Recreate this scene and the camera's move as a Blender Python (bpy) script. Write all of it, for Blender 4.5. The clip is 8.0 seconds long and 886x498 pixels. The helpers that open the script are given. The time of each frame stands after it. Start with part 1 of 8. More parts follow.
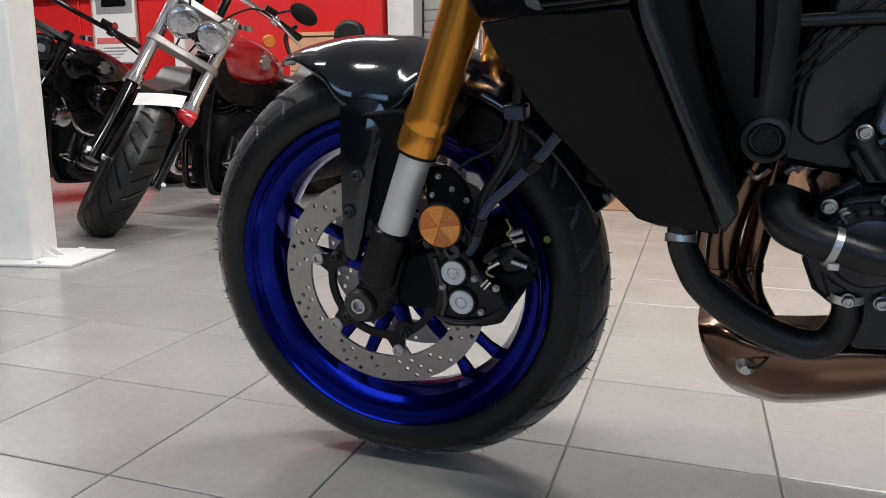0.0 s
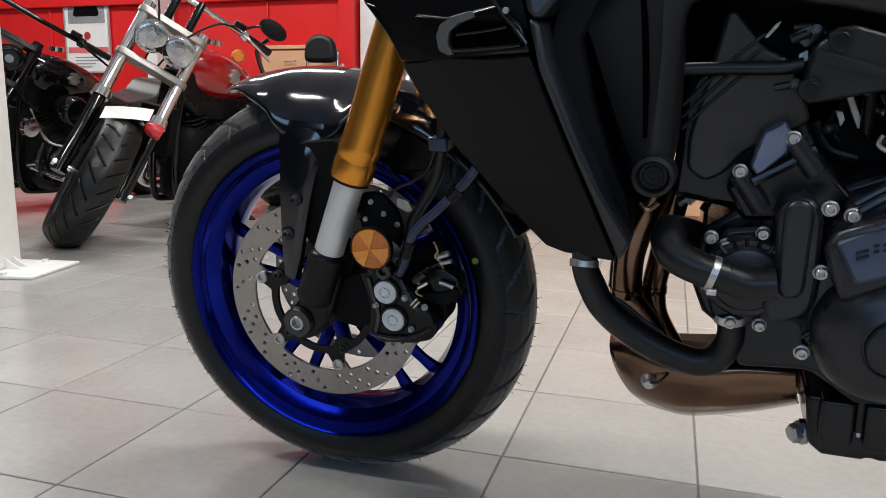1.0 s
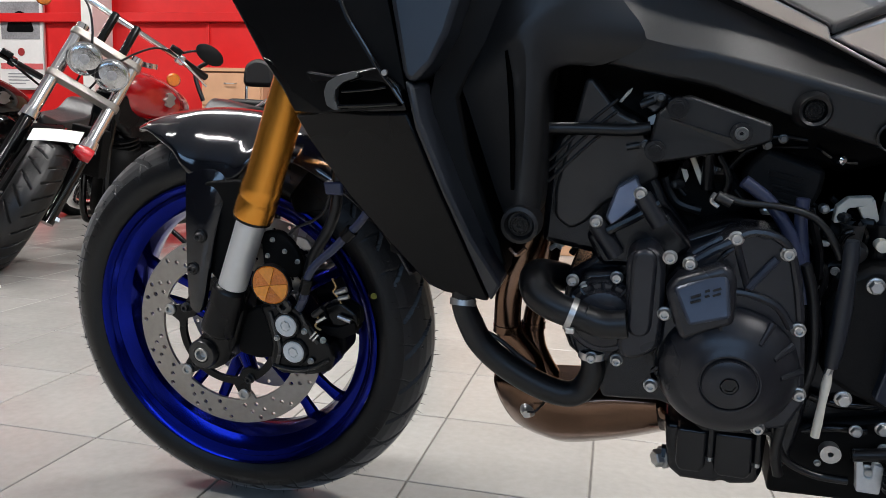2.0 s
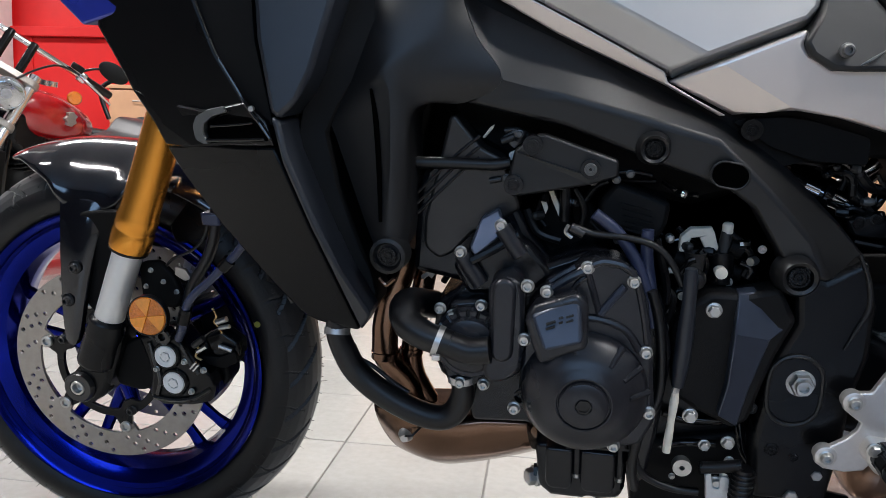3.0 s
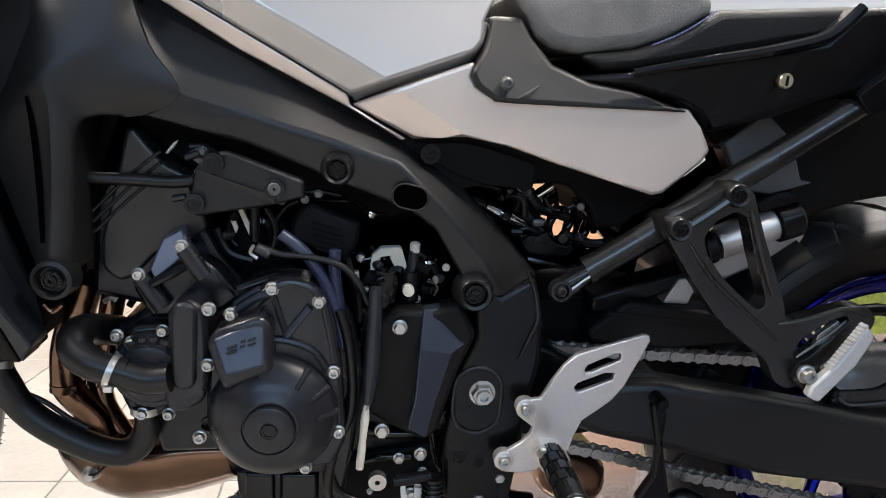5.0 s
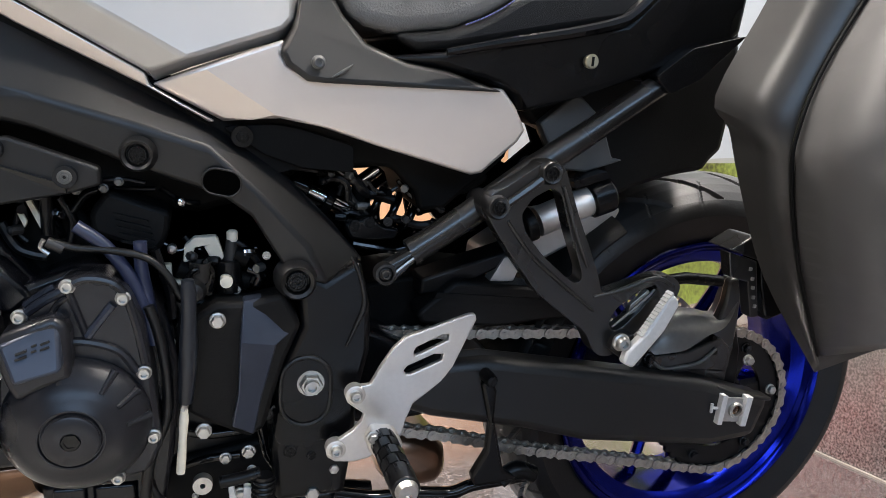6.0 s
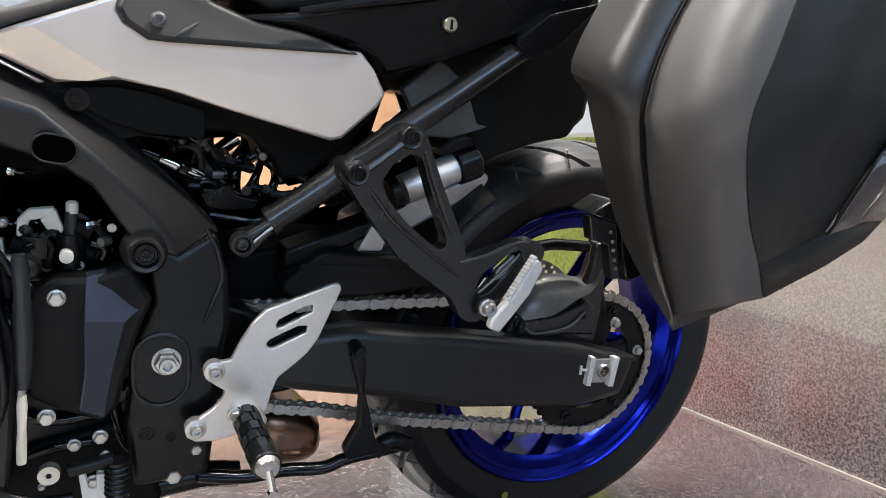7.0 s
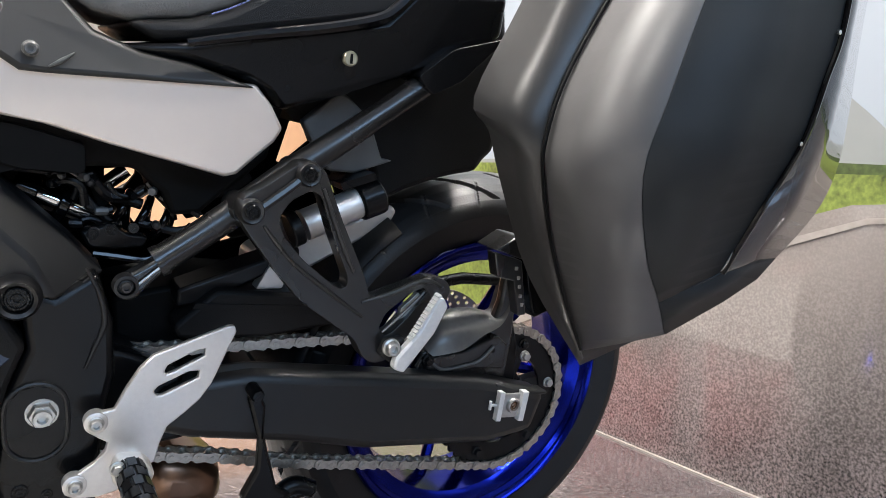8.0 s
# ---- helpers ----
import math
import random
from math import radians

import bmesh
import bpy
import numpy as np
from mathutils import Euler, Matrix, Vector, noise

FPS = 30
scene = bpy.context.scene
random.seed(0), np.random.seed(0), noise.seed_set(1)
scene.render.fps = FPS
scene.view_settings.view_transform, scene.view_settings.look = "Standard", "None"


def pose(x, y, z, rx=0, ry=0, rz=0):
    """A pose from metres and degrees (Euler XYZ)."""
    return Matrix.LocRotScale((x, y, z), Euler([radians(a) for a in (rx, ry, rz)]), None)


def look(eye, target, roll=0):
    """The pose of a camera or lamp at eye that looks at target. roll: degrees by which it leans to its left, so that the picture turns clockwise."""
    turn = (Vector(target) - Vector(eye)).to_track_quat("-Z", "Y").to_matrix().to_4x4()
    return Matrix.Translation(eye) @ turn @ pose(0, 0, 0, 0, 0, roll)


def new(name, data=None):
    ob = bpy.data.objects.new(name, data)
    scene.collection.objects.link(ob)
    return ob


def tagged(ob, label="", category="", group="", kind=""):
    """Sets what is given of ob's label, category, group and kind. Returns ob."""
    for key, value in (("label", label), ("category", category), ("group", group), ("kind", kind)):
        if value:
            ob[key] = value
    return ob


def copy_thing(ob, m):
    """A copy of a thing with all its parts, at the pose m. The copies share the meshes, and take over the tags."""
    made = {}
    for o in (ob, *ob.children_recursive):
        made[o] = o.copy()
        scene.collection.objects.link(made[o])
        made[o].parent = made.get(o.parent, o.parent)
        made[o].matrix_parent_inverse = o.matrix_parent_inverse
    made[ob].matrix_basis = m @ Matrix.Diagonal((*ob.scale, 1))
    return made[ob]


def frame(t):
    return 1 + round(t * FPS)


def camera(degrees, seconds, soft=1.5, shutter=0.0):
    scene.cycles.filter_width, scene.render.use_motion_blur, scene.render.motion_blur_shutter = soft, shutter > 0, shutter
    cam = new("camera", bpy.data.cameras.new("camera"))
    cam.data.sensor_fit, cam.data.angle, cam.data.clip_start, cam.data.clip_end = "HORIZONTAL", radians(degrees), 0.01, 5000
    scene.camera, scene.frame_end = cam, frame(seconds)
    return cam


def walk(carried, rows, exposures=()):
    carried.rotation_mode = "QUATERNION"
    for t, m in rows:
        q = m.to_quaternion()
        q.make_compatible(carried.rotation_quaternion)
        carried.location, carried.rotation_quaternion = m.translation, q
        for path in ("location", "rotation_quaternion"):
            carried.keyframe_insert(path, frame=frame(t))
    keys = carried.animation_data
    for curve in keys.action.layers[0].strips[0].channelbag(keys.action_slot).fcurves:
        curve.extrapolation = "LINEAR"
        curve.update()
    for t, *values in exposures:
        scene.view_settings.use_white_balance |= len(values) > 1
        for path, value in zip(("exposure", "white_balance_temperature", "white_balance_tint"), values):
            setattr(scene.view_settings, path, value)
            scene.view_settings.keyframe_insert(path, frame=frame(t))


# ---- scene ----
cam = camera(61.7, 8.0, soft=0.85)
PATH = [
    (0, (0.785, -1.104, 0.532), (0.157, 0.756, 0.151), 0.1),
    (0.5, (0.82, -1.119, 0.539), (0.21, 0.751, 0.18), 0.4),
    (1, (0.858, -1.138, 0.557), (0.285, 0.746, 0.204), 0.8),
    (1.5, (0.899, -1.158, 0.578), (0.387, 0.747, 0.246), 1.4),
    (2.8, (0.99, -1.186, 0.603), (0.699, 0.778, 0.362), 2.3),
    (3, (1.001, -1.186, 0.609), (0.756, 0.785, 0.37), 2.2),
    (3.5, (1.025, -1.189, 0.613), (0.897, 0.795, 0.399), 2.3),
    (4, (1.052, -1.191, 0.618), (1.066, 0.798, 0.413), 2.6),
    (4.5, (1.077, -1.193, 0.621), (1.245, 0.79, 0.425), 2.8),
    (4.7, (1.091, -1.187, 0.623), (1.31, 0.792, 0.435), 3.2),
    (5.8, (1.138, -1.171, 0.62), (1.762, 0.72, 0.433), 2.3),
    (6, (1.15, -1.171, 0.617), (1.834, 0.699, 0.426), 2.1),
    (6.5, (1.179, -1.176, 0.605), (2.027, 0.623, 0.39), 1.9),
    (7, (1.194, -1.176, 0.602), (2.12, 0.582, 0.369), 1.6),
    (7.5, (1.211, -1.174, 0.613), (2.181, 0.559, 0.375), 1.7),
    (8, (1.229, -1.169, 0.624), (2.324, 0.494, 0.443), 2.0),
]
walk(cam, [(t, look(eye, target, roll)) for t, eye, target, roll in PATH], exposures=[(0.0, -0.72, 6250, 10), (1.7, -0.56, 6250, 10), (3.0, -0.28, 6150, 10), (4.5, 0.06, 6600, 12), (6.0, 0.28, 6750, 11), (7.0, 0.36, 6650, 10), (8.0, 0.48, 6530, 10)])

# ---- world and light ----
world = bpy.data.worlds.new("room_world")
scene.world = world
world.use_nodes = True
world.node_tree.nodes["Background"].inputs[0].default_value = (0.55, 0.62, 0.75, 1)
world.node_tree.nodes["Background"].inputs[1].default_value = 0.08


def area_lamp(name, x, y, z, sx, sy, watts, colour, target):
    lamp = bpy.data.lights.new(name, "AREA")
    lamp.shape, lamp.size, lamp.size_y, lamp.energy, lamp.color = "RECTANGLE", sx, sy, watts, colour
    ob = new(name, lamp)
    ob.matrix_world = look((x, y, z), target)
    return ob


TUBES = [(-1.25, -0.9, 88), (-1.6, 2.5, 112), (1.1, 1.2, 84), (3.0, -1.6, 130), (1.9, -0.25, 118), (-4.4, 2.8, 95)]
for tx, ty, watts in TUBES:
    area_lamp("tube_light", tx, ty, 2.93, 1.5, 0.16, watts, (1.0, 0.955, 0.90), (tx, ty, 0))
# added cool area lamp for an unseen shop window behind the camera
area_lamp("unseen_window_light", 0.6, -5.35, 2.25, 5.0, 0.9, 82, (0.42, 0.66, 1.0), (0.6, 0, 0.9))
scene.view_settings.exposure = 0.0

# ---- materials ----


def mat(name, base, rough=0.5, metal=0.0, scale=40.0, var=0.15, bump=0.0, bscale=None, coat=0.0, rvar=0.08, spec=0.5, place=False):
    """A material with fine grain and broad wear in its colour, gloss and relief."""
    m = bpy.data.materials.new(name)
    m.use_nodes = True
    nt = m.node_tree
    n, l = nt.nodes, nt.links
    b = n["Principled BSDF"]
    b.inputs["Metallic"].default_value = metal
    b.inputs["Specular IOR Level"].default_value = spec
    b.inputs["Coat Weight"].default_value = coat
    b.inputs["Coat Roughness"].default_value = 0.05
    co = n.new("ShaderNodeNewGeometry" if place else "ShaderNodeTexCoord")
    where = co.outputs["Position" if place else "Object"]
    fine = n.new("ShaderNodeTexNoise")
    fine.inputs["Scale"].default_value, fine.inputs["Detail"].default_value = scale, 6
    wide = n.new("ShaderNodeTexNoise")
    wide.inputs["Scale"].default_value, wide.inputs["Detail"].default_value = scale / 12, 3
    l.new(where, fine.inputs["Vector"])
    l.new(where, wide.inputs["Vector"])
    both = n.new("ShaderNodeMath")
    both.operation = "ADD"
    l.new(fine.outputs["Fac"], both.inputs[0])
    l.new(wide.outputs["Fac"], both.inputs[1])
    ramp = n.new("ShaderNodeMapRange")
    ramp.inputs["From Min"].default_value, ramp.inputs["From Max"].default_value = 0.6, 1.4
    ramp.inputs["To Min"].default_value, ramp.inputs["To Max"].default_value = 1 - var, 1 + var
    l.new(both.outputs[0], ramp.inputs["Value"])
    mul = n.new("ShaderNodeVectorMath")
    mul.operation = "SCALE"
    mul.inputs[0].default_value = base[:3]
    l.new(ramp.outputs["Result"], mul.inputs["Scale"])
    l.new(mul.outputs["Vector"], b.inputs["Base Color"])
    rr = n.new("ShaderNodeMapRange")
    rr.inputs["From Min"].default_value, rr.inputs["From Max"].default_value = 0.3, 0.7
    rr.inputs["To Min"].default_value, rr.inputs["To Max"].default_value = max(0.02, rough - rvar), min(1, rough + rvar)
    l.new(wide.outputs["Fac"], rr.inputs["Value"])
    l.new(rr.outputs["Result"], b.inputs["Roughness"])
    if bump:
        bn = n.new("ShaderNodeTexNoise")
        bn.inputs["Scale"].default_value, bn.inputs["Detail"].default_value = bscale or scale, 4
        l.new(where, bn.inputs["Vector"])
        bp = n.new("ShaderNodeBump")
        bp.inputs["Strength"].default_value, bp.inputs["Distance"].default_value = bump, 0.002
        l.new(bn.outputs["Fac"], bp.inputs["Height"])
        l.new(bp.outputs["Normal"], b.inputs["Normal"])
    return m


def principled(m):
    return m.node_tree.nodes["Principled BSDF"]


M_RUBBER = mat("tyre_rubber", (0.0045, 0.0045, 0.005), 0.42, scale=60, var=0.3, bump=0.15, bscale=300, spec=0.38)
M_TREAD = mat("tread_rubber", (0.013, 0.013, 0.014), 0.42, scale=60, var=0.25, bump=0.10, bscale=300, spec=0.5)
principled(M_TREAD).inputs["Sheen Weight"].default_value = 0.3
principled(M_TREAD).inputs["Sheen Roughness"].default_value = 0.4
M_BLUE = mat("blue_anodised_paint", (0.002, 0.008, 0.19), 0.16, metal=0.95, scale=50, var=0.12, coat=0.1)
M_DISC = mat("brushed_steel", (0.37, 0.345, 0.315), 0.36, metal=0.85, scale=120, var=0.12, bump=0.1, bscale=400)
M_BLACK = mat("satin_black_paint", (0.0035, 0.0035, 0.004), 0.28, scale=90, var=0.2, bump=0.05, bscale=600, spec=0.25)
M_CASE = mat("engine_black_paint", (0.0055, 0.0059, 0.0078), 0.2, metal=0.0, scale=120, var=0.2, bump=0.10, bscale=900, spec=0.38)
M_FRAME = mat("frame_black_paint", (0.0050, 0.0050, 0.0056), 0.44, scale=80, var=0.12, bump=0.03, bscale=800, spec=0.50)
M_PLASTIC = mat("black_textured_plastic", (0.004, 0.004, 0.0043), 0.5, scale=150, var=0.15, bump=0.25, bscale=900, spec=0.2)
M_CHAR = mat("matt_charcoal_plastic", (0.0032, 0.0032, 0.0036), 0.27, scale=40, var=0.18, bump=0.04, bscale=800, spec=0.13)
M_COWL = mat("satin_side_cover_plastic", (0.011, 0.0105, 0.0098), 0.42, scale=30, var=0.12, bump=0.015, bscale=500, spec=0.45)
# The blue tint paints a cool reflection on the fairing fin.
M_FIN = mat("blue_grey_satin_plastic", (0.011, 0.0135, 0.019), 0.36, scale=60, var=0.1, spec=0.5)
M_LIP = mat("grey_vent_plastic", (0.085, 0.085, 0.08), 0.35, scale=60, var=0.2, spec=0.5)
M_GLOSS = mat("gloss_black_paint", (0.002, 0.002, 0.0024), 0.09, scale=20, var=0.1, coat=0.15, rvar=0.02, spec=0.35)
M_FENDER = mat("gloss_dark_metallic_paint", (0.003, 0.0036, 0.0060), 0.13, scale=20, var=0.1, coat=0.4, rvar=0.02, spec=0.5)
M_GOLD = mat("gold_anodised", (0.80, 0.33, 0.045), 0.26, metal=0.9, scale=60, var=0.02, rvar=0.01)
M_SLIDER = mat("satin_hard_chrome", (0.72, 0.71, 0.69), 0.38, metal=0.55, scale=120, var=0.03, rvar=0.02)
M_CHROME = mat("chrome", (0.8, 0.8, 0.8), 0.12, metal=1.0, scale=30, var=0.04, rvar=0.04)
M_STEEL = mat("zinc_steel", (0.5, 0.49, 0.47), 0.36, metal=0.9, scale=200, var=0.15)
M_ALU = mat("brushed_aluminium", (0.66, 0.63, 0.6), 0.42, metal=0.8, scale=160, var=0.06, bump=0.08, bscale=500)
M_SILVER = mat("silver_metallic_paint", (0.76, 0.68, 0.625), 0.36, metal=0.7, scale=40, var=0.02, coat=0.25, rvar=0.05)
M_TANK = mat("pale_grey_metallic_paint", (0.49, 0.475, 0.455), 0.28, metal=0.6, scale=30, var=0.02, coat=0.6, rvar=0.04)
M_BRONZE = mat("heat_tinted_steel", (0.190, 0.115, 0.078), 0.21, metal=1.0, scale=18, var=0.4, rvar=0.08)
M_HOSE = mat("rubber_hose", (0.004, 0.004, 0.0046), 0.36, scale=80, var=0.15, bump=0.06, bscale=700, spec=0.42)
# Bluish black that paints a cool sheen on two cover ridges.
M_RIDGE_SHEEN = mat("painted_ridge_sheen", (0.010, 0.0125, 0.020), 0.3, scale=60, var=0.15, spec=0.4)
M_SUEDE = mat("grey_suede", (0.22, 0.212, 0.20), 0.9, scale=30, var=0.35, bump=0.6, bscale=500)
M_VINYL = mat("black_vinyl", (0.006, 0.006, 0.0065), 0.5, scale=300, var=0.2, bump=0.4, bscale=900, spec=0.3)
M_THREAD = mat("blue_thread", (0.16, 0.18, 0.42), 0.7, scale=300, var=0.2)
M_WHITE = mat("white_enamel", (0.75, 0.74, 0.71), 0.4, scale=60, var=0.08)
M_PEGW = mat("cast_aluminium", (0.74, 0.73, 0.71), 0.5, metal=0.35, scale=200, var=0.1, bump=0.2, bscale=500)
M_ORANGE = mat("amber_reflector", (0.60, 0.16, 0.008), 0.16, scale=300, var=0.3, bump=0.8, bscale=420, coat=0.6)
M_CHAIN = mat("oiled_chain_steel", (0.40, 0.37, 0.33), 0.36, metal=0.9, scale=250, var=0.3)
M_CAST = mat("grey_cast_metal", (0.032, 0.030, 0.029), 0.42, metal=0.3, scale=90, var=0.2, bump=0.1, bscale=700)
# Lighter, bluer engine colours: the window's reflection painted into sloping faces.
M_FACET_SHEEN = mat("painted_facet_sheen", (0.034, 0.042, 0.062), 0.30, metal=0.35, scale=60, var=0.15, spec=0.6)
M_HEAD_SHEEN = mat("painted_head_sheen", (0.23, 0.245, 0.30), 0.27, metal=0.7, scale=60, var=0.15)
M_CAMCOVER = mat("bronze_grey_cast_cover", (0.024, 0.022, 0.021), 0.34, metal=0.35, scale=60, var=0.15, bump=0.05, bscale=700, spec=0.7)
M_CREAM = mat("cream_plastic", (0.72, 0.66, 0.55), 0.5, scale=120, var=0.1)
M_SHIELD = mat("grey_shield_plastic", (0.09, 0.088, 0.085), 0.45, scale=60, var=0.15, bump=0.1, bscale=600)
M_BRASS = mat("dull_brass", (0.5, 0.34, 0.16), 0.3, metal=0.9, scale=200, var=0.2)
M_SATIN = mat("satin_black_casting", (0.0075, 0.0073, 0.0073), 0.29, scale=120, var=0.12, bump=0.03, bscale=900, spec=0.7)
M_COVER = mat("engine_cover_paint", (0.017, 0.0175, 0.0215), 0.30, metal=0.25, scale=120, var=0.18, bump=0.08, bscale=900, spec=0.5)
M_PANSHELL = mat("pannier_shell_plastic", (0.034, 0.033, 0.032), 0.36, scale=25, var=0.2, bump=0.02, bscale=700, spec=0.45)
M_GUN = mat("gunmetal_casting", (0.13, 0.128, 0.124), 0.40, metal=0.5, scale=120, var=0.2, bump=0.08, bscale=800)
# Flat black for parts that stand in for deep shade.
M_SHADE = mat("shade_black", (0.0004, 0.0004, 0.0004), 0.9, scale=60, var=0.2, spec=0.02)
# Near-black for inner parts and for plates that fill in shade.
M_DARK = mat("dark_parts_and_shade", (0.003, 0.003, 0.0031), 0.6, scale=60, var=0.3, spec=0.12)
M_CABLEBLUE = mat("blue_grey_cable", (0.024, 0.031, 0.066), 0.3, scale=80, var=0.15)
M_PANLID = mat("pannier_satin_grey", (0.086, 0.085, 0.087), 0.46, scale=25, var=0.12, bump=0.03, bscale=700, spec=0.6)
M_PANSIDE = mat("pannier_dark_panel", (0.020, 0.0235, 0.0265), 0.50, scale=25, var=0.12, bump=0.05, bscale=700, spec=0.2)
M_PANGLOSS = mat("pannier_gloss_panel", (0.03, 0.033, 0.037), 0.05, scale=25, var=0.1, coat=1.0, rvar=0.02, spec=1.0)
M_RED = mat("red_wall_paint", (0.62, 0.012, 0.012), 0.45, scale=12, var=0.08, bump=0.05, bscale=90)
M_REDTANK = mat("red_metallic_paint", (0.30, 0.003, 0.005), 0.16, scale=60, var=0.1, coat=0.8, rvar=0.03)
M_POST = mat("white_post_paint", (0.72, 0.71, 0.68), 0.42, scale=14, var=0.1, bump=0.06, bscale=60)
M_DIM = mat("dark_grey_wall_paint", (0.10, 0.10, 0.105), 0.7, scale=10, var=0.1, bump=0.1, bscale=60)
M_WALL = mat("off_white_plaster", (0.66, 0.63, 0.58), 0.8, scale=10, var=0.08, bump=0.1, bscale=60)
M_CEIL = mat("pale_blue_ceiling_paint", (0.66, 0.70, 0.77), 0.85, scale=8, var=0.06)
M_WOOD = mat("light_beech_laminate", (0.58, 0.33, 0.19), 0.45, scale=9, var=0.12)
M_PAPER = mat("paper", (0.72, 0.71, 0.69), 0.7, scale=30, var=0.05)
M_GREY = mat("grey_print", (0.25, 0.25, 0.26), 0.6, scale=60, var=0.4)
M_LENS = mat("headlamp_glass", (0.5, 0.5, 0.5), 0.08, metal=0.9, scale=140, var=0.35, bump=0.6, bscale=90)
M_REDLENS = mat("red_lens", (0.5, 0.01, 0.015), 0.12, scale=80, var=0.2, coat=0.8)
M_SHUTTER = mat("grey_shutter", (0.42, 0.41, 0.39), 0.5, scale=20, var=0.1)
M_LEATHER = mat("black_leather", (0.025, 0.025, 0.026), 0.4, scale=120, var=0.25, bump=0.3, bscale=400)


def glow(name, colour, strength):
    m = bpy.data.materials.new(name)
    m.use_nodes = True
    b = principled(m)
    b.inputs["Base Color"].default_value = (0.8, 0.8, 0.8, 1)
    b.inputs["Emission Color"].default_value = (*colour, 1)
    b.inputs["Emission Strength"].default_value = strength
    return m


M_TUBE = glow("lit_tube", (1.0, 0.95, 0.86), 14.0)

# ---- builders ----
V = Vector


def part(name, bm, material, parent=None, label="", bevel=0.0, smooth=38, seg=2):
    """Links a bmesh as one mesh object under a thing or a part."""
    me = bpy.data.meshes.new(name)
    bmesh.ops.recalc_face_normals(bm, faces=bm.faces)
    bm.to_mesh(me)
    bm.free()
    for p in me.polygons:
        p.use_smooth = True
    me.set_sharp_from_angle(angle=radians(smooth))
    me.materials.append(material)
    ob = new(name, me)
    ob.parent = parent
    if bevel:
        mod = ob.modifiers.new("edge", "BEVEL")
        mod.width, mod.segments, mod.limit_method, mod.angle_limit = bevel, seg, "ANGLE", radians(40)
        mod.harden_normals = False
    if label:
        tagged(ob, label)
    return ob


def thing(name, label, category, m=None, group="", kind=""):
    ob = new(name)
    ob.empty_display_size = 0.05
    if m is not None:
        ob.matrix_basis = m
    return tagged(ob, label, category, group, kind)


def merge(*bms):
    out = bms[0]
    for b in bms[1:]:
        me = bpy.data.meshes.new("t")
        b.to_mesh(me)
        b.free()
        out.from_mesh(me)
        bpy.data.meshes.remove(me)
    return out


def moved(bm, m):
    bmesh.ops.transform(bm, matrix=m, verts=bm.verts)
    return bm


def box(x0, x1, y0, y1, z0, z1):
    bm = bmesh.new()
    bmesh.ops.create_cube(bm, size=1)
    for v in bm.verts:
        v.co = V(((x0 + x1) / 2 + v.co.x * (x1 - x0), (y0 + y1) / 2 + v.co.y * (y1 - y0), (z0 + z1) / 2 + v.co.z * (z1 - z0)))
    return bm


def plate(pts, y0, y1, holes=()):
    """A plate cut from an outline of (x, z) or (x, z, y of its near face), from y0 (near) to y1 (far), with holes."""
    bm = bmesh.new()
    loops = [list(pts)] + [list(h) for h in holes]
    rings = []
    for loop in loops:
        rings.append([bm.verts.new((p[0], p[2] if len(p) > 2 else y0, p[1])) for p in loop])
    if holes:
        edges = [bm.edges.new((r[i], r[(i + 1) % len(r)])) for r in rings for i in range(len(r))]
        bmesh.ops.triangle_fill(bm, use_beauty=True, edges=edges, normal=(0, -1, 0))
    else:
        bm.faces.new(rings[0])
    faces = list(bm.faces)
    res = bmesh.ops.extrude_face_region(bm, geom=faces)
    for v in res["geom"]:
        if isinstance(v, bmesh.types.BMVert):
            v.co.y = y1
    return bm


def shell(verts, faces, depth):
    """A folded panel from corners and faces, thickened towards +y by depth."""
    bm = bmesh.new()
    vs = [bm.verts.new(v) for v in verts]
    for f in faces:
        bm.faces.new([vs[i] for i in f])
    res = bmesh.ops.extrude_face_region(bm, geom=list(bm.faces))
    for v in res["geom"]:
        if isinstance(v, bmesh.types.BMVert):
            v.co.y += depth
    return bm


def loft(rows, n=4, depth=0.05):
    """A smooth skin over rows of points, thickened towards the middle of the machine."""
    wide = [curve_points(r, n) for r in rows]
    cols = [curve_points(c, n) for c in zip(*wide)]
    bm = bmesh.new()
    vs = [[bm.verts.new(p) for p in c] for c in cols]
    for a, b in zip(vs, vs[1:]):
        for k in range(len(a) - 1):
            bm.faces.new((a[k], a[k + 1], b[k + 1], b[k]))
    res = bmesh.ops.extrude_face_region(bm, geom=list(bm.faces))
    for v in res["geom"]:
        if isinstance(v, bmesh.types.BMVert):
            v.co.y += depth
    return bm


def curve_points(pts, n=6, closed=False):
    """A smooth line through points."""
    p = [V(q) for q in pts]
    out = []
    m = len(p)
    for i in range(m if closed else m - 1):
        a, b, c, d = (p[(i - 1) % m], p[i], p[(i + 1) % m], p[(i + 2) % m]) if closed else (p[max(i - 1, 0)], p[i], p[i + 1], p[min(i + 2, m - 1)])
        for k in range(n):
            t = k / n
            out.append(0.5 * (2 * b + (c - a) * t + (2 * a - 5 * b + 4 * c - d) * t * t + (3 * b - a - 3 * c + d) * t ** 3))
    if not closed:
        out.append(p[-1])
    return out


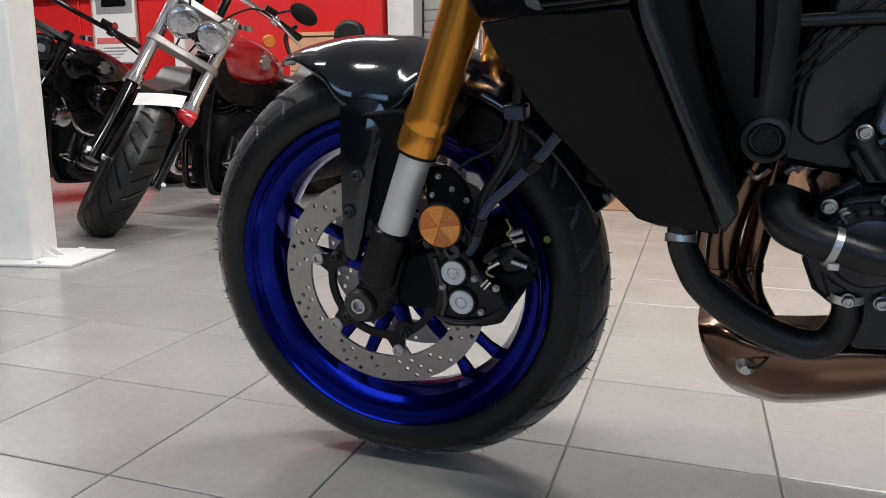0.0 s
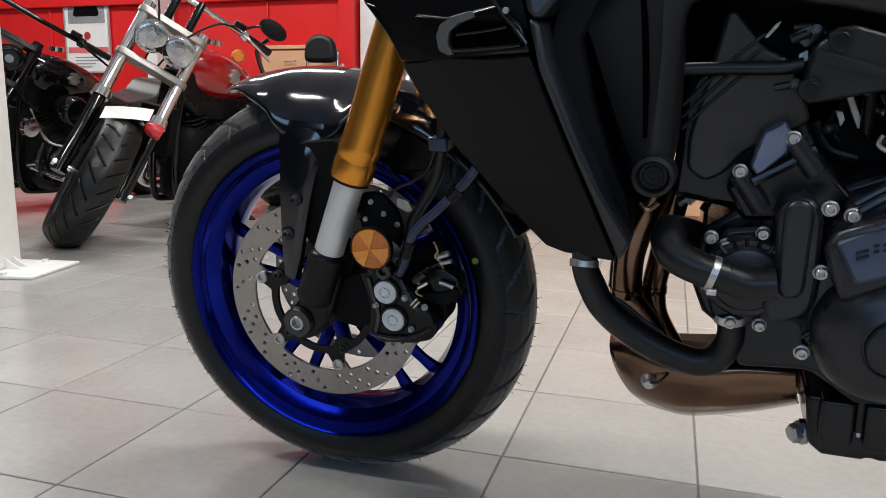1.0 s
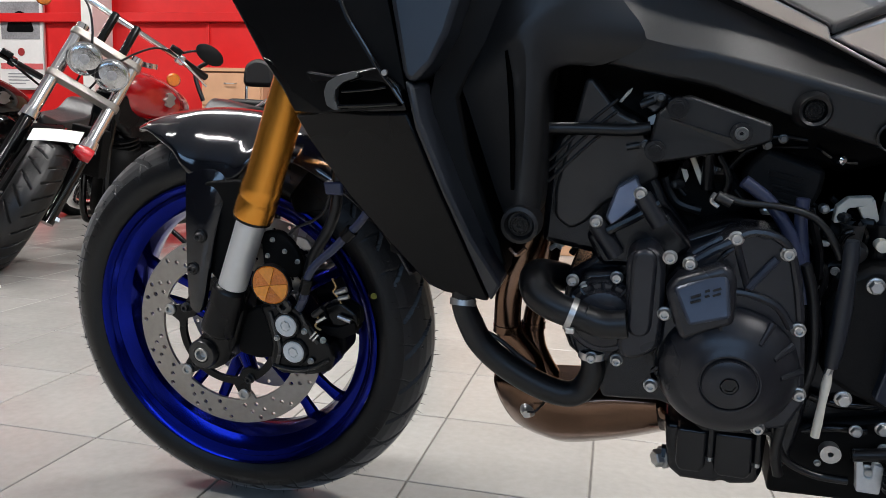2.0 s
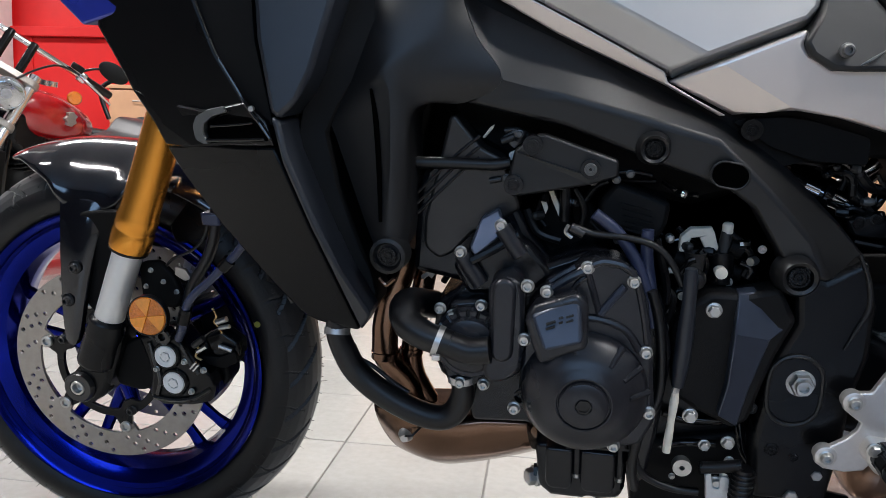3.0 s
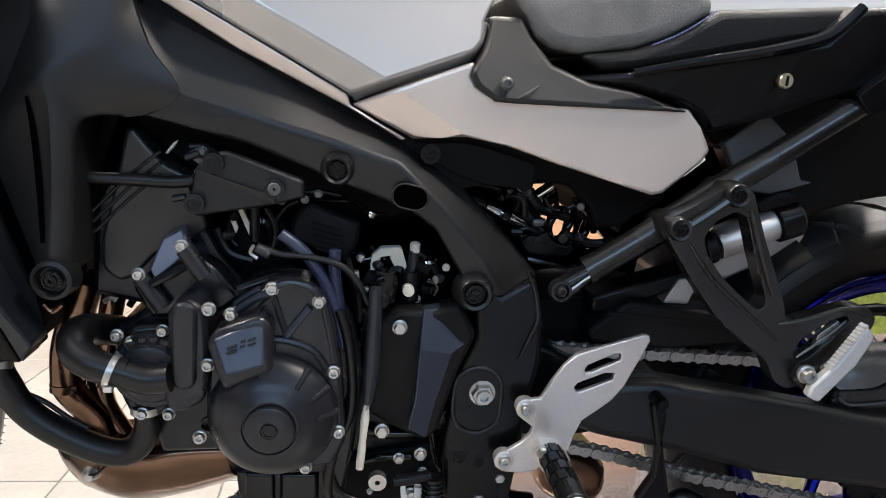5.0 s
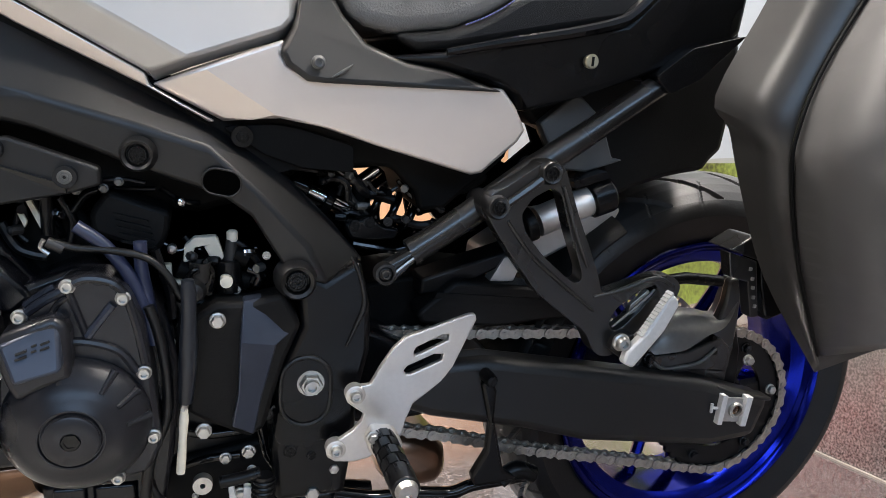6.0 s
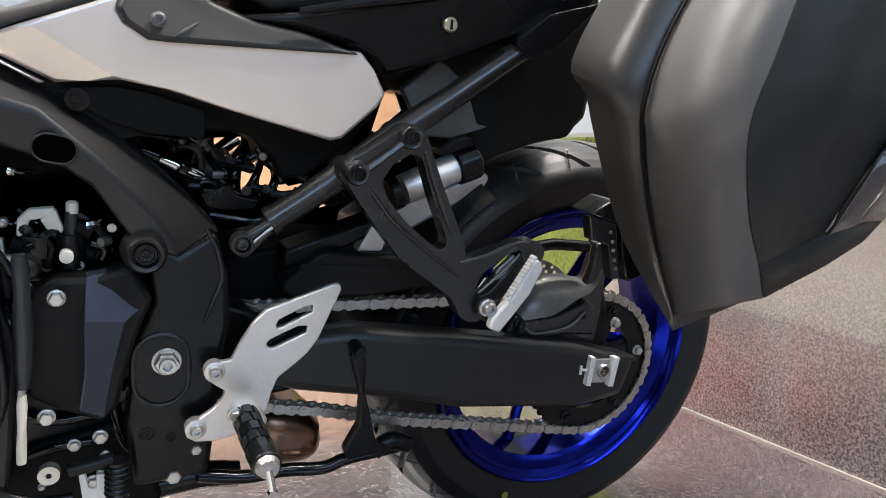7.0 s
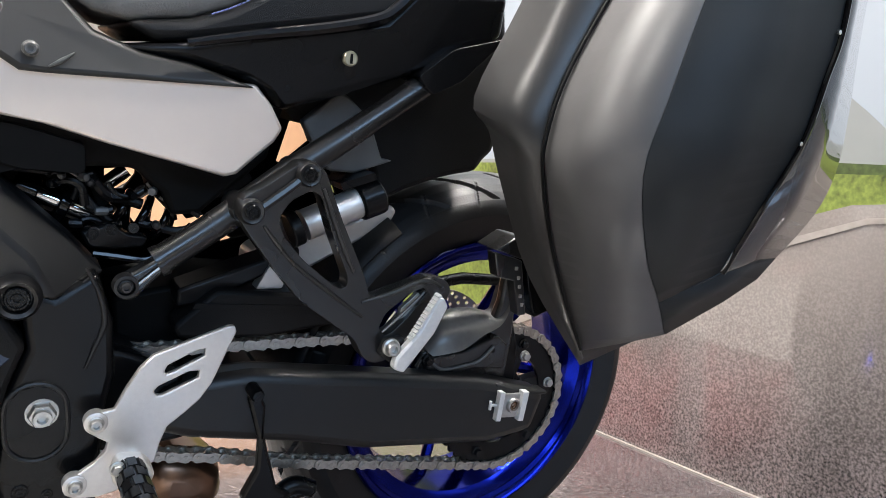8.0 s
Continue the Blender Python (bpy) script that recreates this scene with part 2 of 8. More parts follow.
def tube(pts, r, sides=10, n=6, closed=False, straight=False, flat=1.0):
    """A round bar along points; r is one radius or one for each point; flat squeezes it across."""
    path = [V(q) for q in pts] if straight else curve_points(pts, n, closed)
    if isinstance(r, (int, float)):
        rs = [r] * len(path)
    else:
        rs = list(float(q) for q in np.interp(np.linspace(0, len(r) - 1, len(path)), range(len(r)), r))
    bm = bmesh.new()
    rings = []
    up = V((0, 0, 1))
    m = len(path)
    side = None
    for i in range(m):
        a, b = path[i - 1 if (i or closed) else 0], path[(i + 1) % m if (closed or i < m - 1) else i]
        d = (b - a).normalized()
        if side is None:
            side = d.cross(up if abs(d.z) < 0.9 else V((0, 1, 0))).normalized()
        else:
            side = (side - d * side.dot(d)).normalized()
        o = d.cross(side)
        rings.append([bm.verts.new(path[i] + rs[i] * (math.cos(2 * math.pi * k / sides) * side * flat + math.sin(2 * math.pi * k / sides) * o)) for k in range(sides)])
    for i in range(m if closed else m - 1):
        r0, r1 = rings[i], rings[(i + 1) % m]
        for k in range(sides):
            bm.faces.new((r0[k], r0[(k + 1) % sides], r1[(k + 1) % sides], r1[k]))
    if not closed:
        bm.faces.new(rings[0][::-1])
        bm.faces.new(rings[-1])
    return bm


def lathe(profile, n=48, m=None, closed=False):
    """Turns (radius, y) round the y axis; the ends are closed unless the profile is a loop."""
    bm = bmesh.new()
    rings = [[bm.verts.new((r * math.cos(2 * math.pi * k / n), y, r * math.sin(2 * math.pi * k / n))) for k in range(n)] if r > 1e-6 else [bm.verts.new((0, y, 0))] for r, y in profile]
    pairs = list(zip(rings, rings[1:] + rings[:1])) if closed else list(zip(rings, rings[1:]))
    for a, b in pairs:
        for k in range(n):
            q = [a[k % len(a)], a[(k + 1) % len(a)], b[(k + 1) % len(b)], b[k % len(b)]]
            q = list(dict.fromkeys(q))
            if len(q) > 2:
                bm.faces.new(q)
    if not closed:
        for ring in (rings[0], rings[-1]):
            if len(ring) > 2:
                bm.faces.new(ring)
    return moved(bm, m) if m is not None else bm


def rod(p0, p1, r0, r1=None, n=16):
    p0, p1 = V(p0), V(p1)
    d = p1 - p0
    m = Matrix.Translation(p0) @ d.to_track_quat("Y", "Z").to_matrix().to_4x4()
    return lathe([(r0, 0), (r1 if r1 is not None else r0, d.length)], n, m)


def at(x, y, z):
    return Matrix.Translation((x, y, z))


def circle(cx, cz, r, n=16, a0=0.0):
    return [(cx + r * math.cos(a0 + 2 * math.pi * k / n), cz + r * math.sin(a0 + 2 * math.pi * k / n)) for k in range(n)]


def slot(x0, z0, x1, z1, r, n=6):
    """A round-ended slot between two points."""
    a = math.atan2(z1 - z0, x1 - x0)
    out = [(x1 + r * math.cos(a - math.pi / 2 + math.pi * k / n), z1 + r * math.sin(a - math.pi / 2 + math.pi * k / n)) for k in range(n + 1)]
    return out + [(x0 + r * math.cos(a + math.pi / 2 + math.pi * k / n), z0 + r * math.sin(a + math.pi / 2 + math.pi * k / n)) for k in range(n + 1)]


def rounded(pts, r, n=4):
    """An outline with its corners rounded."""
    out, m = [], len(pts)
    for i in range(m):
        a, b, c = (V((*pts[(i + k) % m][:2], 0)) for k in (-1, 0, 1))
        u, w = a - b, c - b
        q = min(r, u.length * 0.45, w.length * 0.45)
        p0, p1 = b + u.normalized() * q, b + w.normalized() * q
        for k in range(n + 1):
            t = k / n
            p = (1 - t) ** 2 * p0 + 2 * t * (1 - t) * b + t * t * p1
            out.append((p.x, p.y) if len(pts[i]) < 3 else (p.x, p.y, pts[i][2]))
    return out


def bolt_mesh(kind):
    """A screw that looks towards -y, about 1 across: flanged with a socket, hexagonal, or with a recessed dark cap."""
    if kind == "socket":
        return lathe([(0.62, 0.1), (0.62, -0.12), (0.5, -0.2), (0.46, -0.55), (0.4, -0.62), (0.25, -0.62), (0.24, -0.3), (0, -0.28)], 18)
    if kind == "hex":
        return merge(lathe([(0.62, 0.1), (0.62, -0.08), (0.52, -0.14)], 18), lathe([(0.5, -0.1), (0.5, -0.5), (0.42, -0.58), (0, -0.58)], 6))
    return lathe([(0.95, 0.1), (0.95, -0.12), (0.85, -0.2), (0.72, -0.2), (0.66, -0.06), (0.48, -0.06), (0.44, -0.22), (0.26, -0.22), (0.24, 0.0), (0, 0.02)], 24)


BOLTS = {}


def bolt(kind, material, x, y, z, d, parent, tilt=(0, 0, 0)):
    key = (kind, material.name)
    if key not in BOLTS:
        o = part("bolt", bolt_mesh(kind), material, parent)
        BOLTS[key] = o
    else:
        o = new("bolt", BOLTS[key].data)
        o.parent = parent
    o.matrix_basis = pose(x, y, z, *tilt) @ Matrix.Diagonal((d, d, d, 1))
    return o

# ---- sports tourer: x runs to its tail, y to its right side, z up ----
bike = thing("motorcycle", "black and silver sports touring motorcycle with blue wheels, leaning over", "motorcycle",
             pose(0.385, -0.105, 0, 0, 0, -2.6) @ pose(0, 0, 0, 8.0, 0, 0))


def tyre_mesh(r, half, rim_r, n, grooves):
    """A road tyre with angled tread grooves cut in."""
    k = half / 0.060
    side = ((0.0, 0.0), (0.012, 0.0015), (0.024, 0.0055), (0.035, 0.0125), (0.045, 0.0215), (0.053, 0.032), (0.0585, 0.044), (0.060, 0.053), (0.0575, 0.062))
    prof = [(rim_r, -half * 0.84)] + [(r - d, -y * k) for y, d in reversed(side)] + [(r - d, y * k) for y, d in side[1:]] + [(rim_r, half * 0.84)]
    dense = []
    for (a, b), (c, d) in zip(prof, prof[1:]):
        steps = (10 if n > 600 else 4) if r - min(a, c) < 0.04 else 1
        dense += [(a + (c - a) * k / steps, b + (d - b) * k / steps) for k in range(steps)]
    dense.append(prof[-1])
    bm = lathe(dense, n, closed=True)
    for v in bm.verts:
        rr = math.hypot(v.co.x, v.co.z)
        u = v.co.y / half
        if rr < r - 0.036 or abs(u) > 0.93 or abs(u) < 0.1:
            continue
        th = math.atan2(v.co.z, v.co.x) * grooves / (2 * math.pi)
        side = 0.0 if u > 0 else 0.5
        ph = (th + side + 1.15 * abs(u) ** 1.3) % 1.0
        ph2 = (th * 2 + side + 0.3 - 0.9 * abs(u)) % 2.0
        deep = 0.0065 if ph < 0.13 and 0.15 < abs(u) < 0.86 else 0.002 if ph2 < 0.08 and 0.5 < abs(u) < 0.9 else 0
        if deep:
            k = (rr - deep) / rr
            v.co.x *= k
            v.co.z *= k
    return bm


def rim_mesh(half, r=0.2325):
    f = half
    return lathe([(r, -f), (r - 0.003, -f - 0.002), (r - 0.010, -f + 0.002), (r - 0.0125, -f + 0.006), (r - 0.0115, -f + 0.0065), (r - 0.017, -f + 0.012), (r - 0.016, -f + 0.013), (r - 0.024, -f + 0.016), (r - 0.036, -f + 0.024), (r - 0.040, -0.014), (r - 0.043, 0),
                  (r - 0.040, 0.014), (r - 0.036, f - 0.024), (r - 0.024, f - 0.016), (r - 0.017, f - 0.010), (r - 0.012, f - 0.002), (r - 0.003, f + 0.002), (r, f),
                  (r - 0.004, f - 0.008), (r - 0.03, 0.012), (r - 0.03, -0.012), (r - 0.004, -f + 0.008)], 96, closed=True)


def spokes(phase, hub, wide, parent, deep=0.0, spread=0.046):
    part("hub", lathe([(hub, -0.045), (hub + 0.004, -0.03), (hub - 0.006, 0), (hub + 0.004, 0.03), (hub, 0.045)], 40), M_BLUE, parent)
    for k in range(5):
        for s in (-1, 1):
            a = radians(phase + 72 * k)
            u, w = V((math.cos(a), 0, math.sin(a))), V((-math.sin(a), 0, math.cos(a)))
            f = spread / 0.046
            v = V((0, deep, 0))
            p = [u * hub * 0.8 + w * s * 0.020 * f, u * 0.11 + w * s * 0.028 * f + v * 0.4, u * 0.165 + w * s * 0.036 * f + v * 0.8, u * 0.198 + w * s * spread + v]
            part("spoke", tube(p, [0.014, 0.0105, 0.0095, 0.014], 8, 5, flat=wide), M_BLUE, parent)


def disc_mesh(r0, r1, thick, rows, per_row):
    holes = [circle(0, 0, r0, 64)]
    for i, rr in enumerate(rows):
        for k in range(per_row):
            a = 2 * math.pi * (k + i * 0.37) / per_row
            holes.append(circle(rr * math.cos(a), rr * math.sin(a), 0.0034, 8))
    return plate(circle(0, 0, r1, 96), -thick / 2, thick / 2, holes)


def nibs_mesh(r, half, n):
    bm = bmesh.new()
    for k in range(n):
        a = 2 * math.pi * (k + 0.4 * random.random()) / n
        y = half * random.choice((-0.95, -0.8, -0.45, 0.1, 0.5, 0.85))
        rr = r - 0.044 * abs(y / half) ** 2.2 - 0.001
        base = V((rr * math.cos(a), y, rr * math.sin(a)))
        out = V((math.cos(a + 0.5 * random.uniform(-1, 1)), 0.4 * y / half, math.sin(a + 0.3 * random.uniform(-1, 1)))) * random.uniform(0.005, 0.012)
        s = V((0, 0.0009, 0))
        t = V((-math.sin(a), 0, math.cos(a))) * 0.0009
        q = [bm.verts.new(base + s), bm.verts.new(base - s + t), bm.verts.new(base - t), bm.verts.new(base + out)]
        for f in ((0, 1, 3), (1, 2, 3), (2, 0, 3), (0, 2, 1)):
            bm.faces.new([q[i] for i in f])
    return bm


def two_rubbers(ob, r):
    """Gives the tread band outside radius r the greyer tread rubber."""
    ob.data.materials.append(M_TREAD)
    for p in ob.data.polygons:
        p.material_index = 1 if math.hypot(p.center.x, p.center.z) > r else 0


# front wheel
FX, FZ = 0.005, 0.299
fw = part("front_wheel", rim_mesh(0.055, 0.2285), M_BLUE, bike, "glossy blue cast front wheel")
fw.matrix_basis = pose(FX, 0.024, FZ, -0.3, 0, 2.3)
spokes(-51, 0.048, 0.62, fw, 0.010, 0.0325)
two_rubbers(part("tyre", tyre_mesh(0.3005, 0.0585, 0.2285, 1080, 30), M_RUBBER, fw, "black road tyre with angled grooves", smooth=32), 0.2665)
tagged(part("rubber_nib", nibs_mesh(0.3005, 0.0585, 300), M_RUBBER, fw), kind="stuff")
dots = part("paint_dot", lathe([(0.0046, 0.0), (0.0046, -0.0012), (0, -0.0014)], 14), mat("yellow_paint_dot", (0.22, 0.21, 0.03), 0.6), fw)
dots.matrix_basis = pose(0.2385 * math.cos(radians(18)), -0.0572, 0.2385 * math.sin(radians(18)))


def carrier_mesh():
    """The black ring that carries a disc: five inner lugs, six outer lugs."""
    out, inn = [], []
    for k in range(180):
        a = 360 * k / 180
        lug = max(0.0, 1 - abs((a - 161 + 30) % 60 - 30) / 9.5)
        low = max(0.0, 1 - abs((a - 150 + 36) % 72 - 36) / 15)
        ro, ri = 0.0815 + 0.0215 * min(1, lug * 1.6), 0.0705 - 0.012 * min(1, low * 1.8)
        out.append((ro * math.cos(radians(a)), ro * math.sin(radians(a))))
        inn.append((ri * math.cos(radians(a)), ri * math.sin(radians(a))))
    return plate(out, -0.003, 0.003, [inn])


def front_disc_mesh():
    """A drilled disc whose inner edge has six round lugs."""
    inn, holes = [], []
    for k in range(180):
        a = 2 * k
        lug = max(0.0, 1 - (abs((a - 161 + 30) % 60 - 30) / 7.0) ** 2)
        r = 0.1105 - 0.019 * math.sqrt(lug)
        inn.append((r * math.cos(radians(a)), r * math.sin(radians(a))))
    for i, rr in enumerate((0.1195, 0.1305, 0.1415)):
        for k in range(24):
            a = 2 * math.pi * (k + i * 0.31 + (0.5 if k % 3 == 0 else 0.12)) / 24
            holes.append(circle(rr * math.cos(a), rr * math.sin(a), 0.0033, 8))
    return plate(circle(0, 0, 0.149, 96), -0.0025, 0.0025, [inn] + holes)


for sy in (-1, 1):
    d = part("brake_disc", front_disc_mesh(), M_DISC, fw, "drilled steel brake disc", bevel=0.0005)
    d.location = (0, sy * 0.064, 0)
    c = part("disc_carrier", carrier_mesh(), M_BLACK, fw, "black disc carrier", bevel=0.001)
    c.location = (0, sy * 0.068, 0)
    for k in range(6):
        a = radians(161 + 60 * k)
        part("disc_rivet", lathe([(0.0088, 0.004), (0.0088, -0.003), (0.0074, -0.0042), (0.0048, -0.0042), (0.0044, -0.001), (0, -0.001)], 22, at(0.0985 * math.cos(a), sy * 0.003, 0.0985 * math.sin(a))), M_STEEL, c, "grey floating disc rivet")
    for k in range(5):
        a = radians(150 + 72 * k)
        part("hub_lug", rod((0.040 * math.cos(a), -sy * 0.016, 0.040 * math.sin(a)), (0.0745 * math.cos(a), -sy * 0.008, 0.0745 * math.sin(a)), 0.012, 0.0095, 14), M_BLUE, c)
        bolt("socket", M_CAST, 0.0755 * math.cos(a), sy * 0.0035, 0.0755 * math.sin(a), 0.0125, c)

# fork legs
def fork_line(z):
    return 0.098 + 0.4 * (z - 0.494)


for sy in (-1, 1):
    y = 0.107 * sy
    leg = part("fork_slider", rod((fork_line(0.38), y, 0.38), (fork_line(0.56), y, 0.56), 0.0195, n=32), M_SLIDER, bike, "bare grey steel inner fork tube")
    p0, p1 = V((fork_line(0.500), y, 0.500)), V((fork_line(1.00), y, 1.00))
    m = Matrix.Translation(p0) @ (p1 - p0).to_track_quat("Y", "Z").to_matrix().to_4x4()
    L = (p1 - p0).length
    part("fork_tube", lathe([(0.0205, 0), (0.0262, 0), (0.0266, 0.002), (0.0266, 0.024), (0.0258, 0.026), (0.0258, 0.030), (0.0266, 0.032), (0.0262, 0.046), (0.0246, 0.052), (0.0246, L)], 40, m), M_GOLD, bike, "gold anodised outer fork tube")
    part("fork_seal", lathe([(0.0195, -0.004), (0.0252, -0.004), (0.0252, 0.001), (0.0195, 0.001)], 32, m, closed=True), M_BLACK, bike)
    q = [(0.041, 0.394), (0.077, 0.389), (0.073, 0.356), (0.060, 0.324), (0.043, 0.284), (0.018, 0.269), (-0.003, 0.271), (-0.016, 0.287), (-0.011, 0.306), (0.008, 0.326), (0.024, 0.354)]
    foot = plate(rounded(q, 0.008), sy * 0.112, sy * 0.066)
    foot = merge(foot, rod((fork_line(0.33), y, 0.33), (fork_line(0.402), y, 0.402), 0.026, 0.0245, 28))
    part("fork_foot", foot, M_BLACK, bike, "black cast fork foot", bevel=0.007)
AX, AZ = 0.009, 0.297
part("axle", rod((AX, -0.110, AZ), (AX, 0.15, AZ), 0.0125), M_BLACK, bike)
part("axle_clamp", lathe([(0.0215, 0.03), (0.0215, -0.002), (0.0195, -0.005), (0.0118, -0.005), (0.0118, 0.03)], 28, at(AX, -0.115, AZ), closed=True), M_SATIN, bike)
part("axle_end", lathe([(0.0112, 0.010), (0.0112, 0.002), (0.0098, 0.0), (0.0072, 0.0), (0.0066, 0.008), (0, 0.009)], 26, at(AX, -0.121, AZ)), M_STEEL, bike, "bright hollow axle end")

# front calipers
for sy in (-1, 1):
    q = [(0.094, 0.372), (0.121, 0.381), (0.150, 0.379), (0.166, 0.359), (0.180, 0.340), (0.197, 0.327), (0.203, 0.306), (0.196, 0.285), (0.169, 0.277), (0.122, 0.273), (0.104, 0.285), (0.110, 0.318), (0.104, 0.345)]
    cal = part("brake_caliper", plate(rounded(q, 0.007), sy * 0.100, sy * 0.050), M_BLACK, bike, "black four-piston brake caliper", bevel=0.006, seg=3)
    part("caliper_bridge", plate(rounded([(0.166, 0.365), (0.190, 0.357), (0.207, 0.330), (0.209, 0.306), (0.190, 0.283), (0.167, 0.293)], 0.008), sy * 0.070, sy * 0.030), M_DARK, cal, bevel=0.004)
    web = [(0.060, 0.352), (0.085, 0.366), (0.108, 0.372), (0.122, 0.350), (0.112, 0.296), (0.086, 0.289), (0.052, 0.296)]
    part("caliper_bracket", plate(rounded(web, 0.008), sy * 0.094, sy * 0.078), M_DARK, cal, bevel=0.003)
    for px, pz in ((0.1365, 0.3488), (0.1455, 0.3112)):
        body = part("piston_housing", lathe([(0.0200, 0.02), (0.0200, -0.002), (0.0180, -0.0045), (0.0160, -0.0045)], 32, at(px, sy * 0.100 if sy < 0 else 0.09, pz)), M_BLACK, cal)
        if sy < 0:
            cap = part("piston_cap", lathe([(0.0156, 0.006), (0.0156, -0.002), (0.0148, -0.0032), (0.0076, -0.0032), (0.0066, -0.0012), (0, -0.0012)], 32, at(px, -0.1035, pz)), M_WHITE, cal, "pale round caliper piston cap")
            star = [(px + (0.0076 if k % 2 else 0.0050) * math.cos(radians(15 + 30 * k)), pz + (0.0076 if k % 2 else 0.0050) * math.sin(radians(15 + 30 * k))) for k in range(12)]
            part("cap_recess", plate(rounded(star, 0.0012, 2), -0.1072, -0.1045), M_PEGW, cap)
    if sy < 0:
        near_cal = cal
cal = near_cal
for path, r in (([(0.112, -0.101, 0.366), (0.118, -0.101, 0.340), (0.124, -0.101, 0.314), (0.118, -0.101, 0.290)], 0.0036), ([(0.158, -0.100, 0.366), (0.168, -0.100, 0.345), (0.182, -0.100, 0.326)], 0.0040), ([(0.112, -0.100, 0.286), (0.142, -0.101, 0.284), (0.172, -0.101, 0.290), (0.196, -0.099, 0.304)], 0.0038)):
    part("caliper_rib", tube(path, r, 8), M_SATIN, cal)
part("caliper_bolt_boss", lathe([(0.0115, 0.012), (0.0115, -0.004), (0.0095, -0.006), (0.0055, -0.006), (0.005, 0), (0, 0)], 24, at(0.137, -0.105, 0.379)), M_SATIN, cal)
part("bleed_nipple", rod((0.118, -0.100, 0.372), (0.113, -0.102, 0.384), 0.0036, n=10), M_CAST, cal)
for bx, bz in ((0.121, 0.329), (0.163, 0.343), (0.170, 0.300), (0.190, 0.333)):
    bolt("socket", M_STEEL, bx, -0.103, bz, 0.0072, cal)
# pads, pins and springs behind the caliper
part("brake_pad", plate(rounded([(0.176, 0.345), (0.205, 0.346), (0.228, 0.356), (0.231, 0.340), (0.209, 0.329), (0.184, 0.334)], 0.004), -0.085, -0.06), M_DARK, bike, bevel=0.002)
part("pad_backing", plate(rounded([(0.181, 0.372), (0.206, 0.382), (0.231, 0.366), (0.231, 0.345), (0.208, 0.337), (0.190, 0.346)], 0.006), -0.080, -0.050), M_BLACK, bike, "dark brake pad carrier", bevel=0.004)
for p0, p1, r, m in (((0.176, -0.100, 0.366), (0.191, -0.100, 0.378), 0.0046, M_CAST), ((0.180, -0.098, 0.357), (0.194, -0.098, 0.366), 0.0036, M_CHROME), ((0.204, -0.085, 0.396), (0.219, -0.085, 0.402), 0.0040, M_STEEL), ((0.207, -0.085, 0.388), (0.222, -0.085, 0.392), 0.0032, M_STEEL), ((0.205, -0.085, 0.362), (0.224, -0.085, 0.357), 0.0036, M_STEEL), ((0.171, -0.104, 0.334), (0.180, -0.104, 0.344), 0.0018, M_CHROME), ((0.175, -0.104, 0.331), (0.184, -0.104, 0.341), 0.0018, M_CHROME)):
    part("pad_pin", rod(p0, p1, r, n=10), m, bike)
part("pad_spring", tube([(0.176, -0.098, 0.372), (0.182, -0.098, 0.360), (0.177, -0.098, 0.350), (0.186, -0.098, 0.345)], 0.0016, 8), M_BRASS, bike)
part("caliper_spring", tube([(0.199, -0.085, 0.416), (0.204, -0.085, 0.405), (0.200, -0.085, 0.397), (0.207, -0.085, 0.389), (0.211, -0.085, 0.381)], 0.0018, 8), M_BRASS, bike)
part("fork_bracket", plate(rounded([(0.020, 0.540), (0.075, 0.545), (0.100, 0.535), (0.088, 0.470), (0.070, 0.400), (0.030, 0.395), (0.012, 0.420)], 0.008), -0.092, -0.080), M_DARK, bike, "black bracket between mudguard and fork", bevel=0.003)
# small dark stay, clips and sensor lead behind the fork leg
part("guard_stay", plate(rounded([(0.098, 0.474), (0.128, 0.478), (0.150, 0.456), (0.158, 0.430), (0.150, 0.412), (0.100, 0.414)], 0.010), -0.088, -0.076), M_DARK, bike, "dark stay carrying the brake hose", bevel=0.003)
part("stay_clip", plate(rounded([(0.156, 0.474), (0.170, 0.471), (0.178, 0.458), (0.168, 0.455), (0.154, 0.463)], 0.002), -0.096, -0.090), M_DISC, bike, "bare steel hose clip", bevel=0.001)
for gx, gz in ((0.117, 0.465), (0.134, 0.450), (0.108, 0.442), (0.152, 0.437)):
    bolt("hex", M_STEEL, gx, -0.090, gz, 0.0058, bike)
part("lower_yoke_cover", plate(rounded([(0.145, 0.549), (0.184, 0.523), (0.178, 0.497), (0.121, 0.487), (0.113, 0.511)], 0.006), -0.03, -0.02), M_CHAR, bike, "charcoal plastic guard behind the fork", bevel=0.002)

# reflector on its stay
rx, rz = 0.1335, 0.4165
refl = part("reflector", lathe([(0.0262, 0.006), (0.0262, -0.001), (0.0250, -0.002), (0, -0.0025)], 48, at(rx, -0.132, rz)), M_ORANGE, bike, "round amber reflector with ribbed sectors")
part("reflector_rim", lathe([(0.0262, 0.006), (0.0278, 0.006), (0.0278, -0.002), (0.0262, -0.002)], 48, at(rx, -0.132, rz), closed=True), M_BLACK, refl)
for k in range(3):
    a0 = radians(100 + 120 * k)
    w = [(rx, rz)] + [(rx + 0.0248 * math.cos(a0 + radians(t)), rz + 0.0248 * math.sin(a0 + radians(t))) for t in (-28, -14, 0, 14, 28)]
    part("reflector_sector", plate(w, -0.1358, -0.1335), mat("amber_sector", (0.78, 0.27, 0.015), 0.2, scale=200, var=0.2, coat=0.6), refl)
part("reflector_stay", plate(rounded([(0.112, 0.435), (0.150, 0.435), (0.152, 0.395), (0.116, 0.395)], 0.01), -0.128, -0.120), M_DARK, bike, bevel=0.002)

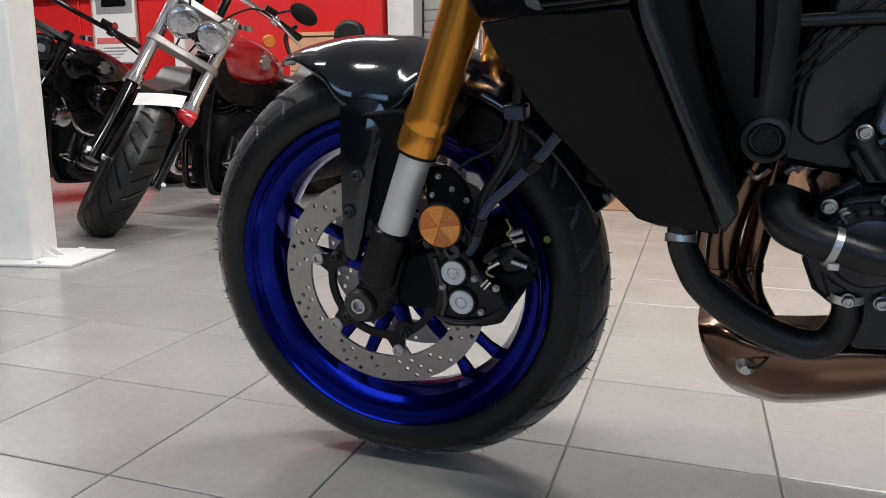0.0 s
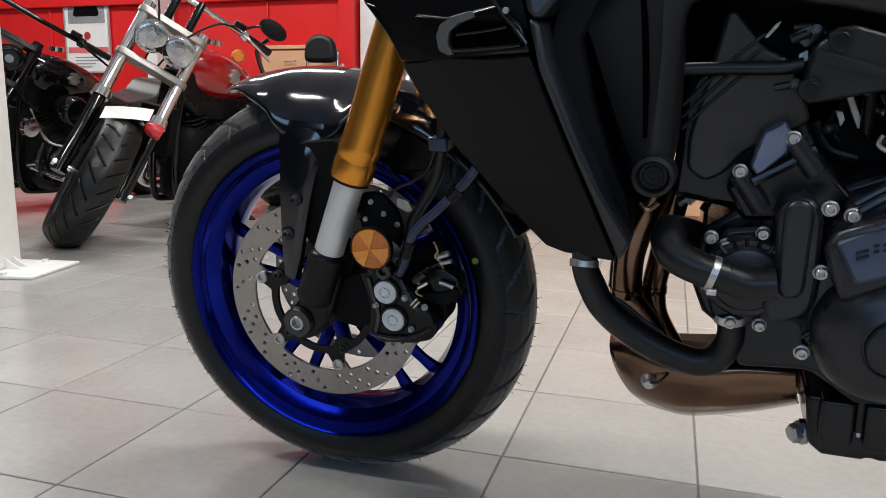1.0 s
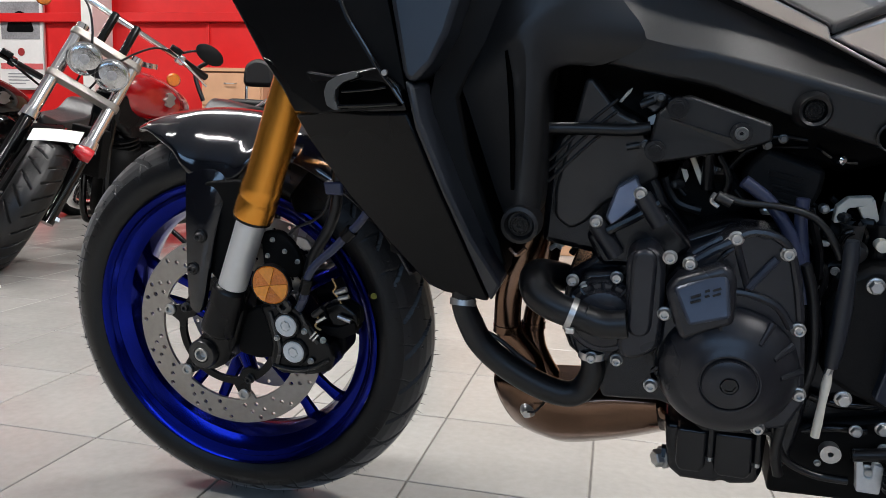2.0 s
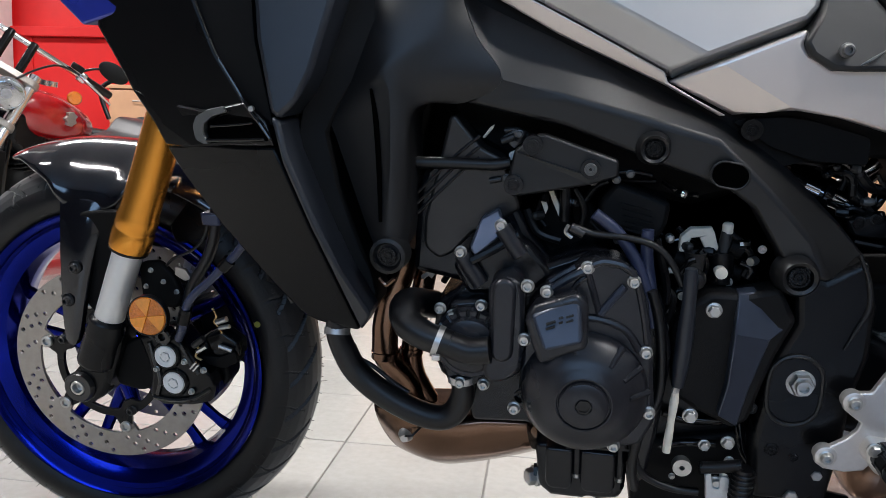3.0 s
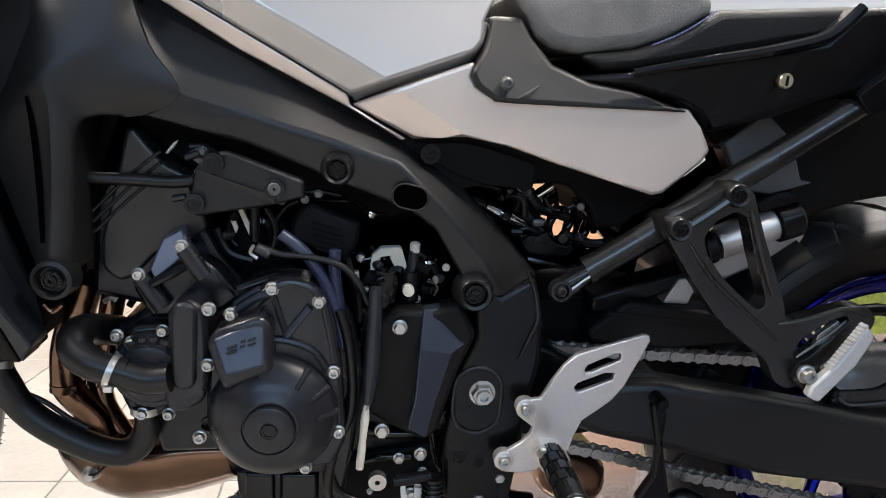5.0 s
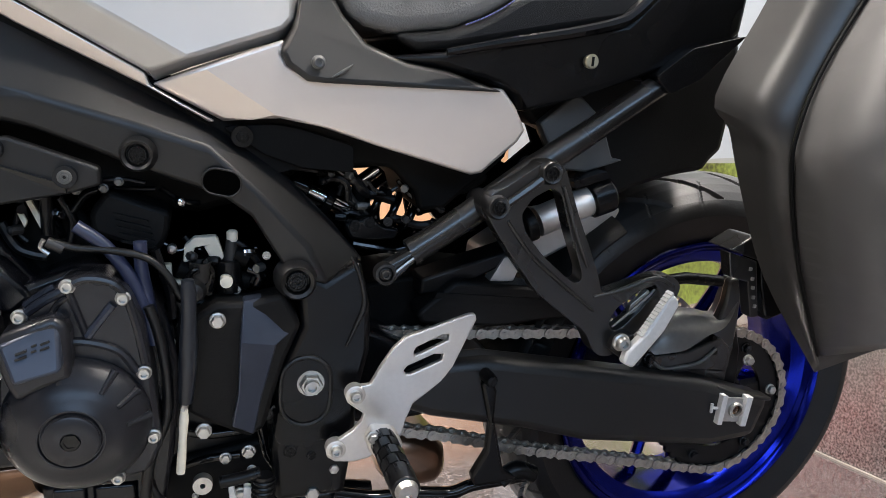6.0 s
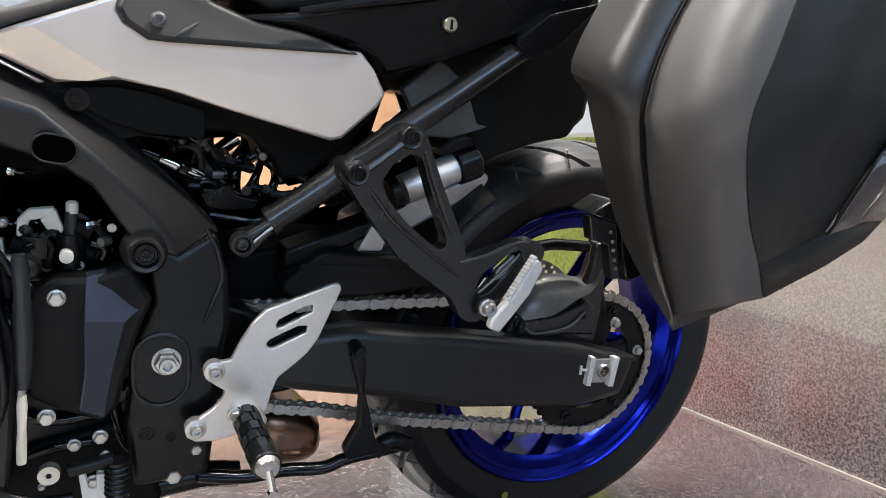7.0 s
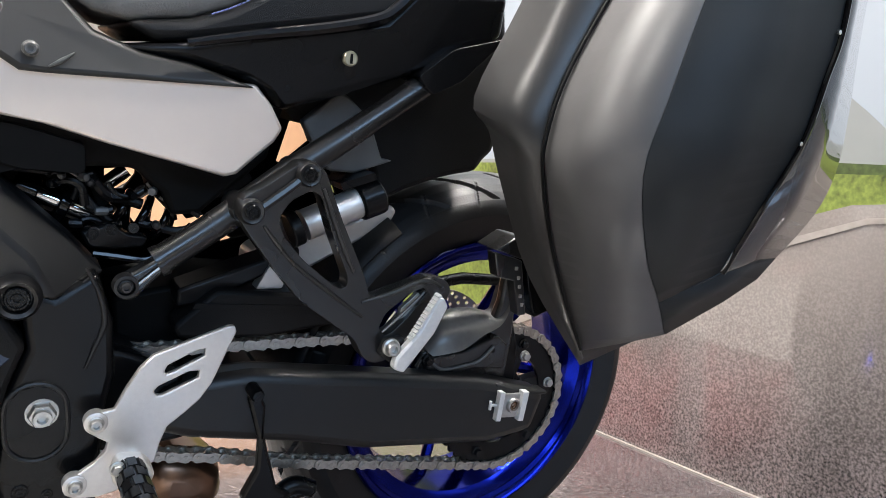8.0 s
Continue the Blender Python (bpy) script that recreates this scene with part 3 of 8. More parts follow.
# brake hoses and sensor cable
part("brake_hose", tube([(0.305, -0.12, 0.572), (0.279, -0.12, 0.537), (0.257, -0.12, 0.506), (0.238, -0.12, 0.487), (0.217, -0.12, 0.466), (0.193, -0.12, 0.445), (0.180, -0.12, 0.424), (0.171, -0.115, 0.396), (0.160, -0.108, 0.378)], 0.0058, 12), M_CABLEBLUE, bike, "blue-grey braided brake hose")
part("hose_joint", tube([(0.246, -0.12, 0.495), (0.235, -0.12, 0.484)], 0.0085, 12, straight=True), M_BLACK, bike)
part("hose_crimp", tube([(0.181, -0.12, 0.426), (0.173, -0.116, 0.405)], 0.0080, 12, straight=True), M_BLACK, bike)
part("brake_line", tube([(0.218, -0.10, 0.63), (0.223, -0.10, 0.580), (0.219, -0.10, 0.540), (0.214, -0.10, 0.512), (0.203, -0.10, 0.486), (0.180, -0.10, 0.448), (0.169, -0.10, 0.412), (0.160, -0.10, 0.385)], 0.0076, 12), M_HOSE, bike, "black rubber brake line")
part("sensor_cable", tube([(0.215, -0.11, 0.541), (0.205, -0.11, 0.516), (0.188, -0.11, 0.501), (0.164, -0.11, 0.490), (0.150, -0.105, 0.478)], 0.0020, 8), M_HOSE, bike)
part("cable_clip", plate([(0.206, 0.553), (0.232, 0.553), (0.232, 0.536), (0.208, 0.536)], -0.115, -0.09), M_CABLEBLUE, bike, bevel=0.003)

# front mudguard: an arch with a beak, and its side stays
def mudguard(centre, n=110):
    """A road mudguard: a beak in front, a deep rounded flank before the fork, a shallow tail."""
    bm = bmesh.new()
    rows = []
    for i in range(n + 1):
        deg = 118 - 96 * i / n
        a = radians(deg)
        top = float(np.interp(deg, (22, 45, 79, 89, 98, 106, 114, 118), (0.334, 0.332, 0.326, 0.327, 0.330, 0.333, 0.335, 0.331)))
        low = float(np.interp(deg, (22, 45, 66, 73, 75.5, 78.6, 84, 90, 92.3, 95, 97, 100, 102.6, 105, 108, 113, 118), (0.312, 0.300, 0.292, 0.280, 0.257, 0.2435, 0.243, 0.2435, 0.248, 0.262, 0.279, 0.291, 0.298, 0.308, 0.317, 0.324, 0.328)))
        w = float(np.interp(deg, (22, 64, 70, 75, 95, 100, 106, 112, 116, 118), (0.068, 0.070, 0.088, 0.106, 0.108, 0.099, 0.080, 0.056, 0.030, 0.012)))
        ring = []
        for k in range(33):
            u = -1 + k / 16
            e = math.pi / 2 * abs(u)
            rr, yy = top - (top - low) * (1 - math.cos(e)) ** 0.85, w * math.sin(e) ** 0.8
            ring.append(bm.verts.new((FX + rr * math.cos(a), centre + math.copysign(yy, u), FZ + rr * math.sin(a))))
        rows.append(ring)
    for r0, r1 in zip(rows, rows[1:]):
        for k in range(32):
            bm.faces.new((r0[k], r0[k + 1], r1[k + 1], r1[k]))
    return bm


guard = part("front_mudguard", mudguard(0.022), M_FENDER, bike, "gloss black front mudguard", smooth=60)
mod = guard.modifiers.new("thick", "SOLIDIFY")
mod.thickness, mod.offset = 0.003, -1
for sy in (-1, 1):
    rows = [[(-0.012, -0.080, 0.562), (0.010, -0.082, 0.560), (0.040, -0.082, 0.556), (0.066, -0.078, 0.552)],
            [(-0.009, -0.090, 0.535), (0.012, -0.093, 0.530), (0.035, -0.093, 0.530), (0.055, -0.085, 0.527)],
            [(-0.008, -0.096, 0.508), (0.013, -0.099, 0.507), (0.033, -0.099, 0.507), (0.047, -0.093, 0.509)],
            [(-0.008, -0.102, 0.465), (0.013, -0.106, 0.465), (0.026, -0.106, 0.465), (0.035, -0.100, 0.465)],
            [(-0.010, -0.106, 0.400), (0.002, -0.109, 0.397), (0.012, -0.109, 0.397), (0.020, -0.105, 0.400)],
            [(-0.010, -0.106, 0.362), (-0.001, -0.108, 0.356), (0.005, -0.108, 0.356), (0.011, -0.105, 0.362)]]
    part("mudguard_stay", loft([[(x, sy * -y, z) for x, y, z in r] for r in rows], 5, -sy * 0.008), M_FENDER, bike, "gloss black mudguard stay", smooth=70)
for bx, by, bz in [(0.019, -0.108, 0.468), (0.003, -0.108, 0.421)]:
    part("stay_washer", lathe([(0.009, 0.004), (0.009, -0.002), (0.007, -0.003)], 20, at(bx, by, bz)), M_BLACK, bike)
    bolt("socket", M_CAST, bx, by - 0.002, bz, 0.011, bike)

# rear wheel
RX, RY, RZ = 1.524, 0.030, 0.323
rw = part("rear_wheel", rim_mesh(0.0755, 0.2285), M_BLUE, bike, "glossy blue cast rear wheel")
rw.matrix_basis = pose(RX, RY, RZ)
spokes(-20, 0.05, 0.9, rw)
two_rubbers(part("tyre", tyre_mesh(0.321, 0.083, 0.2285, 1080, 22), M_RUBBER, rw, "wide black road tyre", smooth=32), 0.286)
dot2 = part("paint_dot", lathe([(0.006, 0.0), (0.006, -0.0012), (0, -0.0014)], 14), dots.data.materials[0], rw)
dot2.matrix_basis = pose(0.246 * math.cos(radians(-112)), -0.0825, 0.252 * math.sin(radians(-112)))
rd = part("brake_disc", disc_mesh(0.078, 0.110, 0.005, (0.085, 0.0925, 0.1, 0.105), 24), M_DISC, rw)
rd.location = (0, 0.075, 0)
teeth = []
for k in range(90):
    a = 2 * math.pi * k / 90
    rr = 0.1085 if k % 2 == 0 else 0.102
    teeth.append((rr * math.cos(a), rr * math.sin(a)))
part("rear_sprocket", plate(teeth, -0.128, -0.121, [circle(0, 0, 0.072, 48)]), M_BLACK, rw, "black rear sprocket")
car = part("sprocket_carrier", lathe([(0.045, -0.12), (0.045, -0.05), (0.02, -0.05), (0.02, -0.12)], 36, closed=True), M_BLACK, rw)
for a in range(10, 370, 60):
    part("carrier_arm", plate(slot(0.03 * math.cos(radians(a)), 0.03 * math.sin(radians(a)), 0.088 * math.cos(radians(a)), 0.088 * math.sin(radians(a)), 0.014), -0.125, -0.108), M_BLACK, car)
for k in range(6):
    a = radians(10 + 60 * k)
    bolt("hex", M_STEEL if k in (0,) else M_CASE, 0.088 * math.cos(a), -0.129, 0.088 * math.sin(a), 0.013, rw)

# swinging arm, chain guard, rear hugger
arm = [(1.033, 0.406), (1.079, 0.422), (1.135, 0.425), (1.241, 0.41), (1.454, 0.379), (1.572, 0.347), (1.564, 0.321), (1.554, 0.288), (1.479, 0.279), (1.284, 0.301), (1.193, 0.325), (1.068, 0.35), (1.027, 0.364)]
part("swingarm", plate(arm, -0.148, -0.100), M_FRAME, bike, "satin black swinging arm", bevel=0.014, seg=3)
part("swingarm_far", plate([(x, z) for x, z in arm], 0.100, 0.148), M_FRAME, bike, bevel=0.014)
part("swingarm_root", plate(rounded([(0.955, 0.470), (1.000, 0.455), (1.060, 0.428), (1.070, 0.345), (1.000, 0.338), (0.960, 0.345)], 0.012), -0.128, 0.128), M_BLACK, bike, "black pivot end of the swinging arm", bevel=0.008)
part("swingarm_bridge", box(1.06, 1.16, -0.13, 0.13, 0.345, 0.415), M_FRAME, bike, bevel=0.012)
hx, hz = [(1.509, 0.336)][0]
adj = part("axle_adjuster", plate(rounded([(1.488, 0.355), (1.522, 0.352), (1.522, 0.316), (1.488, 0.319)], 0.002), -0.150, -0.142), M_STEEL, bike, "steel axle adjuster block", bevel=0.001)
for q in ([(1.481, 0.361), (1.489, 0.36), (1.486, 0.317), (1.478, 0.318)], [(1.521, 0.357), (1.531, 0.356), (1.526, 0.312), (1.517, 0.313)]):
    part("adjuster_cheek", plate(q, -0.157, -0.145), M_PEGW, adj, "pale adjuster cheek", bevel=0.0008)
part("axle_nut", lathe([(0.0112, 0.004), (0.0112, -0.003), (0.0098, -0.005), (0.0076, -0.005), (0.0070, 0.003), (0, 0.004)], 24, at(hx, -0.150, hz)), M_STEEL, bike)
part("axle_bore", lathe([(0.0069, 0.0), (0.0069, -0.001), (0.004, -0.0015), (0, 0.001)], 20, at(hx, -0.150, hz)), M_BRONZE, bike)
part("adjuster_tee", merge(rod(*[(1.469, -0.15, 0.341), (1.484, -0.15, 0.339)], 0.0022, n=8), rod(*[(1.47, -0.15, 0.347), (1.47, -0.15, 0.334)], 0.0022, n=8)), M_PEGW, bike)
part("arm_spike", plate([(1.479, 0.37), (1.512, 0.358), (1.572, 0.348), (1.573, 0.343), (1.515, 0.343), (1.482, 0.349)], -0.146, -0.12), M_FRAME, bike, bevel=0.003)
part("chain_guard", plate(rounded([(1.051, 0.475), (1.074, 0.495), (1.097, 0.515), (1.158, 0.51), (1.299, 0.497), (1.302, 0.47), (1.154, 0.454), (1.055, 0.461)], 0.008), -0.118, -0.070), M_PLASTIC, bike, "black plastic chain guard", bevel=0.005)
part("guard_rib", plate([(1.073, 0.501), (1.268, 0.487), (1.269, 0.483), (1.07, 0.495)], -0.1195, -0.116), M_PLASTIC, bike)
hug = [(1.362, 0.384), (1.376, 0.415), (1.424, 0.44), (1.485, 0.447), (1.495, 0.479), (1.497, 0.511), (1.512, 0.517), (1.52, 0.495), (1.523, 0.417), (1.517, 0.354), (1.436, 0.356), (1.4, 0.371)]
part("caliper_carrier", plate(rounded(hug, 0.006), -0.112, -0.096), M_SATIN, bike, "black cast bracket over the chain", bevel=0.006)
part("carrier_arm", tube([(1.392, -0.1, 0.507), (1.432, -0.1, 0.512), (1.49, -0.1, 0.507)], 0.008, 10, straight=True), M_BLACK, bike)
part("carrier_shoulder", loft([[(1.376, -0.100, 0.424), (1.392, -0.098, 0.448), (1.424, -0.094, 0.462), (1.462, -0.092, 0.462), (1.492, -0.094, 0.458), (1.499, -0.096, 0.482), (1.504, -0.098, 0.512)],
                               [(1.377, -0.118, 0.418), (1.396, -0.122, 0.438), (1.426, -0.122, 0.446), (1.462, -0.118, 0.450), (1.497, -0.112, 0.456), (1.508, -0.108, 0.482), (1.510, -0.104, 0.514)],
                               [(1.384, -0.126, 0.412), (1.404, -0.132, 0.416), (1.428, -0.132, 0.420), (1.460, -0.128, 0.436), (1.496, -0.120, 0.448), (1.515, -0.112, 0.480), (1.515, -0.106, 0.515)]], 5, 0.012), M_GUN, bike, "gunmetal cast mudguard bracket", smooth=60)
part("carrier_cup", plate(rounded([(1.372, 0.407), (1.394, 0.409), (1.440, 0.412), (1.490, 0.432), (1.510, 0.415), (1.507, 0.379), (1.453, 0.384), (1.407, 0.377), (1.380, 0.389)], 0.006), -0.120, -0.098), M_SATIN, bike, bevel=0.005, seg=3)
part("cup_rib", tube([(1.384, -0.1215, 0.402), (1.402, -0.1215, 0.390), (1.432, -0.1215, 0.391), (1.462, -0.1215, 0.397), (1.484, -0.1215, 0.416)], 0.0026, 8), M_GUN, bike)
part("carrier_tab", plate(rounded([(1.495, 0.447), (1.522, 0.454), (1.538, 0.407), (1.542, 0.350), (1.500, 0.358), (1.491, 0.411)], 0.006), -0.106, -0.096), M_BLACK, bike, bevel=0.003)
# Dark stubs stand in for two shaded holes.
for q in [(1.483, -0.119, 0.41), (1.478, -0.119, 0.432)]:
    part("hole_stub", lathe([(0.0035, 0.004), (0.0035, -0.004), (0, -0.0045)], 12, at(*q)), M_DARK, bike)
for bx, bz in [(1.379, 0.405), (1.542, 0.396)]:
    bolt("hex", M_STEEL if bx > 1.45 else M_BLACK, bx, -0.121, bz, 0.013, bike)
bm = bmesh.new()
rows = []
for i in range(9):
    a = radians(178 - 92 * i / 14)
    rows.append([bm.verts.new((RX + (0.336 - 0.012 * u * u) * math.cos(a), 0.095 * u, RZ + (0.336 - 0.03 * u * u) * math.sin(a))) for u in (-1, -0.8, -0.4, 0, 0.4, 0.8, 1)])
for r0, r1 in zip(rows, rows[1:]):
    for k in range(6):
        bm.faces.new((r0[k], r0[k + 1], r1[k + 1], r1[k]))
hg = part("rear_hugger", bm, M_PLASTIC, bike, "black plastic rear hugger", smooth=60)
mod = hg.modifiers.new("thick", "SOLIDIFY")
mod.thickness = 0.003

# drive chain: real links in a loop
chain = part("drive_chain", rod((0.945, -0.094, 0.385), (0.945, -0.080, 0.385), 0.040, n=28), M_BLACK, bike, "steel roller chain over the sprockets")
C1, R1, C2, R2 = V((0.945, 0, 0.385)), 0.046, V((RX, 0, RZ)), 0.1075
loop = [C1 + V((0, 0, R1)) + V((0.004, 0, 0.012))]
loop += [V((x, 0, z)) for x, z in ((1.084, 0.4410), (1.23, 0.4380), (1.36, 0.4345), (1.46, 0.4320))]
loop += [C2 + R2 * V((math.cos(radians(a)), 0, math.sin(radians(a)))) for a in range(84, -104, -14)]
loop += [V((x, 0, z)) for x, z in ((1.42, 0.2330), (1.313, 0.2530), (1.211, 0.2730), (1.103, 0.3000), (1.047, 0.3110))]
loop += [C1 + R1 * V((math.cos(radians(a)), 0, math.sin(radians(a)))) for a in (250, 215, 180, 145, 115)]
line = curve_points(loop, 12, closed=True)
seglen = [0.0]
for a, b in zip(line, line[1:] + line[:1]):
    seglen.append(seglen[-1] + (b - a).length)
count = 2 * round(seglen[-1] / 0.0159 / 2)


def along(s):
    s = s % seglen[-1]
    i = int(np.searchsorted(seglen, s, side="right")) - 1
    i = min(i, len(line) - 1)
    a, b = line[i], line[(i + 1) % len(line)]
    return a.lerp(b, (s - seglen[i]) / max(1e-9, seglen[i + 1] - seglen[i]))


def link_mesh(half_gap, pins):
    h = 0.00795
    pts = []
    for cx, s in ((h, 1), (-h, -1)):
        for k in range(7):
            a = radians(-75 + 150 * k / 6)
            pts.append((cx + s * 0.0074 * math.cos(a) * 0.98, s * 0.0074 * math.sin(a)))
        pts.append((0, s * 0.0050))
    bms = [plate(pts, -half_gap - 0.0018, -half_gap), plate(pts, half_gap, half_gap + 0.0018)]
    for cx in (-h, h):
        bms.append(rod((cx, -half_gap - pins, 0), (cx, half_gap + pins, 0), 0.0030 if pins > 0.002 else 0.0048, n=10))
    return merge(*bms)


outer_link = link_mesh(0.0078, 0.0030)
inner_link = link_mesh(0.0054, 0.0004)
first = {}
for k in range(count):
    a, b = along(k * seglen[-1] / count), along((k + 1) * seglen[-1] / count)
    d = b - a
    m = Matrix.Translation((a + b) / 2 + V((0, -0.0935, 0))) @ Matrix.Rotation(-math.atan2(d.z, d.x), 4, "Y")
    key = k % 2
    if key not in first:
        first[key] = part("link", outer_link if key == 0 else inner_link, M_CHAIN, chain)
        first[key].matrix_basis = m
    else:
        o = new("link", first[key].data)
        o.parent = chain
        o.matrix_basis = m

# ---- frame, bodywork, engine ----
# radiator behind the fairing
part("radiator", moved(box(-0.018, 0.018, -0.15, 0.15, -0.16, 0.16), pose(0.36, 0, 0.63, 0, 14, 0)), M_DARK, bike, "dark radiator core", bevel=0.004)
# Added dark plate; keeps ceiling reflections off the mudguard's rear.
part("reflection_blocker", plate([(0.22, 0.671), (0.424, 0.467), (0.435, 0.473), (0.241, 0.675)], -0.165, 0.165), M_DARK, bike, "added dark plate blocking reflections between the fairings")
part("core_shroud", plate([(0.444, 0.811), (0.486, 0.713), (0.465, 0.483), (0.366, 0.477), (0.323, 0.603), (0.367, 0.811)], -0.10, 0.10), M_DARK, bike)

# side fairing: matt lower panel, gloss upper panel, fin, vent and the recess behind them
for sy in (-1, 1):
    def sided(pts):
        return [(x, z, sy * abs(y)) for x, z, y in pts]
    part("fairing_panel", plate(sided([(0.252, 0.647, -0.2), (0.306, 0.65, -0.208), (0.354, 0.653, -0.221), (0.364, 0.63, -0.222), (0.391, 0.567, -0.222), (0.417, 0.503, -0.213), (0.439, 0.448, -0.206), (0.382, 0.444, -0.176), (0.36, 0.448, -0.168), (0.312, 0.49, -0.16), (0.257, 0.55, -0.158), (0.216, 0.611, -0.163), (0.202, 0.642, -0.172)]), 0, sy * 0.13), M_CHAR, bike, "matt charcoal lower side fairing", bevel=0.004)
    part("fairing_upper", plate(sided([(0.114, 0.836, -0.15), (0.116, 0.774, -0.152), (0.137, 0.739, -0.155), (0.159, 0.702, -0.16), (0.188, 0.669, -0.168), (0.202, 0.643, -0.172), (0.253, 0.648, -0.201), (0.306, 0.65, -0.209), (0.354, 0.653, -0.222), (0.345, 0.679, -0.221), (0.32, 0.699, -0.214), (0.286, 0.748, -0.206), (0.267, 0.795, -0.203), (0.253, 0.837, -0.2)]), 0, sy * 0.12), M_CHAR, bike, "matt charcoal upper side fairing", bevel=0.004)
    # Dark plate fills the gap; the recess's shade is in its colour.
    part("fairing_gap_shade", plate(sided([(0.25, 0.838, -0.196), (0.264, 0.795, -0.198), (0.283, 0.749, -0.201), (0.317, 0.699, -0.209), (0.343, 0.678, -0.216), (0.352, 0.673, -0.215), (0.331, 0.761, -0.205), (0.329, 0.795, -0.203), (0.325, 0.836, -0.2)]), 0, sy * 0.12), M_DARK, bike, "near-black plate for the shade between fairing panels", bevel=0.001)
    part("fairing_fin", plate(sided([(0.324, 0.837, -0.195), (0.332, 0.795, -0.207), (0.337, 0.761, -0.217), (0.353, 0.687, -0.229), (0.365, 0.681, -0.231), (0.384, 0.702, -0.231), (0.399, 0.73, -0.226), (0.418, 0.797, -0.212), (0.43, 0.835, -0.2)]), 0, sy * 0.15), M_FIN, bike, "dark satin fairing fin with a painted bluish sheen", bevel=0.007)
    part("fairing_ridge", plate(sided([(0.354, 0.685, -0.229), (0.365, 0.68, -0.231), (0.371, 0.648, -0.232), (0.397, 0.584, -0.231), (0.424, 0.522, -0.222), (0.454, 0.471, -0.212), (0.442, 0.45, -0.21), (0.419, 0.507, -0.219), (0.393, 0.57, -0.228), (0.365, 0.636, -0.229)]), 0, sy * 0.17), M_FIN, bike, bevel=0.004)
    q = [(0.404, 0.89, -0.13), (0.483, 0.89, -0.12), (0.483, 0.81, -0.16), (0.447, 0.752, -0.165), (0.41, 0.692, -0.17), (0.396, 0.664, -0.17), (0.408, 0.605, -0.17), (0.433, 0.535, -0.17), (0.442, 0.508, -0.17), (0.449, 0.48, -0.165), (0.447, 0.461, -0.19), (0.409, 0.536, -0.18), (0.36, 0.649, -0.18), (0.379, 0.722, -0.18)]
    part("air_duct", plate(sided(q), 0, sy * 0.11), M_DARK, bike, "black air duct wall", bevel=0.004)
part("gloss_band", plate([(0.157, 0.707, -0.161), (0.184, 0.699, -0.17), (0.218, 0.693, -0.185), (0.267, 0.688, -0.206), (0.294, 0.693, -0.211), (0.321, 0.698, -0.217), (0.347, 0.679, -0.224), (0.356, 0.654, -0.225), (0.308, 0.65, -0.212), (0.254, 0.647, -0.204), (0.204, 0.643, -0.175), (0.189, 0.668, -0.171)], 0, -0.15), M_GLOSS, bike, "gloss black band round the vent", bevel=0.003)
# Near-flush black plate paints in the darkness of the vent pocket.
part("vent_shade", plate([(0.274, 0.676, -0.209), (0.298, 0.684, -0.214), (0.331, 0.683, -0.22), (0.349, 0.659, -0.226), (0.274, 0.653, -0.21)], 0, -0.19), M_SHADE, bike, bevel=0.002)
part("vent_lip", plate(rounded([(0.296, 0.693, -0.215), (0.277, 0.689, -0.213), (0.262, 0.681, -0.211), (0.257, 0.67, -0.21), (0.26, 0.656, -0.211), (0.271, 0.651, -0.212), (0.277, 0.653, -0.213), (0.27, 0.662, -0.213), (0.272, 0.674, -0.213), (0.284, 0.682, -0.215), (0.3, 0.687, -0.217)], 0.003), 0, -0.19), M_LIP, bike, "bent grey vent lip", bevel=0.002)
part("vent_strut", tube([(0.275, -0.213, 0.656), (0.312, -0.219, 0.658), (0.347, -0.227, 0.661)], 0.0022, 8), M_GLOSS, bike)
part("vent_strut", tube([(0.28, -0.213, 0.671), (0.312, -0.218, 0.674), (0.333, -0.223, 0.677)], 0.0016, 8), M_GLOSS, bike)
part("vent_edge", tube([(0.292, -0.209, 0.741), (0.312, -0.214, 0.713), (0.328, -0.22, 0.691), (0.341, -0.226, 0.678), (0.354, -0.23, 0.662)], [0.0016, 0.0020, 0.0024, 0.0022, 0.0018], 8), M_GLOSS, bike)
part("blue_cowl", plate([(0.062, 0.803, -0.14), (0.096, 0.776, -0.15), (0.162, 0.791, -0.166), (0.209, 0.811, -0.178), (0.207, 0.85, -0.17), (0.062, 0.857, -0.13)], 0, 0.10), mat("blue_cowl_paint", (0.02, 0.035, 0.32), 0.3, metal=0.4, scale=60, var=0.1, coat=0.6), bike, "blue painted nose cowl", bevel=0.003)
part("fairing_screw", lathe([(0.003, 0.002), (0.003, -0.002), (0, -0.0025)], 10, at(*(0.333, -0.226, 0.692))), M_STEEL, bike)

# main frame: spar of two facets, front leg, pivot plate
A = [(0.53, -0.125, 0.82), (0.544, -0.125, 0.813), (0.571, -0.125, 0.802), (0.625, -0.125, 0.777), (0.757, -0.125, 0.715), (0.822, -0.125, 0.684), (0.883, -0.125, 0.642), (0.948, -0.125, 0.579), (0.98, -0.125, 0.542)]
B = [(0.538, -0.152, 0.808), (0.551, -0.158, 0.769), (0.581, -0.16, 0.726), (0.655, -0.16, 0.707), (0.74, -0.16, 0.686), (0.808, -0.16, 0.668), (0.857, -0.16, 0.624), (0.912, -0.16, 0.566), (0.932, -0.16, 0.524)]
C = [(0.539, -0.155, 0.807), (0.55, -0.155, 0.768), (0.547, -0.155, 0.699), (0.655, -0.155, 0.676), (0.754, -0.155, 0.64), (0.825, -0.155, 0.617), (0.854, -0.155, 0.596), (0.886, -0.155, 0.546), (0.891, -0.155, 0.534)]
verts = A + B + C
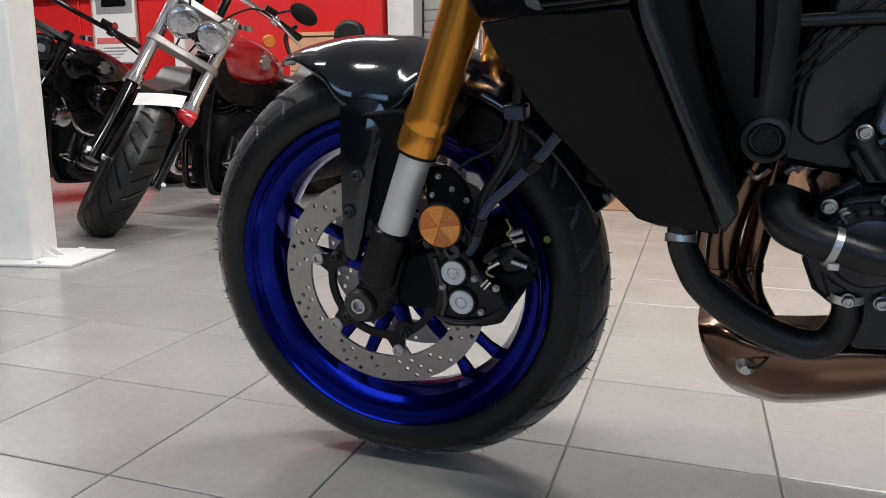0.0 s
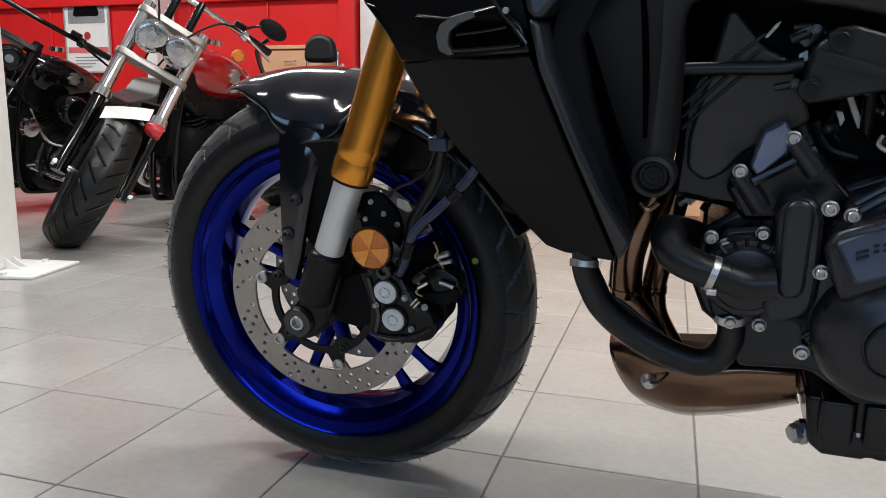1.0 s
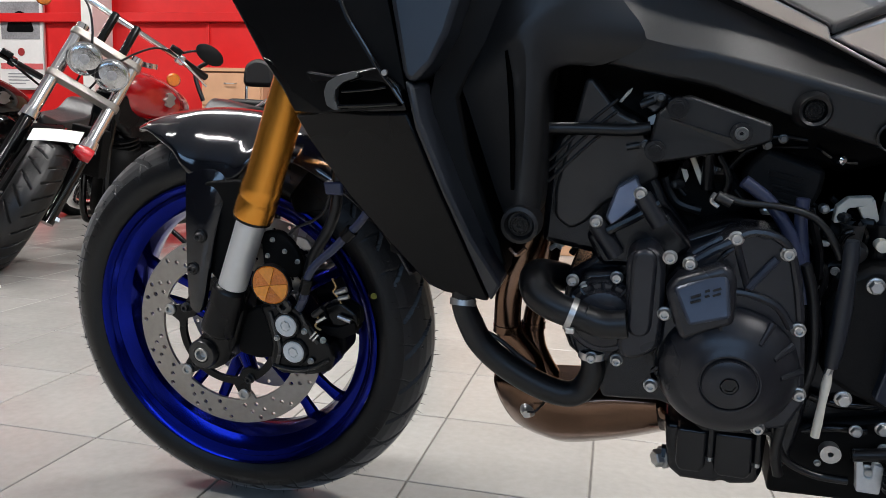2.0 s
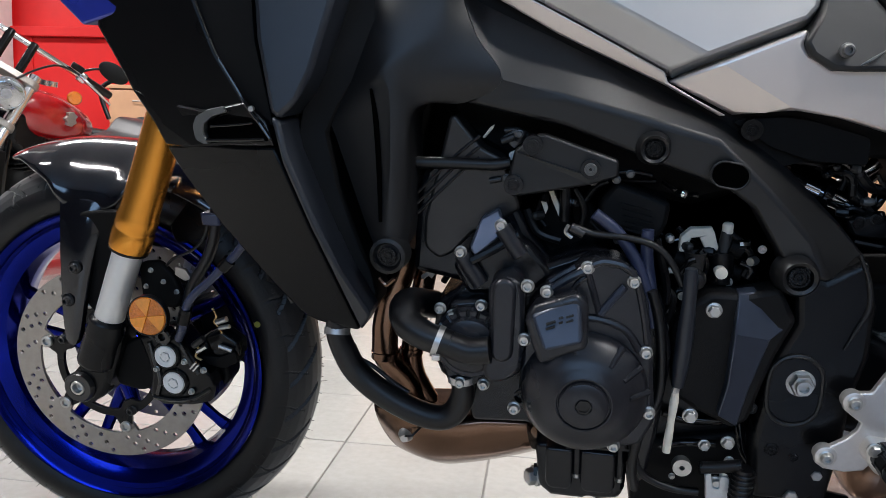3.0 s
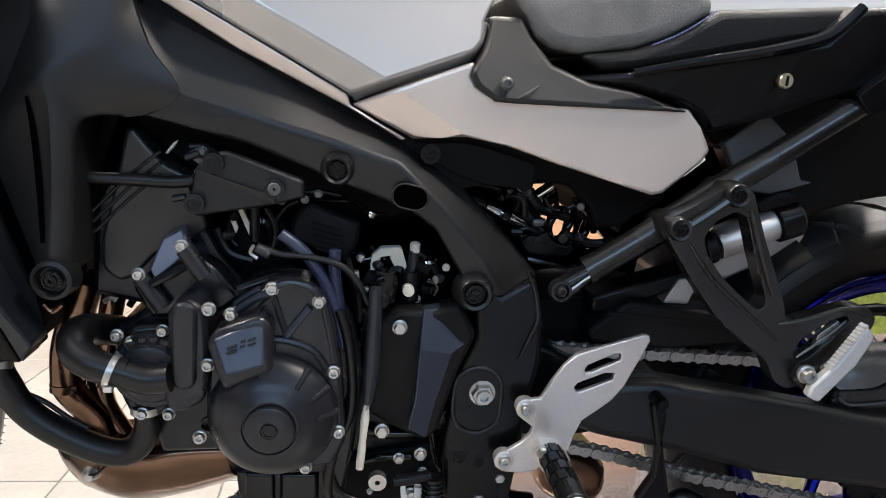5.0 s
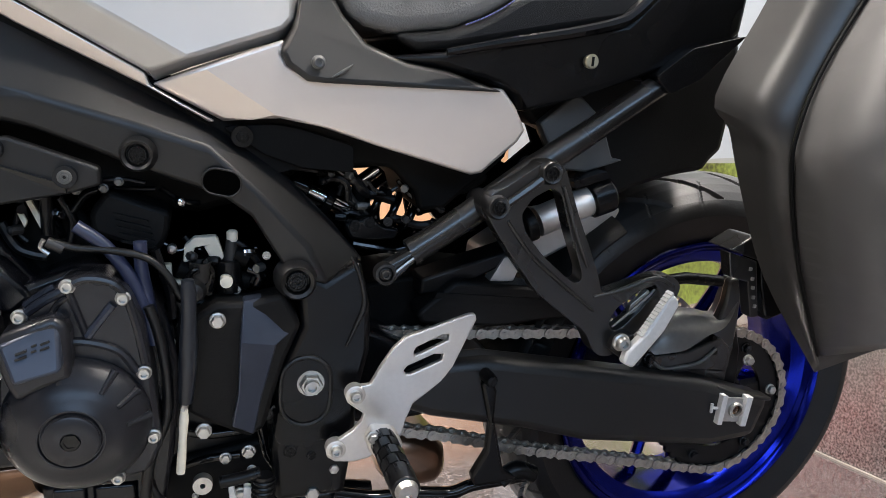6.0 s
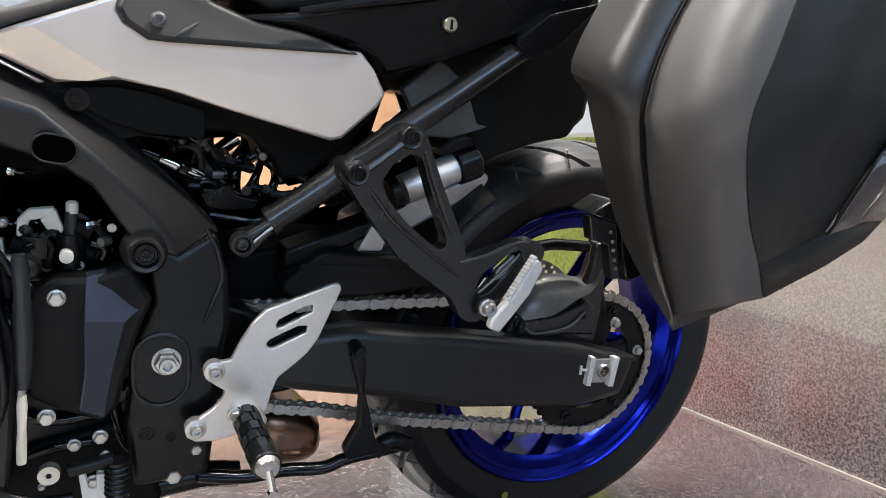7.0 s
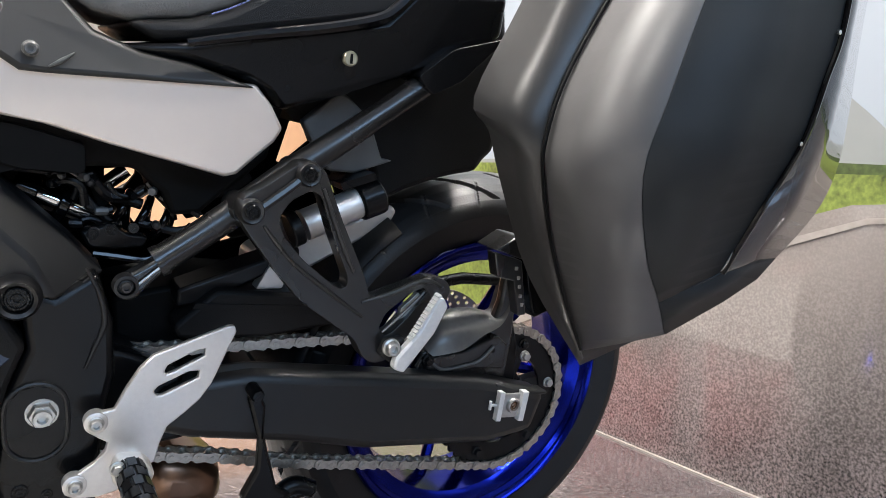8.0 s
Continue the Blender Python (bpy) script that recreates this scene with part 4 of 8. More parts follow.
faces = [(i, i + 1, i + 10, i + 9) for i in range(8)] + [(9 + i, 10 + i, 19 + i, 18 + i) for i in range(2, 8)]
legrows = [
    [(0.422, -0.12, 0.836), (0.461, -0.15, 0.832), (0.493, -0.16, 0.831), (0.528, -0.158, 0.831), (0.531, -0.146, 0.85)],
    [(0.408, -0.13, 0.8), (0.454, -0.165, 0.792), (0.488, -0.1723, 0.792), (0.525, -0.1674, 0.797), (0.538, -0.15, 0.814)],
    [(0.404, -0.14, 0.764), (0.453, -0.1764, 0.756), (0.49, -0.1803, 0.762), (0.526, -0.1715, 0.765), (0.556, -0.1595, 0.769)],
    [(0.401, -0.152, 0.724), (0.445, -0.1805, 0.722), (0.472, -0.186, 0.74), (0.515, -0.176, 0.735), (0.585, -0.1612, 0.724)],
    [(0.396, -0.165, 0.685), (0.459, -0.1854, 0.714), (0.472, -0.1872, 0.715), (0.49, -0.1804, 0.712), (0.545, -0.1575, 0.699)],
    [(0.406, -0.168, 0.655), (0.463, -0.1855, 0.681), (0.473, -0.188, 0.685), (0.488, -0.181, 0.681), (0.494, -0.168, 0.692)],
    [(0.421, -0.1696, 0.612), (0.464, -0.187, 0.625), (0.473, -0.19, 0.626), (0.486, -0.1822, 0.624), (0.491, -0.1708, 0.622)],
    [(0.439, -0.1732, 0.563), (0.461, -0.1892, 0.568), (0.471, -0.1924, 0.568), (0.483, -0.1852, 0.565), (0.489, -0.174, 0.562)],
    [(0.451, -0.18, 0.539), (0.46, -0.19, 0.535), (0.469, -0.193, 0.531), (0.479, -0.19, 0.536), (0.485, -0.182, 0.541)]]
for sy in (-1, 1):
    spar = shell([(x, sy * -y, z) for x, y, z in verts], faces, -sy * 0.045)
    part("frame_spar", spar, M_FRAME, bike, "matt black cast aluminium frame spar", bevel=0.005, seg=3)
    part("frame_leg", loft([[(x, sy * -y, z) for x, y, z in r] for r in legrows], 5, -sy * 0.06), M_FRAME, bike, "black front frame leg", smooth=24)
    q = [(0.886, 0.548), (0.933, 0.526), (0.971, 0.551), (0.986, 0.498), (0.987, 0.442), (0.978, 0.399), (0.974, 0.333), (0.966, 0.264), (0.886, 0.261), (0.879, 0.329), (0.886, 0.395), (0.894, 0.438), (0.909, 0.474), (0.905, 0.511)]
    part("pivot_plate", plate(q, sy * 0.155, sy * 0.105), M_BLACK, bike, "black swingarm pivot plate", bevel=0.008, seg=3)
# Black tube stands in for the shade of a groove in the leg.
part("groove_shade", tube([(0.449, -0.1835, 0.713), (0.454, -0.1840, 0.682), (0.458, -0.1865, 0.627), (0.460, -0.190, 0.571)], [0.0015, 0.0030, 0.0030, 0.0020], 10), M_SHADE, bike)
# Added dark plate fills the opening beside the cam cover with shade.
part("intake_gap_fill", plate([(0.466, 0.715), (0.538, 0.712), (0.543, 0.618), (0.475, 0.616)], 0.0, 0.04), M_DARK, bike)
part("plate_ridge", tube([(0.96, -0.156, 0.555), (0.972, -0.156, 0.529), (0.977, -0.156, 0.499), (0.968, -0.156, 0.473), (0.959, -0.156, 0.45)], [0.0012, 0.0026, 0.0030, 0.0026, 0.0012], 10), M_FRAME, bike)
part("head_tube", rod((0.30, 0, 0.98), (0.235, 0, 0.82), 0.04), M_FRAME, bike)
# Black plate proud of the spar, in place of a shaded hole.
part("hole_shade", plate(slot(0.817, 0.634, 0.829, 0.632, 0.0125, 8), -0.1635, -0.14), M_SHADE, bike)
part("hole_lip", tube([(x, -0.1628, z) for x, z in slot(0.817, 0.634, 0.829, 0.632, 0.0131, 8)], 0.0013, 6, n=2, closed=True), M_FRAME, bike)
for (bx, by, bz), k in zip([(0.745, -0.165, 0.658), (0.901, -0.165, 0.53)], (0.70, 0.86)):
    part("bolt_boss", lathe([(0.028 * k, 0.02), (0.0235 * k, -0.004), (0.020 * k, -0.008), (0.016 * k, -0.006), (0.015 * k, 0.002)], 30, at(bx, by, bz)), M_FRAME, bike)
    bolt("cap", M_BLACK, bx, by - 0.002, bz, 0.014 * k, bike)
for bx, by, bz in [(0.47, -0.196, 0.535)]:
    part("bolt_boss", lathe([(0.022, 0.02), (0.020, -0.004), (0.016, -0.006), (0.013, 0.002)], 30, at(bx, by, bz)), M_FRAME, bike)
    bolt("cap", M_BLACK, bx, by - 0.002, bz, 0.011, bike)
part("boss_clip", tube([(0.458, -0.19, 0.507), (0.466, -0.19, 0.5), (0.476, -0.19, 0.508)], 0.003, 8), M_BRONZE, bike)
for bx, by, bz in [(0.843, -0.14, 0.678)]:
    part("bolt_boss", lathe([(0.012, 0.02), (0.011, -0.004), (0.007, -0.004)], 20, at(bx, by, bz)), M_BLACK, bike)
    bolt("cap", M_BLACK, bx, by - 0.004, bz, 0.0065, bike)
part("tank_bracket", plate(rounded([(0.824, 0.685), (0.833, 0.688), (0.877, 0.692), (0.902, 0.689), (0.961, 0.673), (0.961, 0.644), (0.906, 0.647), (0.867, 0.659)], 0.006), -0.135, -0.10), M_DARK, bike, "black plastic side bracket", bevel=0.004)
# pivot nut
px, py, pz = 0.921, -0.158, 0.408
ex, ey, ez = 0.916, -0.152, 0.399
part("pivot_recess", plate(slot(ex, ez + 0.012, ex, ez - 0.012, 0.026), -0.1565, -0.13), M_BLACK, bike)
part("recess_lip", tube([(x, -0.1555, z) for x, z in slot(ex, ez + 0.013, ex, ez - 0.014, 0.0275)], 0.0028, 8, n=2, closed=True), M_FRAME, bike)
nut = part("pivot_nut", merge(lathe([(0.0165, 0.014), (0.0165, 0.003), (0.0150, 0.001)], 32, at(px, py, pz)), lathe([(0.0132, 0.003), (0.0132, -0.005), (0.0118, -0.0075), (0.0088, -0.0075)], 6, at(px, py, pz)),
                             lathe([(0.0086, -0.006), (0.0086, -0.012), (0.0080, -0.0135), (0.0050, -0.0135), (0.0048, 0.004), (0, 0.004)], 24, at(px, py, pz))), M_STEEL, bike, "bright steel pivot nut")
# Dark disc puts the bore's shade into its colour.
part("spindle_bore", lathe([(0.0047, 0.0), (0.0047, -0.0005), (0, -0.0006)], 16, at(px, py + 0.001, pz)), M_DARK, nut)

# tank, side panels, seat and tail
low = [(0.553, -0.152, 0.837), (0.598, -0.152, 0.815), (0.676, -0.152, 0.776), (0.754, -0.152, 0.737)]
ridge = [(0.625, -0.176, 0.835), (0.665, -0.173, 0.814), (0.727, -0.166, 0.783), (0.789, -0.158, 0.752)]
rest = [(0.88, -0.152, 0.788), (0.889, -0.15, 0.799), (0.889, -0.147, 0.819)]
under = [(0.758, -0.132, 0.727), (0.794, -0.134, 0.744), (0.889, -0.13, 0.781), (0.899, -0.128, 0.799), (0.899, -0.126, 0.82)]
groove = [(0.546, -0.138, 0.838), (0.592, -0.138, 0.816), (0.671, -0.138, 0.777), (0.757, -0.138, 0.731)]
top = [(0.925, -0.13, 0.90), (0.85, -0.08, 1.00), (0.62, -0.08, 1.03), (0.48, -0.13, 0.95)]
for sy in (-1, 1):
    vv = [(x, -sy * y, z) for x, y, z in low + ridge + rest + top + under + groove]
    ff = [(0, 1, 5, 4), (1, 2, 6, 5), (2, 3, 7, 6), (4, 5, 6, 7, 8, 9, 10, 11, 12, 13, 14), (3, 15, 16, 7), (7, 16, 17, 8), (8, 17, 18, 9), (9, 18, 19, 10)]
    ff += [(20 + k, 21 + k, 1 + k, k) for k in range(3)]
    part("fuel_tank", shell(vv, ff, -sy * 0.02), M_TANK, bike, "pale grey metallic fuel tank", bevel=0.004, seg=3)
    q = [(0.514, 0.838, -0.142), (0.547, 0.837, -0.148), (0.593, 0.815, -0.148), (0.671, 0.776, -0.148), (0.751, 0.735, -0.148), (0.755, 0.724, -0.148), (0.786, 0.707, -0.148), (0.816, 0.692, -0.146), (0.81, 0.691, -0.142), (0.753, 0.721, -0.14), (0.639, 0.772, -0.14), (0.56, 0.815, -0.14)]
    part("tank_trim", plate([(x, z, sy * -y) for x, z, y in q], 0, sy * 0.11), M_SILVER, bike, "narrow silver trim under the tank", bevel=0.002)
part("tank_core", plate([(0.53, 0.84), (0.75, 0.75), (0.87, 0.79), (0.89, 0.90), (0.83, 0.99), (0.62, 1.02), (0.48, 0.94)], -0.10, 0.10), M_TANK, bike, bevel=0.02)
# Dark plate added so that the slit above the spar reads as shade.
part("tank_gap_fill", plate([(0.548, 0.822), (0.65, 0.78), (0.756, 0.73), (0.826, 0.703), (0.902, 0.701), (0.968, 0.685), (0.907, 0.647), (0.882, 0.64), (0.822, 0.676), (0.751, 0.709), (0.626, 0.768), (0.542, 0.808)], -0.128, 0.128), M_DARK, bike, "added dark plate filling the shade under the tank")
for sy in (-1, 1):
    q = [(0.756, -0.143, 0.725), (0.803, -0.156, 0.745), (0.88, -0.158, 0.6995), (0.856, -0.143, 0.696), (0.824, -0.136, 0.692), (0.882, -0.1574, 0.778), (0.879, -0.1573, 0.763), (0.885, -0.1575, 0.754), (0.899, -0.158, 0.748), (0.917, -0.1588, 0.742), (1.115, -0.167, 0.746), (1.131, -0.1675, 0.728), (1.145, -0.168, 0.703), (1.137, -0.1675, 0.689), (1.099, -0.1657, 0.653), (1.087, -0.1652, 0.650), (0.979, -0.161, 0.677), (0.922, -0.159, 0.693)]
    part("side_panel", shell([(x, sy * -y, z) for x, y, z in q], [(0, 1, 2, 3, 4), (1, 5, 6, 7, 8, 9, 10, 11, 12, 13, 14, 15, 16, 17, 2)], -sy * 0.05), M_SILVER, bike, "brushed silver side panel", bevel=0.004, seg=3, smooth=20)
    q = [(0.895, 0.826, -0.13), (0.931, 0.827, -0.14), (0.94, 0.808, -0.148), (0.966, 0.781, -0.152), (1.008, 0.766, -0.156), (1.051, 0.761, -0.16), (1.114, 0.742, -0.176), (0.996, 0.7395, -0.172), (0.924, 0.738, -0.170), (0.905, 0.7385, -0.169), (0.884, 0.752, -0.166), (0.877, 0.766, -0.164), (0.889, 0.79, -0.156), (0.894, 0.81, -0.146)]
    part("side_cover", plate([(x, z, sy * -y) for x, z, y in q], 0, sy * 0.09), M_COWL, bike, "satin grey-black side cover", bevel=0.006, seg=3)
    q = [(0.973, 0.768, -0.15), (1.048, 0.779, -0.165), (1.114, 0.795, -0.172), (1.247, 0.827, -0.18), (1.281, 0.862, -0.18), (1.401, 0.875, -0.18), (1.401, 0.828, -0.175), (1.327, 0.765, -0.165), (1.301, 0.776, -0.17), (1.209, 0.744, -0.168), (1.147, 0.72, -0.15), (1.125, 0.742, -0.165), (1.108, 0.749, -0.165), (1.051, 0.761, -0.16)]
    part("tail_cover", plate([(x, z, sy * -y) for x, z, y in q], 0, sy * 0.06), M_BLACK, bike, "satin black tail cover", bevel=0.008, seg=3)
# Paler rib paints the highlight on the side cover's crease.
part("crease_highlight", tube([(0.928, -0.1705, 0.744), (0.938, -0.171, 0.750), (0.949, -0.170, 0.758)], [0.0008, 0.0022, 0.0008], 8), M_LIP, bike)
part("tail_edge", tube([(1.043, -0.182, 0.778), (1.11, -0.182, 0.794), (1.18, -0.182, 0.809), (1.236, -0.182, 0.825), (1.258, -0.182, 0.839), (1.279, -0.182, 0.862)], [0.004, 0.006, 0.007, 0.006], 8), M_GLOSS, bike)
seat = plate([(0.914, 0.853), (0.936, 0.828), (0.946, 0.809), (0.966, 0.798), (1, 0.794), (1.057, 0.804), (1.094, 0.819), (1.119, 0.835), (1.145, 0.852), (1.122, 0.877)], -0.145, 0.145)
part("seat", seat, M_SUEDE, bike, "grey suede rider seat", bevel=0.025, seg=4)
side = plate([(0.992, 0.793), (1.054, 0.803), (1.091, 0.818), (1.116, 0.834), (1.141, 0.851), (1.313, 0.869), (1.271, 0.832), (1.126, 0.798), (1.055, 0.781), (1.021, 0.777)], -0.150, 0.150)
part("seat_side", side, M_VINYL, bike, "black vinyl seat side", bevel=0.012, seg=3)
for k in range(16):
    (sx, syy, sz), (ex, eyy, ez) = [(1.072, -0.152, 0.809), (1.139, -0.152, 0.851)]
    bow = 0.010 * math.sin(math.pi * k / 16)
    for o in (0.0, 0.006):
        t0, t1 = k / 16, (k + 0.7) / 16
        a, b = V((sx, syy, sz)).lerp(V((ex, eyy, ez)), t0), V((sx, syy, sz)).lerp(V((ex, eyy, ez)), t1)
        part("stitch", rod(a + V((o, 0.004, -o - bow * 0.4)), b + V((o, 0.004, -o - bow * 0.4)), 0.0009, n=6), M_THREAD, bike)
bx, bz = [(0.914, 0.758)][0]
bolt("socket", M_GUN, bx, -0.171, bz, 0.0115, bike)
kx, kz = [(1.207, 0.782)][0]
lock = part("seat_lock", lathe([(0.0070, 0.006), (0.0082, -0.002), (0.0068, -0.004), (0.0, -0.004)], 24, at(kx, -0.183, kz)), mat("brass_lock", (0.5, 0.46, 0.34), 0.35, metal=0.9), bike, "small round seat lock")
# Raised dark bar stands in for the shaded key slot.
part("key_slot", plate([(kx - 0.0012, kz - 0.005), (kx + 0.0012, kz - 0.005), (kx + 0.0012, kz + 0.005), (kx - 0.0012, kz + 0.005)], -0.1885, -0.186), M_DARK, lock)
part("under_tail", plate([(1.144, 0.747), (1.259, 0.771), (1.462, 0.882), (1.478, 0.784), (1.472, 0.713), (1.469, 0.685), (1.455, 0.672), (1.446, 0.657), (1.416, 0.652), (1.39, 0.646), (1.34, 0.629), (1.306, 0.611), (1.292, 0.647), (1.267, 0.689), (1.235, 0.701), (1.19, 0.705)], -0.085, 0.085), M_PLASTIC, bike, "black inner mudguard", bevel=0.008)
part("tail_bracket", plate(rounded([(1.288, 0.772), (1.308, 0.753), (1.345, 0.772), (1.400, 0.826), (1.330, 0.806)], 0.006), -0.188, -0.150), M_BLACK, bike, "black tail bracket over the tube end", bevel=0.004)
part("inner_shield", plate([(1.184, 0.709), (1.225, 0.745), (1.236, 0.742), (1.258, 0.724), (1.271, 0.705), (1.285, 0.672), (1.301, 0.670), (1.251, 0.653), (1.217, 0.655), (1.204, 0.675)], -0.120, -0.10), M_SHIELD, bike, "grey plastic splash shield", bevel=0.003)
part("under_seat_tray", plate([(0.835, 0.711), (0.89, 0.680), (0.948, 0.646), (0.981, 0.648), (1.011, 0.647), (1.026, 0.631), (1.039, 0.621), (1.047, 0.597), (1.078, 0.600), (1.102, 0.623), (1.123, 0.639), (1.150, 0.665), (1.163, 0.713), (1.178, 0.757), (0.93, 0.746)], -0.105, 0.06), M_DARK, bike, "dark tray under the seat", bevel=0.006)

# rear subframe tube, hangers
for sy in (-1, 1):
    y = 0.168 * sy
    p = [(x, y, z) for x, z in [(1.025, 0.564), (1.061, 0.588), (1.103, 0.618), (1.159, 0.66), (1.224, 0.705), (1.290, 0.752), (1.322, 0.774)]]
    part("subframe_tube", tube(p, [0.0148, 0.0150, 0.0155, 0.0155, 0.0145, 0.014, 0.014], 16), M_SATIN, bike, "black tubular subframe")
    part("subframe_lug", plate(rounded([(0.984, 0.538), (0.985, 0.547), (0.996, 0.553), (1.018, 0.566), (1.03, 0.574), (1.037, 0.564), (1.026, 0.552), (1.007, 0.533), (1, 0.526), (0.989, 0.527)], 0.008), y - 0.011, y + 0.011), M_SATIN, bike, bevel=0.004)
    part("tube_collar", tube([(x, y, z) for x, z in [(1.022, 0.562), (1.029, 0.566)]], 0.0165, 18, straight=True), M_SATIN, bike)
    q = rounded([(1.087, 0.622), (1.095, 0.638), (1.112, 0.646), (1.150, 0.673), (1.164, 0.677), (1.178, 0.667), (1.186, 0.648), (1.200, 0.616), (1.217, 0.582), (1.234, 0.547), (1.241, 0.524), (1.285, 0.538), (1.315, 0.548), (1.334, 0.546), (1.345, 0.535), (1.342, 0.520), (1.326, 0.512), (1.285, 0.470), (1.271, 0.452), (1.252, 0.448), (1.238, 0.456), (1.226, 0.480), (1.196, 0.501), (1.160, 0.527), (1.125, 0.569), (1.102, 0.599)], 0.010, 3)
    h1 = rounded([(1.131, 0.616), (1.142, 0.634), (1.163, 0.646), (1.175, 0.641), (1.192, 0.596), (1.212, 0.552), (1.212, 0.541), (1.203, 0.539), (1.190, 0.548), (1.160, 0.572), (1.138, 0.597)], 0.006, 3)
    h2 = rounded([(1.262, 0.508), (1.290, 0.529), (1.310, 0.536), (1.314, 0.531), (1.293, 0.504), (1.272, 0.484), (1.262, 0.480), (1.254, 0.490)], 0.005, 3)
    part("footrest_hanger", plate(q, sy * 0.212, sy * 0.188, [h1, h2]), M_SATIN, bike, "black cast passenger footrest hanger", bevel=0.0035, seg=2)
for bx, by, bz in [(1.102, -0.214, 0.624), (1.159, -0.214, 0.663)]:
    part("hanger_boss", lathe([(0.0135, 0.02), (0.0132, -0.003), (0.0112, -0.006), (0.008, -0.005)], 28, at(bx, by, bz)), M_SATIN, bike)
    bolt("cap", M_BLACK, bx, by - 0.006, bz, 0.0080, bike)
# Edge ribs; the paler ones carry edge highlights in their colour.
part("hanger_rib", tube([(1.177, -0.213, 0.648), (1.187, -0.213, 0.624), (1.2, -0.213, 0.594), (1.211, -0.213, 0.571), (1.218, -0.213, 0.557)], [0.0016, 0.0026, 0.0028, 0.0026, 0.0016], 8), M_CAST, bike)
part("hanger_rib", tube([(1.116, -0.213, 0.609), (1.13, -0.213, 0.591), (1.152, -0.213, 0.567), (1.189, -0.213, 0.538), (1.232, -0.213, 0.506)], [0.0016, 0.0026, 0.0026, 0.0026, 0.0016], 8), M_SATIN, bike)
part("hanger_rib", tube([(1.23, -0.213, 0.523), (1.264, -0.213, 0.531), (1.295, -0.213, 0.542), (1.314, -0.213, 0.544), (1.331, -0.213, 0.536)], [0.0018, 0.0028, 0.0030, 0.0028, 0.0018], 8), M_CAST, bike)
part("hanger_rib", tube([(1.259, -0.213, 0.486), (1.278, -0.213, 0.502), (1.298, -0.213, 0.52), (1.309, -0.213, 0.531)], [0.0012, 0.0020, 0.0020, 0.0012], 8), M_GUN, bike)
part("peg_spring_tab", plate(rounded([(1.283, 0.51), (1.305, 0.529), (1.309, 0.521), (1.294, 0.503), (1.283, 0.497)], 0.002), -0.207, -0.200), M_STEEL, bike, bevel=0.001)
part("hanger_spine", tube([(1.113, -0.214, 0.628), (1.136, -0.214, 0.645), (1.151, -0.214, 0.657)], 0.005, 8), M_SATIN, bike)
part("hanger_stay", rod((1.102, -0.20, 0.621), (1.102, -0.15, 0.621), 0.014), M_FRAME, bike)
part("hanger_stay", rod((1.160, -0.20, 0.660), (1.160, -0.15, 0.660), 0.014), M_FRAME, bike)
part("lug_boss", lathe([(0.0125, 0.008), (0.0115, -0.003), (0.0085, -0.0035), (0.0075, 0.001)], 24, at(*[(0.993, -0.181, 0.542)][0])), M_FRAME, bike)
bolt("socket", M_CAST, *[(0.993, -0.181, 0.542)][0], 0.011, bike)
part("lug_groove", tube([(1.004, -0.182, 0.544), (1.017, -0.182, 0.555), (1.025, -0.182, 0.561)], 0.0016, 6), M_STEEL, bike)
peg = part("passenger_peg", plate([(1.321, 0.531), (1.328, 0.52), (1.313, 0.488), (1.278, 0.444), (1.264, 0.45), (1.267, 0.463), (1.292, 0.49), (1.312, 0.527)], -0.239, -0.226), M_PEGW, bike, "pale cast passenger footrest", bevel=0.003)
for k in range(13):
    (ax, ay, az), (cx, cy, cz) = [(1.315, -0.234, 0.533), (1.285, -0.234, 0.484)]
    p = V((ax, ay, az)).lerp(V((cx, cy, cz)), k / 12)
    part("peg_tooth", moved(box(-0.0024, 0.0019, -0.006, 0.006, -0.0011, 0.0011), Matrix.Translation(p) @ Matrix.Rotation(radians(-38), 4, "Y")), M_PEGW, peg)
bx, by, bz = [(1.265, -0.222, 0.472)][0]
part("peg_clevis", plate(rounded([(1.254, 0.462), (1.261, 0.479), (1.283, 0.481), (1.289, 0.462), (1.273, 0.448)], 0.004), -0.224, -0.195), M_FRAME, bike, bevel=0.003)
bolt("socket", M_STEEL, bx, by - 0.004, bz, 0.017, bike)

# rider footrest: silver heel plate with slots, rubber peg
heel = [(0.948, 0.322), (0.939, 0.328), (0.937, 0.339), (0.942, 0.347), (0.952, 0.349), (0.967, 0.359), (0.976, 0.37), (0.978, 0.379), (0.968, 0.386), (0.959, 0.393), (0.957, 0.404), (0.963, 0.412), (0.974, 0.413), (0.984, 0.414), (0.994, 0.434), (1.007, 0.455), (1.02, 0.468), (1.056, 0.481), (1.094, 0.494), (1.101, 0.494), (1.103, 0.487), (1.094, 0.466), (1.079, 0.431), (1.067, 0.414), (1.053, 0.402), (1.035, 0.388), (1.028, 0.37), (1.024, 0.352), (1.012, 0.34), (0.996, 0.335), (0.988, 0.324), (0.969, 0.32)]
h1, h2 = [(1.031, 0.45), (1.034, 0.456), (1.063, 0.47), (1.071, 0.471), (1.071, 0.463), (1.039, 0.448), (1.033, 0.446)], [(1.021, 0.429), (1.025, 0.434), (1.055, 0.447), (1.066, 0.447), (1.065, 0.439), (1.03, 0.424), (1.024, 0.424)]
part("heel_guard", plate(heel, -0.181, -0.173, [h1, h2]), M_ALU, bike, "brushed aluminium heel guard with two slots", bevel=0.0015)
